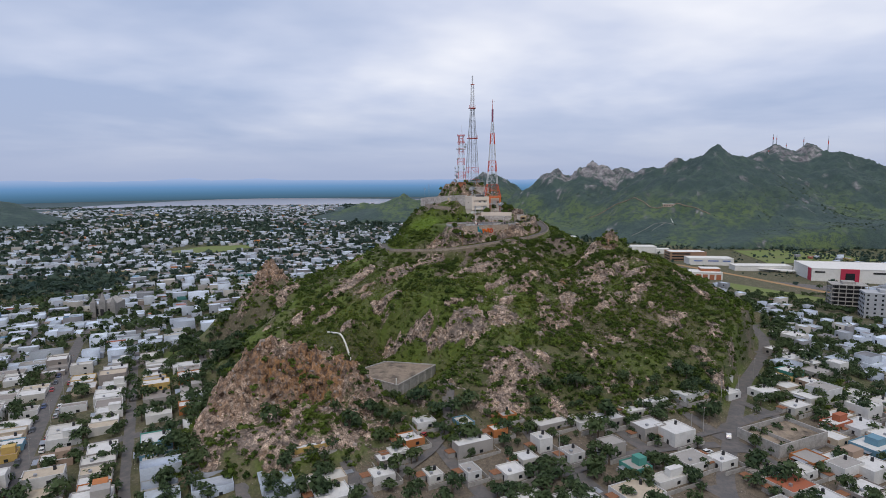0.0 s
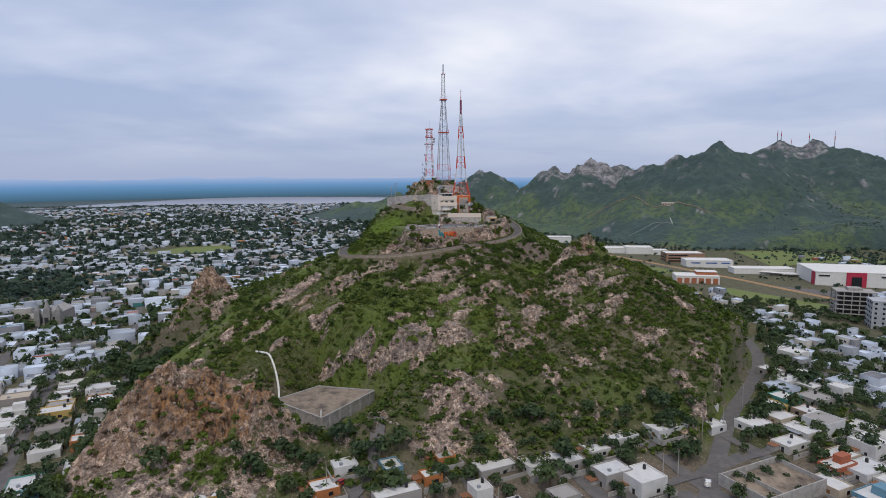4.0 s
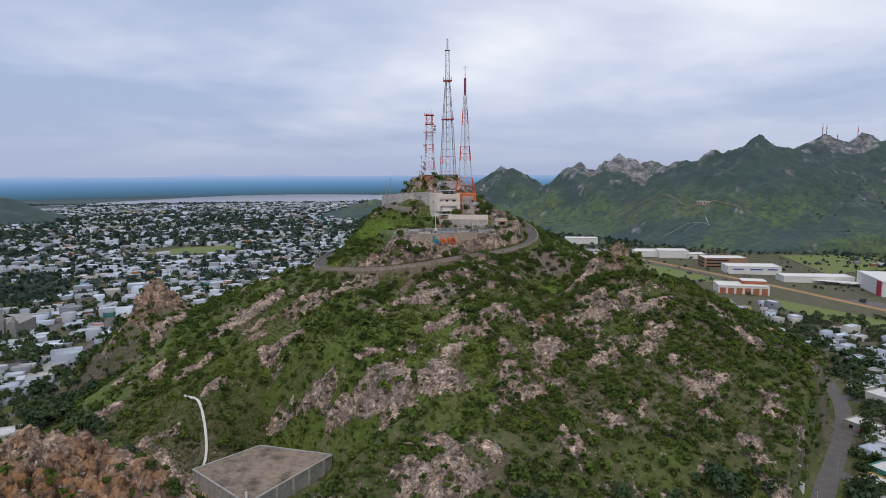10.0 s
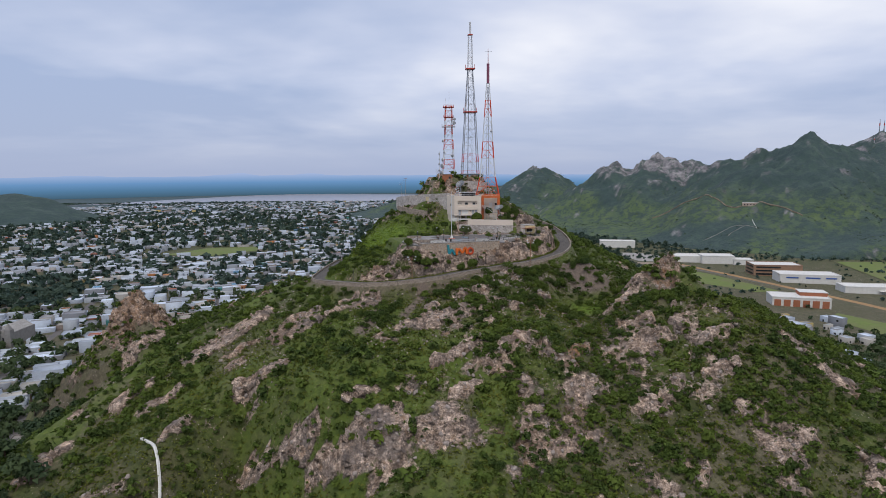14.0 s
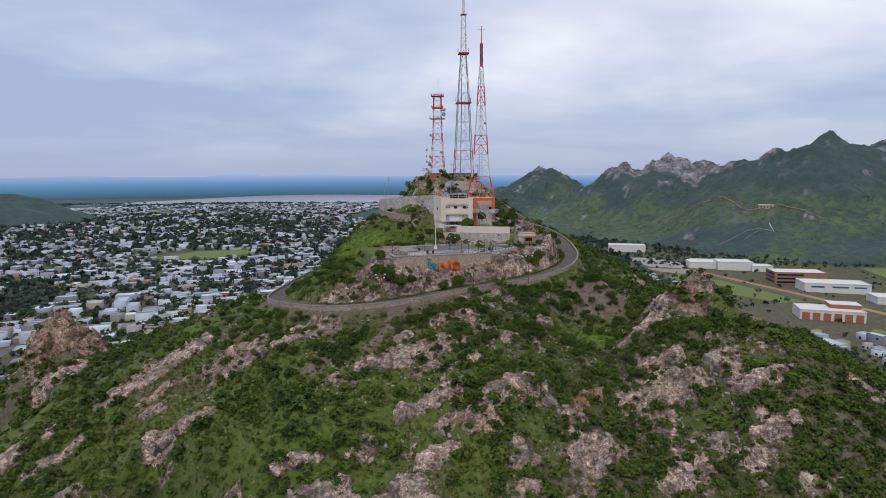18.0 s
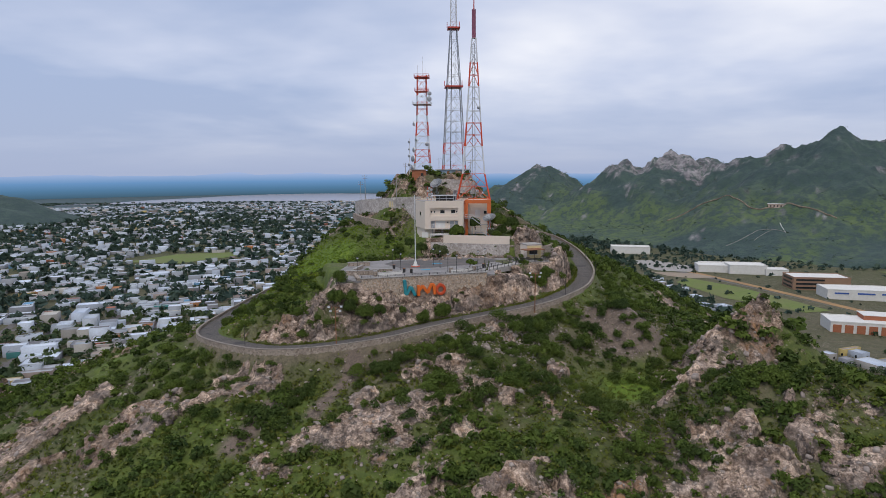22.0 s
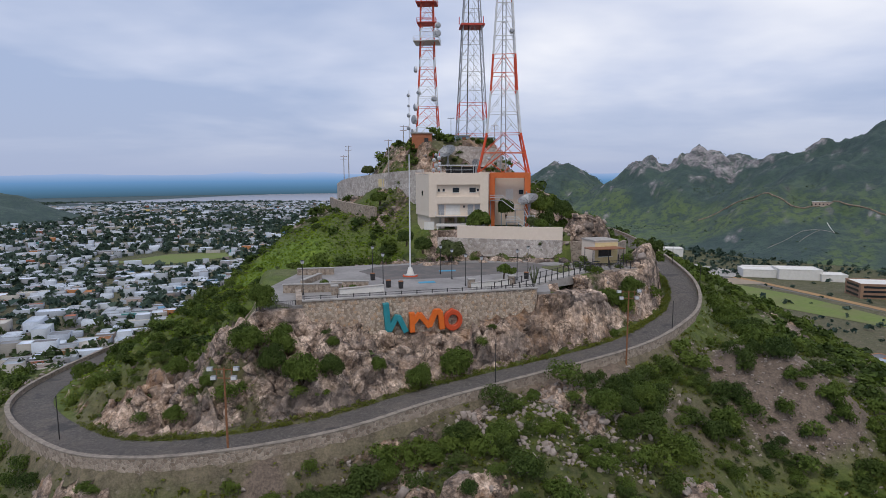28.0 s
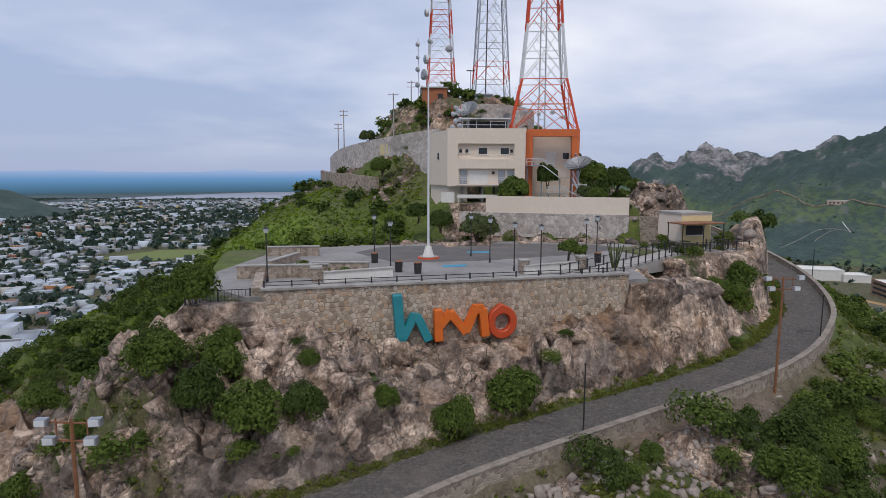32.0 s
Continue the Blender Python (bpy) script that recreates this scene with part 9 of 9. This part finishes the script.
MB(o).box(at(-36, -28.2, 10.5), (9, 0.4, 1.4), RZM).make("sign_bar", M["dark_metal"], th)
th, o, at = block("factory_shed", "long white shed with brick-red bays", 246, 146, 38, 20, 7, -14, M["white_paint"])
for k in range(6):
    MB(o).box(at(-15.5 + 6.2 * k, -10.1, 3.0), (4.4, 0.4, 5.2), -14).make("bay", M["brick"], th)
MB(o).box(at(10, 6, 8.4), (18, 12, 3), -14).make("upper_block", M["brick"], th)
MB(o).box(at(10, 6, 10.0), (18.6, 12.6, 0.3), -14).make("upper_roof", M["white_paint"], th)
th, o, at = block("office_block", "long tan office building with ribbon windows", 303, 301, 44, 24, 11, -6, M["tan_wall"] if "tan_wall" in M else paint((0.40, 0.24, 0.15)))
for lv in (2.6, 5.9, 9.2):
    MB(o).box(at(-9, -12.1, lv), (22, 0.3, 1.5), -6).make("window_band", M["glass_dark"], th)
    MB(o).box(at(-22.1, 0, lv), (0.3, 18, 1.5), -6).make("window_band", M["glass_dark"], th)
th, o, at = block("warehouse", "white warehouse with blue stripes", 312, 259, 50, 22, 8, -9, M["white_paint"])
bl = surf("blue_stripe", (0.03, 0.08, 0.30), (0.05, 0.12, 0.40), 0.5, 0.6)
for p, w in ((-15, 10), (2, 12), (17, 9)):
    MB(o).box(at(p, -11.12, 5.6), (w, 0.2, 1.2), -9).make("stripe", bl, th)
for x, y, w, d, h in ((252, 394, 30, 20, 7), (280, 384, 34, 22, 9), (304, 374, 20, 16, 6), (268, 410, 44, 16, 6), (205, 536, 46, 18, 9), (345, 208, 60, 18, 6)):
    block("warehouse", "low white warehouse with a pale roof", x, y, w, d, h, -8, M["white_paint"])
for k in range(6):
    x, y = 352 + 7.5 * k, 196 - 5 * k
    c = thing("car_park_roof", (x, y, zat(x, y)), "long white sheet roof over parking bays", "car park roof", "roofs of the car park")
    MB((x, y, zat(x, y))).box((x, y, zat(x, y) + 3.0), (44, 4.2, 0.2), -24).make("roof", M["white_paint"], c)
    for t in (-20, -7, 7, 20):
        px, py = x + t * math.cos(radians(-24)), y + t * math.sin(radians(-24))
        MB((x, y, zat(x, y))).strut((px, py, zat(px, py) - 0.3), (px, py, zat(x, y) + 3.0), 0.12).make("post", M["galvanised"], c)


def storeys(name, label, cx, cy, w, d, n, rz, m, open_frame):
    z = zat(cx, cy) - 0.3
    th = thing(name, (cx, cy, z), label, "building")
    o = (cx, cy, z)
    c, s_ = math.cos(radians(rz)), math.sin(radians(rz))
    at = lambda p, q, r: (cx + p * c - q * s_, cy + p * s_ + q * c, z + r)
    for k in range(n + 1):
        MB(o).box(at(0, 0, 3.1 * k + 0.15), (w, d, 0.5), rz).make("floor_slab", m, th)
    if open_frame:
        MB(o).box(at(0, 0, 3.1 * n / 2), (w - 5, d - 4, 3.1 * n), rz).make("core", M["dark_metal"], th)
        for p in np.linspace(-w / 2 + 0.4, w / 2 - 0.4, 6):
            for q in (-d / 2 + 0.4, d / 2 - 0.4):
                MB(o).box(at(p, q, 3.1 * n / 2), (0.6, 0.6, 3.1 * n), rz).make("column", m, th)
    else:
        MB(o).box(at(0, 0, 3.1 * n / 2), (w - 0.2, d - 0.2, 3.1 * n), rz).make("body", m, th)
        for k in range(n):
            for p in np.linspace(-w / 2 + 2, w / 2 - 2, 7):
                MB(o).box(at(p, -d / 2, 3.1 * k + 1.8), (1.3, 0.2, 1.3), rz).make("window", M["glass_dark"], th)
            for q in np.linspace(-d / 2 + 2, d / 2 - 2, 4):
                MB(o).box(at(-w / 2, q, 3.1 * k + 1.8), (0.2, 1.3, 1.3), rz).make("window", M["glass_dark"], th)
    MB(o).box(at(0, 0, 3.1 * n + 1.2), (w * 0.35, d * 0.5, 2.2), rz).make("roof_room", m, th)


storeys("unfinished_block", "grey unfinished concrete frame of a tall block", 290, 2, 24, 16, 6, -24, M["concrete"], True)
storeys("hotel_block", "pale grey hotel block with rows of windows", 292, -34, 30, 15, 6, -24, paint((0.52, 0.53, 0.55)), False)

# dirt channel and lawns beside the avenue
def patch(ring, lift, name, material, label):
    m = MB()
    m.add([(x, y, zat(x, y) + lift) for x, y in ring], [tuple(range(len(ring)))])
    tagged(m.make(name, material), label, name, kind="structure")


ochre = surf("ochre_dirt", (0.30, 0.17, 0.07), (0.44, 0.27, 0.12), 0.05, 0.95, stain=(0.24, 0.15, 0.08))
lawn = surf("lawn", (0.085, 0.125, 0.024), (0.17, 0.22, 0.046), 0.06, 0.95, stain=(0.15, 0.15, 0.06))
L1 = spline([(210, 430, 0), (240, 350, 0), (266, 270, 0), (282, 215, 0), (298, 162, 0), (311, 109, 0), (325, 60, 0), (340, 0, 0)], 8)
for off, w, m, lab in ((0, 3.5, ochre, "ochre dirt channel beside the avenue"), (-10, 4.5, M["asphalt"], "grey avenue beside the channel"), (-20, 2.6, M["asphalt"], "grey service road beside the channel")):
    line = L1.copy()
    line[:, 2] = [zat(p[0], p[1]) for p in line]
    ribbon(line, w, 0.15, "road", m, lab, off)
patch([(258, 118), (281, 73), (300, 39), (280, 14), (252, 42), (240, 95)], 0.2, "lawn", lawn, "mown green strip beside the avenue")
patch([(192, 320), (212, 345), (238, 300), (254, 240), (262, 205), (240, 196), (205, 246)], 0.25, "lawn", lawn, "mown green field behind the tall blocks")
patch([(-400, 450), (-370, 520), (-300, 540), (-285, 500), (-330, 440)], 0.4, "lawn", lawn, "green sports field among the houses")
patch([(385, 250), (450, 282), (560, 285), (520, 400), (420, 400)], 0.4, "lawn", lawn, "green meadow below the mountains")
patch([(310, 128), (352, 100), (392, 94), (420, 84), (360, 60), (322, 84)], 0.22, "pavement", M["asphalt"], "grey car park before the store")

patch([(184, 470), (218, 470), (246, 418), (228, 384), (196, 392)], 0.22, "pavement", M["concrete"], "pale concrete car park before the low white stores")
patch([(188, 382), (226, 376), (240, 350), (214, 344), (196, 356)], 0.24, "pavement", surf("bare_lot", (0.24, 0.19, 0.14), (0.36, 0.29, 0.22), 0.1, 0.95), "bare sandy lot beside the avenue")

# hillside building and white footpaths on the mountain
def on_mountain(x, y):
    i, j = int((x - MX[0]) / 5), int((y - MY[0]) / 5)
    u, v = (x - MX[i]) / 5, (y - MY[j]) / 5
    return float((MZ[j, i] * (1 - u) + MZ[j, i + 1] * u) * (1 - v) + (MZ[j + 1, i] * (1 - u) + MZ[j + 1, i + 1] * u) * v)


zm = on_mountain(406, 588) - 1.5
villa = thing("hillside_building", (406, 588, zm), "long low sandy-pink building on the mountain side", "building")
MB((406, 588, zm)).box((406, 588, zm + 2.8), (22, 7, 5.6), -20).make("body", paint((0.60, 0.46, 0.38)), villa)
MB((406, 588, zm)).box((406, 588, zm + 5.75), (22.8, 7.8, 0.35), -20).make("roof", M["white_paint"], villa)
for t in (-8, -4, 0, 4, 8):
    MB((406, 588, zm)).box((406 + t * 0.94 - 1.2, 588 - t * 0.34 - 3.35, zm + 2.9), (1.6, 0.2, 1.8), -20).make("window", M["glass_dark"], villa)
for pts, r, mname, lab in (([(300, 700), (352, 668), (380, 600), (397, 588), (415, 582), (437, 551), (452, 535)], 1.0, "old_concrete", "dirt track along the mountain side"), ([(322, 536), (342, 540), (358, 546), (368, 550), (380, 541), (391, 531)], 0.28, "concrete", "white footpath up the mountain side"), ([(352, 528), (366, 536), (379, 540)], 0.25, "concrete", "white footpath up the mountain side"), ([(395, 556), (392, 540), (390, 530)], 0.35, "white_paint", "white stepped path on the mountain side")):
    m = MB()
    line = spline([(a, b, 0) for a, b in pts], 6)
    for a, b in zip(line, line[1:]):
        m.strut((a[0], a[1], on_mountain(a[0], a[1]) + 0.3), (b[0], b[1], on_mountain(b[0], b[1]) + 0.3), r, 6)
    tagged(m.make("path", M[mname]), lab, "path", kind="structure")

# church
ch = thing("church", (-274, 34, 20), "grey gothic church with a spired tower and lancet front", "church")
oc3 = (-274, 34, zat(-274, 34) - 0.3)
ch.location = oc3
ch.matrix_world.translation = Vector(oc3)
zc = oc3[2]
gs = surf("grey_church_stone", (0.20, 0.19, 0.18), (0.33, 0.315, 0.30), 0.4, 0.9)
MB(oc3).box((-274, 44, zc + 6), (15, 34, 12), 5).make("nave", gs, ch)
MB(oc3).add([(-282, 27, zc + 12), (-266, 28.5, zc + 12), (-269, 61, zc + 12), (-285, 60, zc + 12), (-274, 27.6, zc + 17), (-277, 60.5, zc + 17)], [(0, 1, 4), (2, 3, 5), (1, 2, 5, 4), (3, 0, 4, 5)]).make("roof", M["concrete"], ch)
for x in (-284.5, -264.5):
    tw = MB(oc3).box((x, 28, zc + 8), (5, 5, 16), 5).make("tower", gs, ch)
    MB(oc3).strut((x, 28, zc + 16), (x, 28, zc + 21), 2.6, 4, 0.2).make("spire", gs, tw)
MB(oc3).box((-274.5, 27.2, zc + 9), (6, 5, 18), 5).make("tower", gs, ch)
MB(oc3).strut((-274.5, 27.2, zc + 18), (-274.5, 27.2, zc + 27), 2.8, 8, 0.15).make("spire", gs, ch)
MB(oc3).prism([(-276.2, 24.6), (-272.8, 24.9), (-272.8, 24.4), (-276.2, 24.1)], zc + 1, zc + 9).make("portal", M["dark_metal"], ch)
for x in (-280, -268.5):
    MB(oc3).box((x, 26.6, zc + 6), (1.6, 0.4, 6), 5).make("window", M["glass_dark"], ch)

ch.scale = (0.72, 0.72, 0.72)

# antennas on the far mountain
for x, y, h in ((742, 846, 26), (748, 843, 20), (792, 818, 24), (830, 795, 42), (715, 815, 14), (765, 835, 15)):
    i, j = int((x - MX[0]) / 5), int((y - MY[0]) / 5)
    z = float(MZ[j, i]) - 2
    th = thing("far_mast", (x, y, z), "slender mast on the distant mountain top", "mast", "masts on the mountain")
    MB((x, y, z)).strut((x, y, z), (x, y, z + h), 1.1, 4, 0.35).make("pole", M["galvanised"], th)
    MB((x, y, z)).strut((x, y, z + h * 0.55), (x, y, z + h * 0.75), 0.9, 4, 0.8).make("red_band", M["red_paint"], th)

# ---- cars ----
def car(m, label):
    c = thing("parked_car", (0, 0, 0), label, "car", "cars in the streets")
    sill = [(-2.1, 0.35), (2.1, 0.35), (2.15, 0.75), (1.2, 0.92), (-2.05, 0.95)]
    cab = [(-1.9, 0.93), (1.05, 0.92), (0.45, 1.42), (-1.45, 1.45)]
    for prof, w, nm, mm in ((sill, 0.86, "body", m), (cab, 0.74, "cabin", M["glass_dark"])):
        n = len(prof)
        MB().add([(p, -w, q) for p, q in prof] + [(p, w, q) for p, q in prof], [tuple(range(n)), tuple(range(n, 2 * n))[::-1]] + [(i, n + i, n + (i + 1) % n, (i + 1) % n) for i in range(n)]).make(nm, mm, c)
    MB().box((-0.5, 0, 1.46), (1.8, 1.36, 0.05)).make("roof", m, c)
    for a in (-1.3, 1.3):
        for b in (-0.8, 0.8):
            w = MB().strut((a, b - 0.1, 0.33), (a, b + 0.1, 0.33), 0.33, 12).make("wheel", M["water_tank"], c)
            MB().strut((a, b - 0.12, 0.33), (a, b + 0.12, 0.33), 0.18, 8).make("rim", M["galvanised"], w)
    for b in (-0.6, 0.6):
        MB().box((2.13, b, 0.68), (0.08, 0.3, 0.14)).make("headlight", M["mast_white"], c)
        MB().box((-2.08, b, 0.75), (0.06, 0.3, 0.14)).make("tail_light", M["red_paint"], c)
    return c


CARS = [car(surf("car_paint", tuple(c * 0.85 for c in rgb), rgb, 0.5, 0.3, bump=0.02), f"{w} saloon car standing in the street") for w, rgb in (("white", (0.75, 0.75, 0.75)), ("silver", (0.42, 0.43, 0.45)), ("dark grey", (0.06, 0.06, 0.07)), ("red", (0.35, 0.03, 0.03)), ("dark blue", (0.03, 0.05, 0.14)))]
g = random.Random(3)
used = set()
for k in range(46):
    v = -262 + 5.9 * k + g.uniform(-0.8, 0.8)
    s_ = g.choice((-1, 1))
    if k in (5, 6, 13, 20, 27, 33, 34, 41):
        continue
    x, y = xy(U_STREETS + s_ * 3.2, v)
    i = g.choices(range(5), (5, 4, 4, 1, 1))[0]
    m = pose(x, y, zat(x, y) + 0.1, 0, 0, ROT + (90 if s_ > 0 else -90))
    if i in used:
        copy_thing(CARS[i], m)
    else:
        CARS[i].matrix_basis = m
        used.add(i)
for x, y, rz in ((73.5, -229, 62), (97, -192, 55), (60, -240, 20), (22, -240, 22), (116, -258, 20), (-36, -229, 55), (-60, -256, 20)):
    copy_thing(CARS[g.choice([0, 0, 1, 3])], pose(x, y, zat(x, y) + 0.08, 0, 0, rz))
for i in range(5):
    if i not in used:
        CARS[i].matrix_basis = pose(*xy(U_STREETS + 36, -150 + 9 * i), zat(*xy(U_STREETS + 36, -150 + 9 * i)), 0, 0, ROT + 90)
# street poles in the near town
for x, y in ((66, -225), (83, -205), (95, -196), (112, -178), (60, -228), (150, -118), (-40, -232), (8, -244), (-172, -226), (-186, -190), (-200, -156), (-214, -122)):
    utility_pole(x, y, zat(x, y), 9.5, "grey concrete street pole with a crossarm", 1, "concrete", 20)
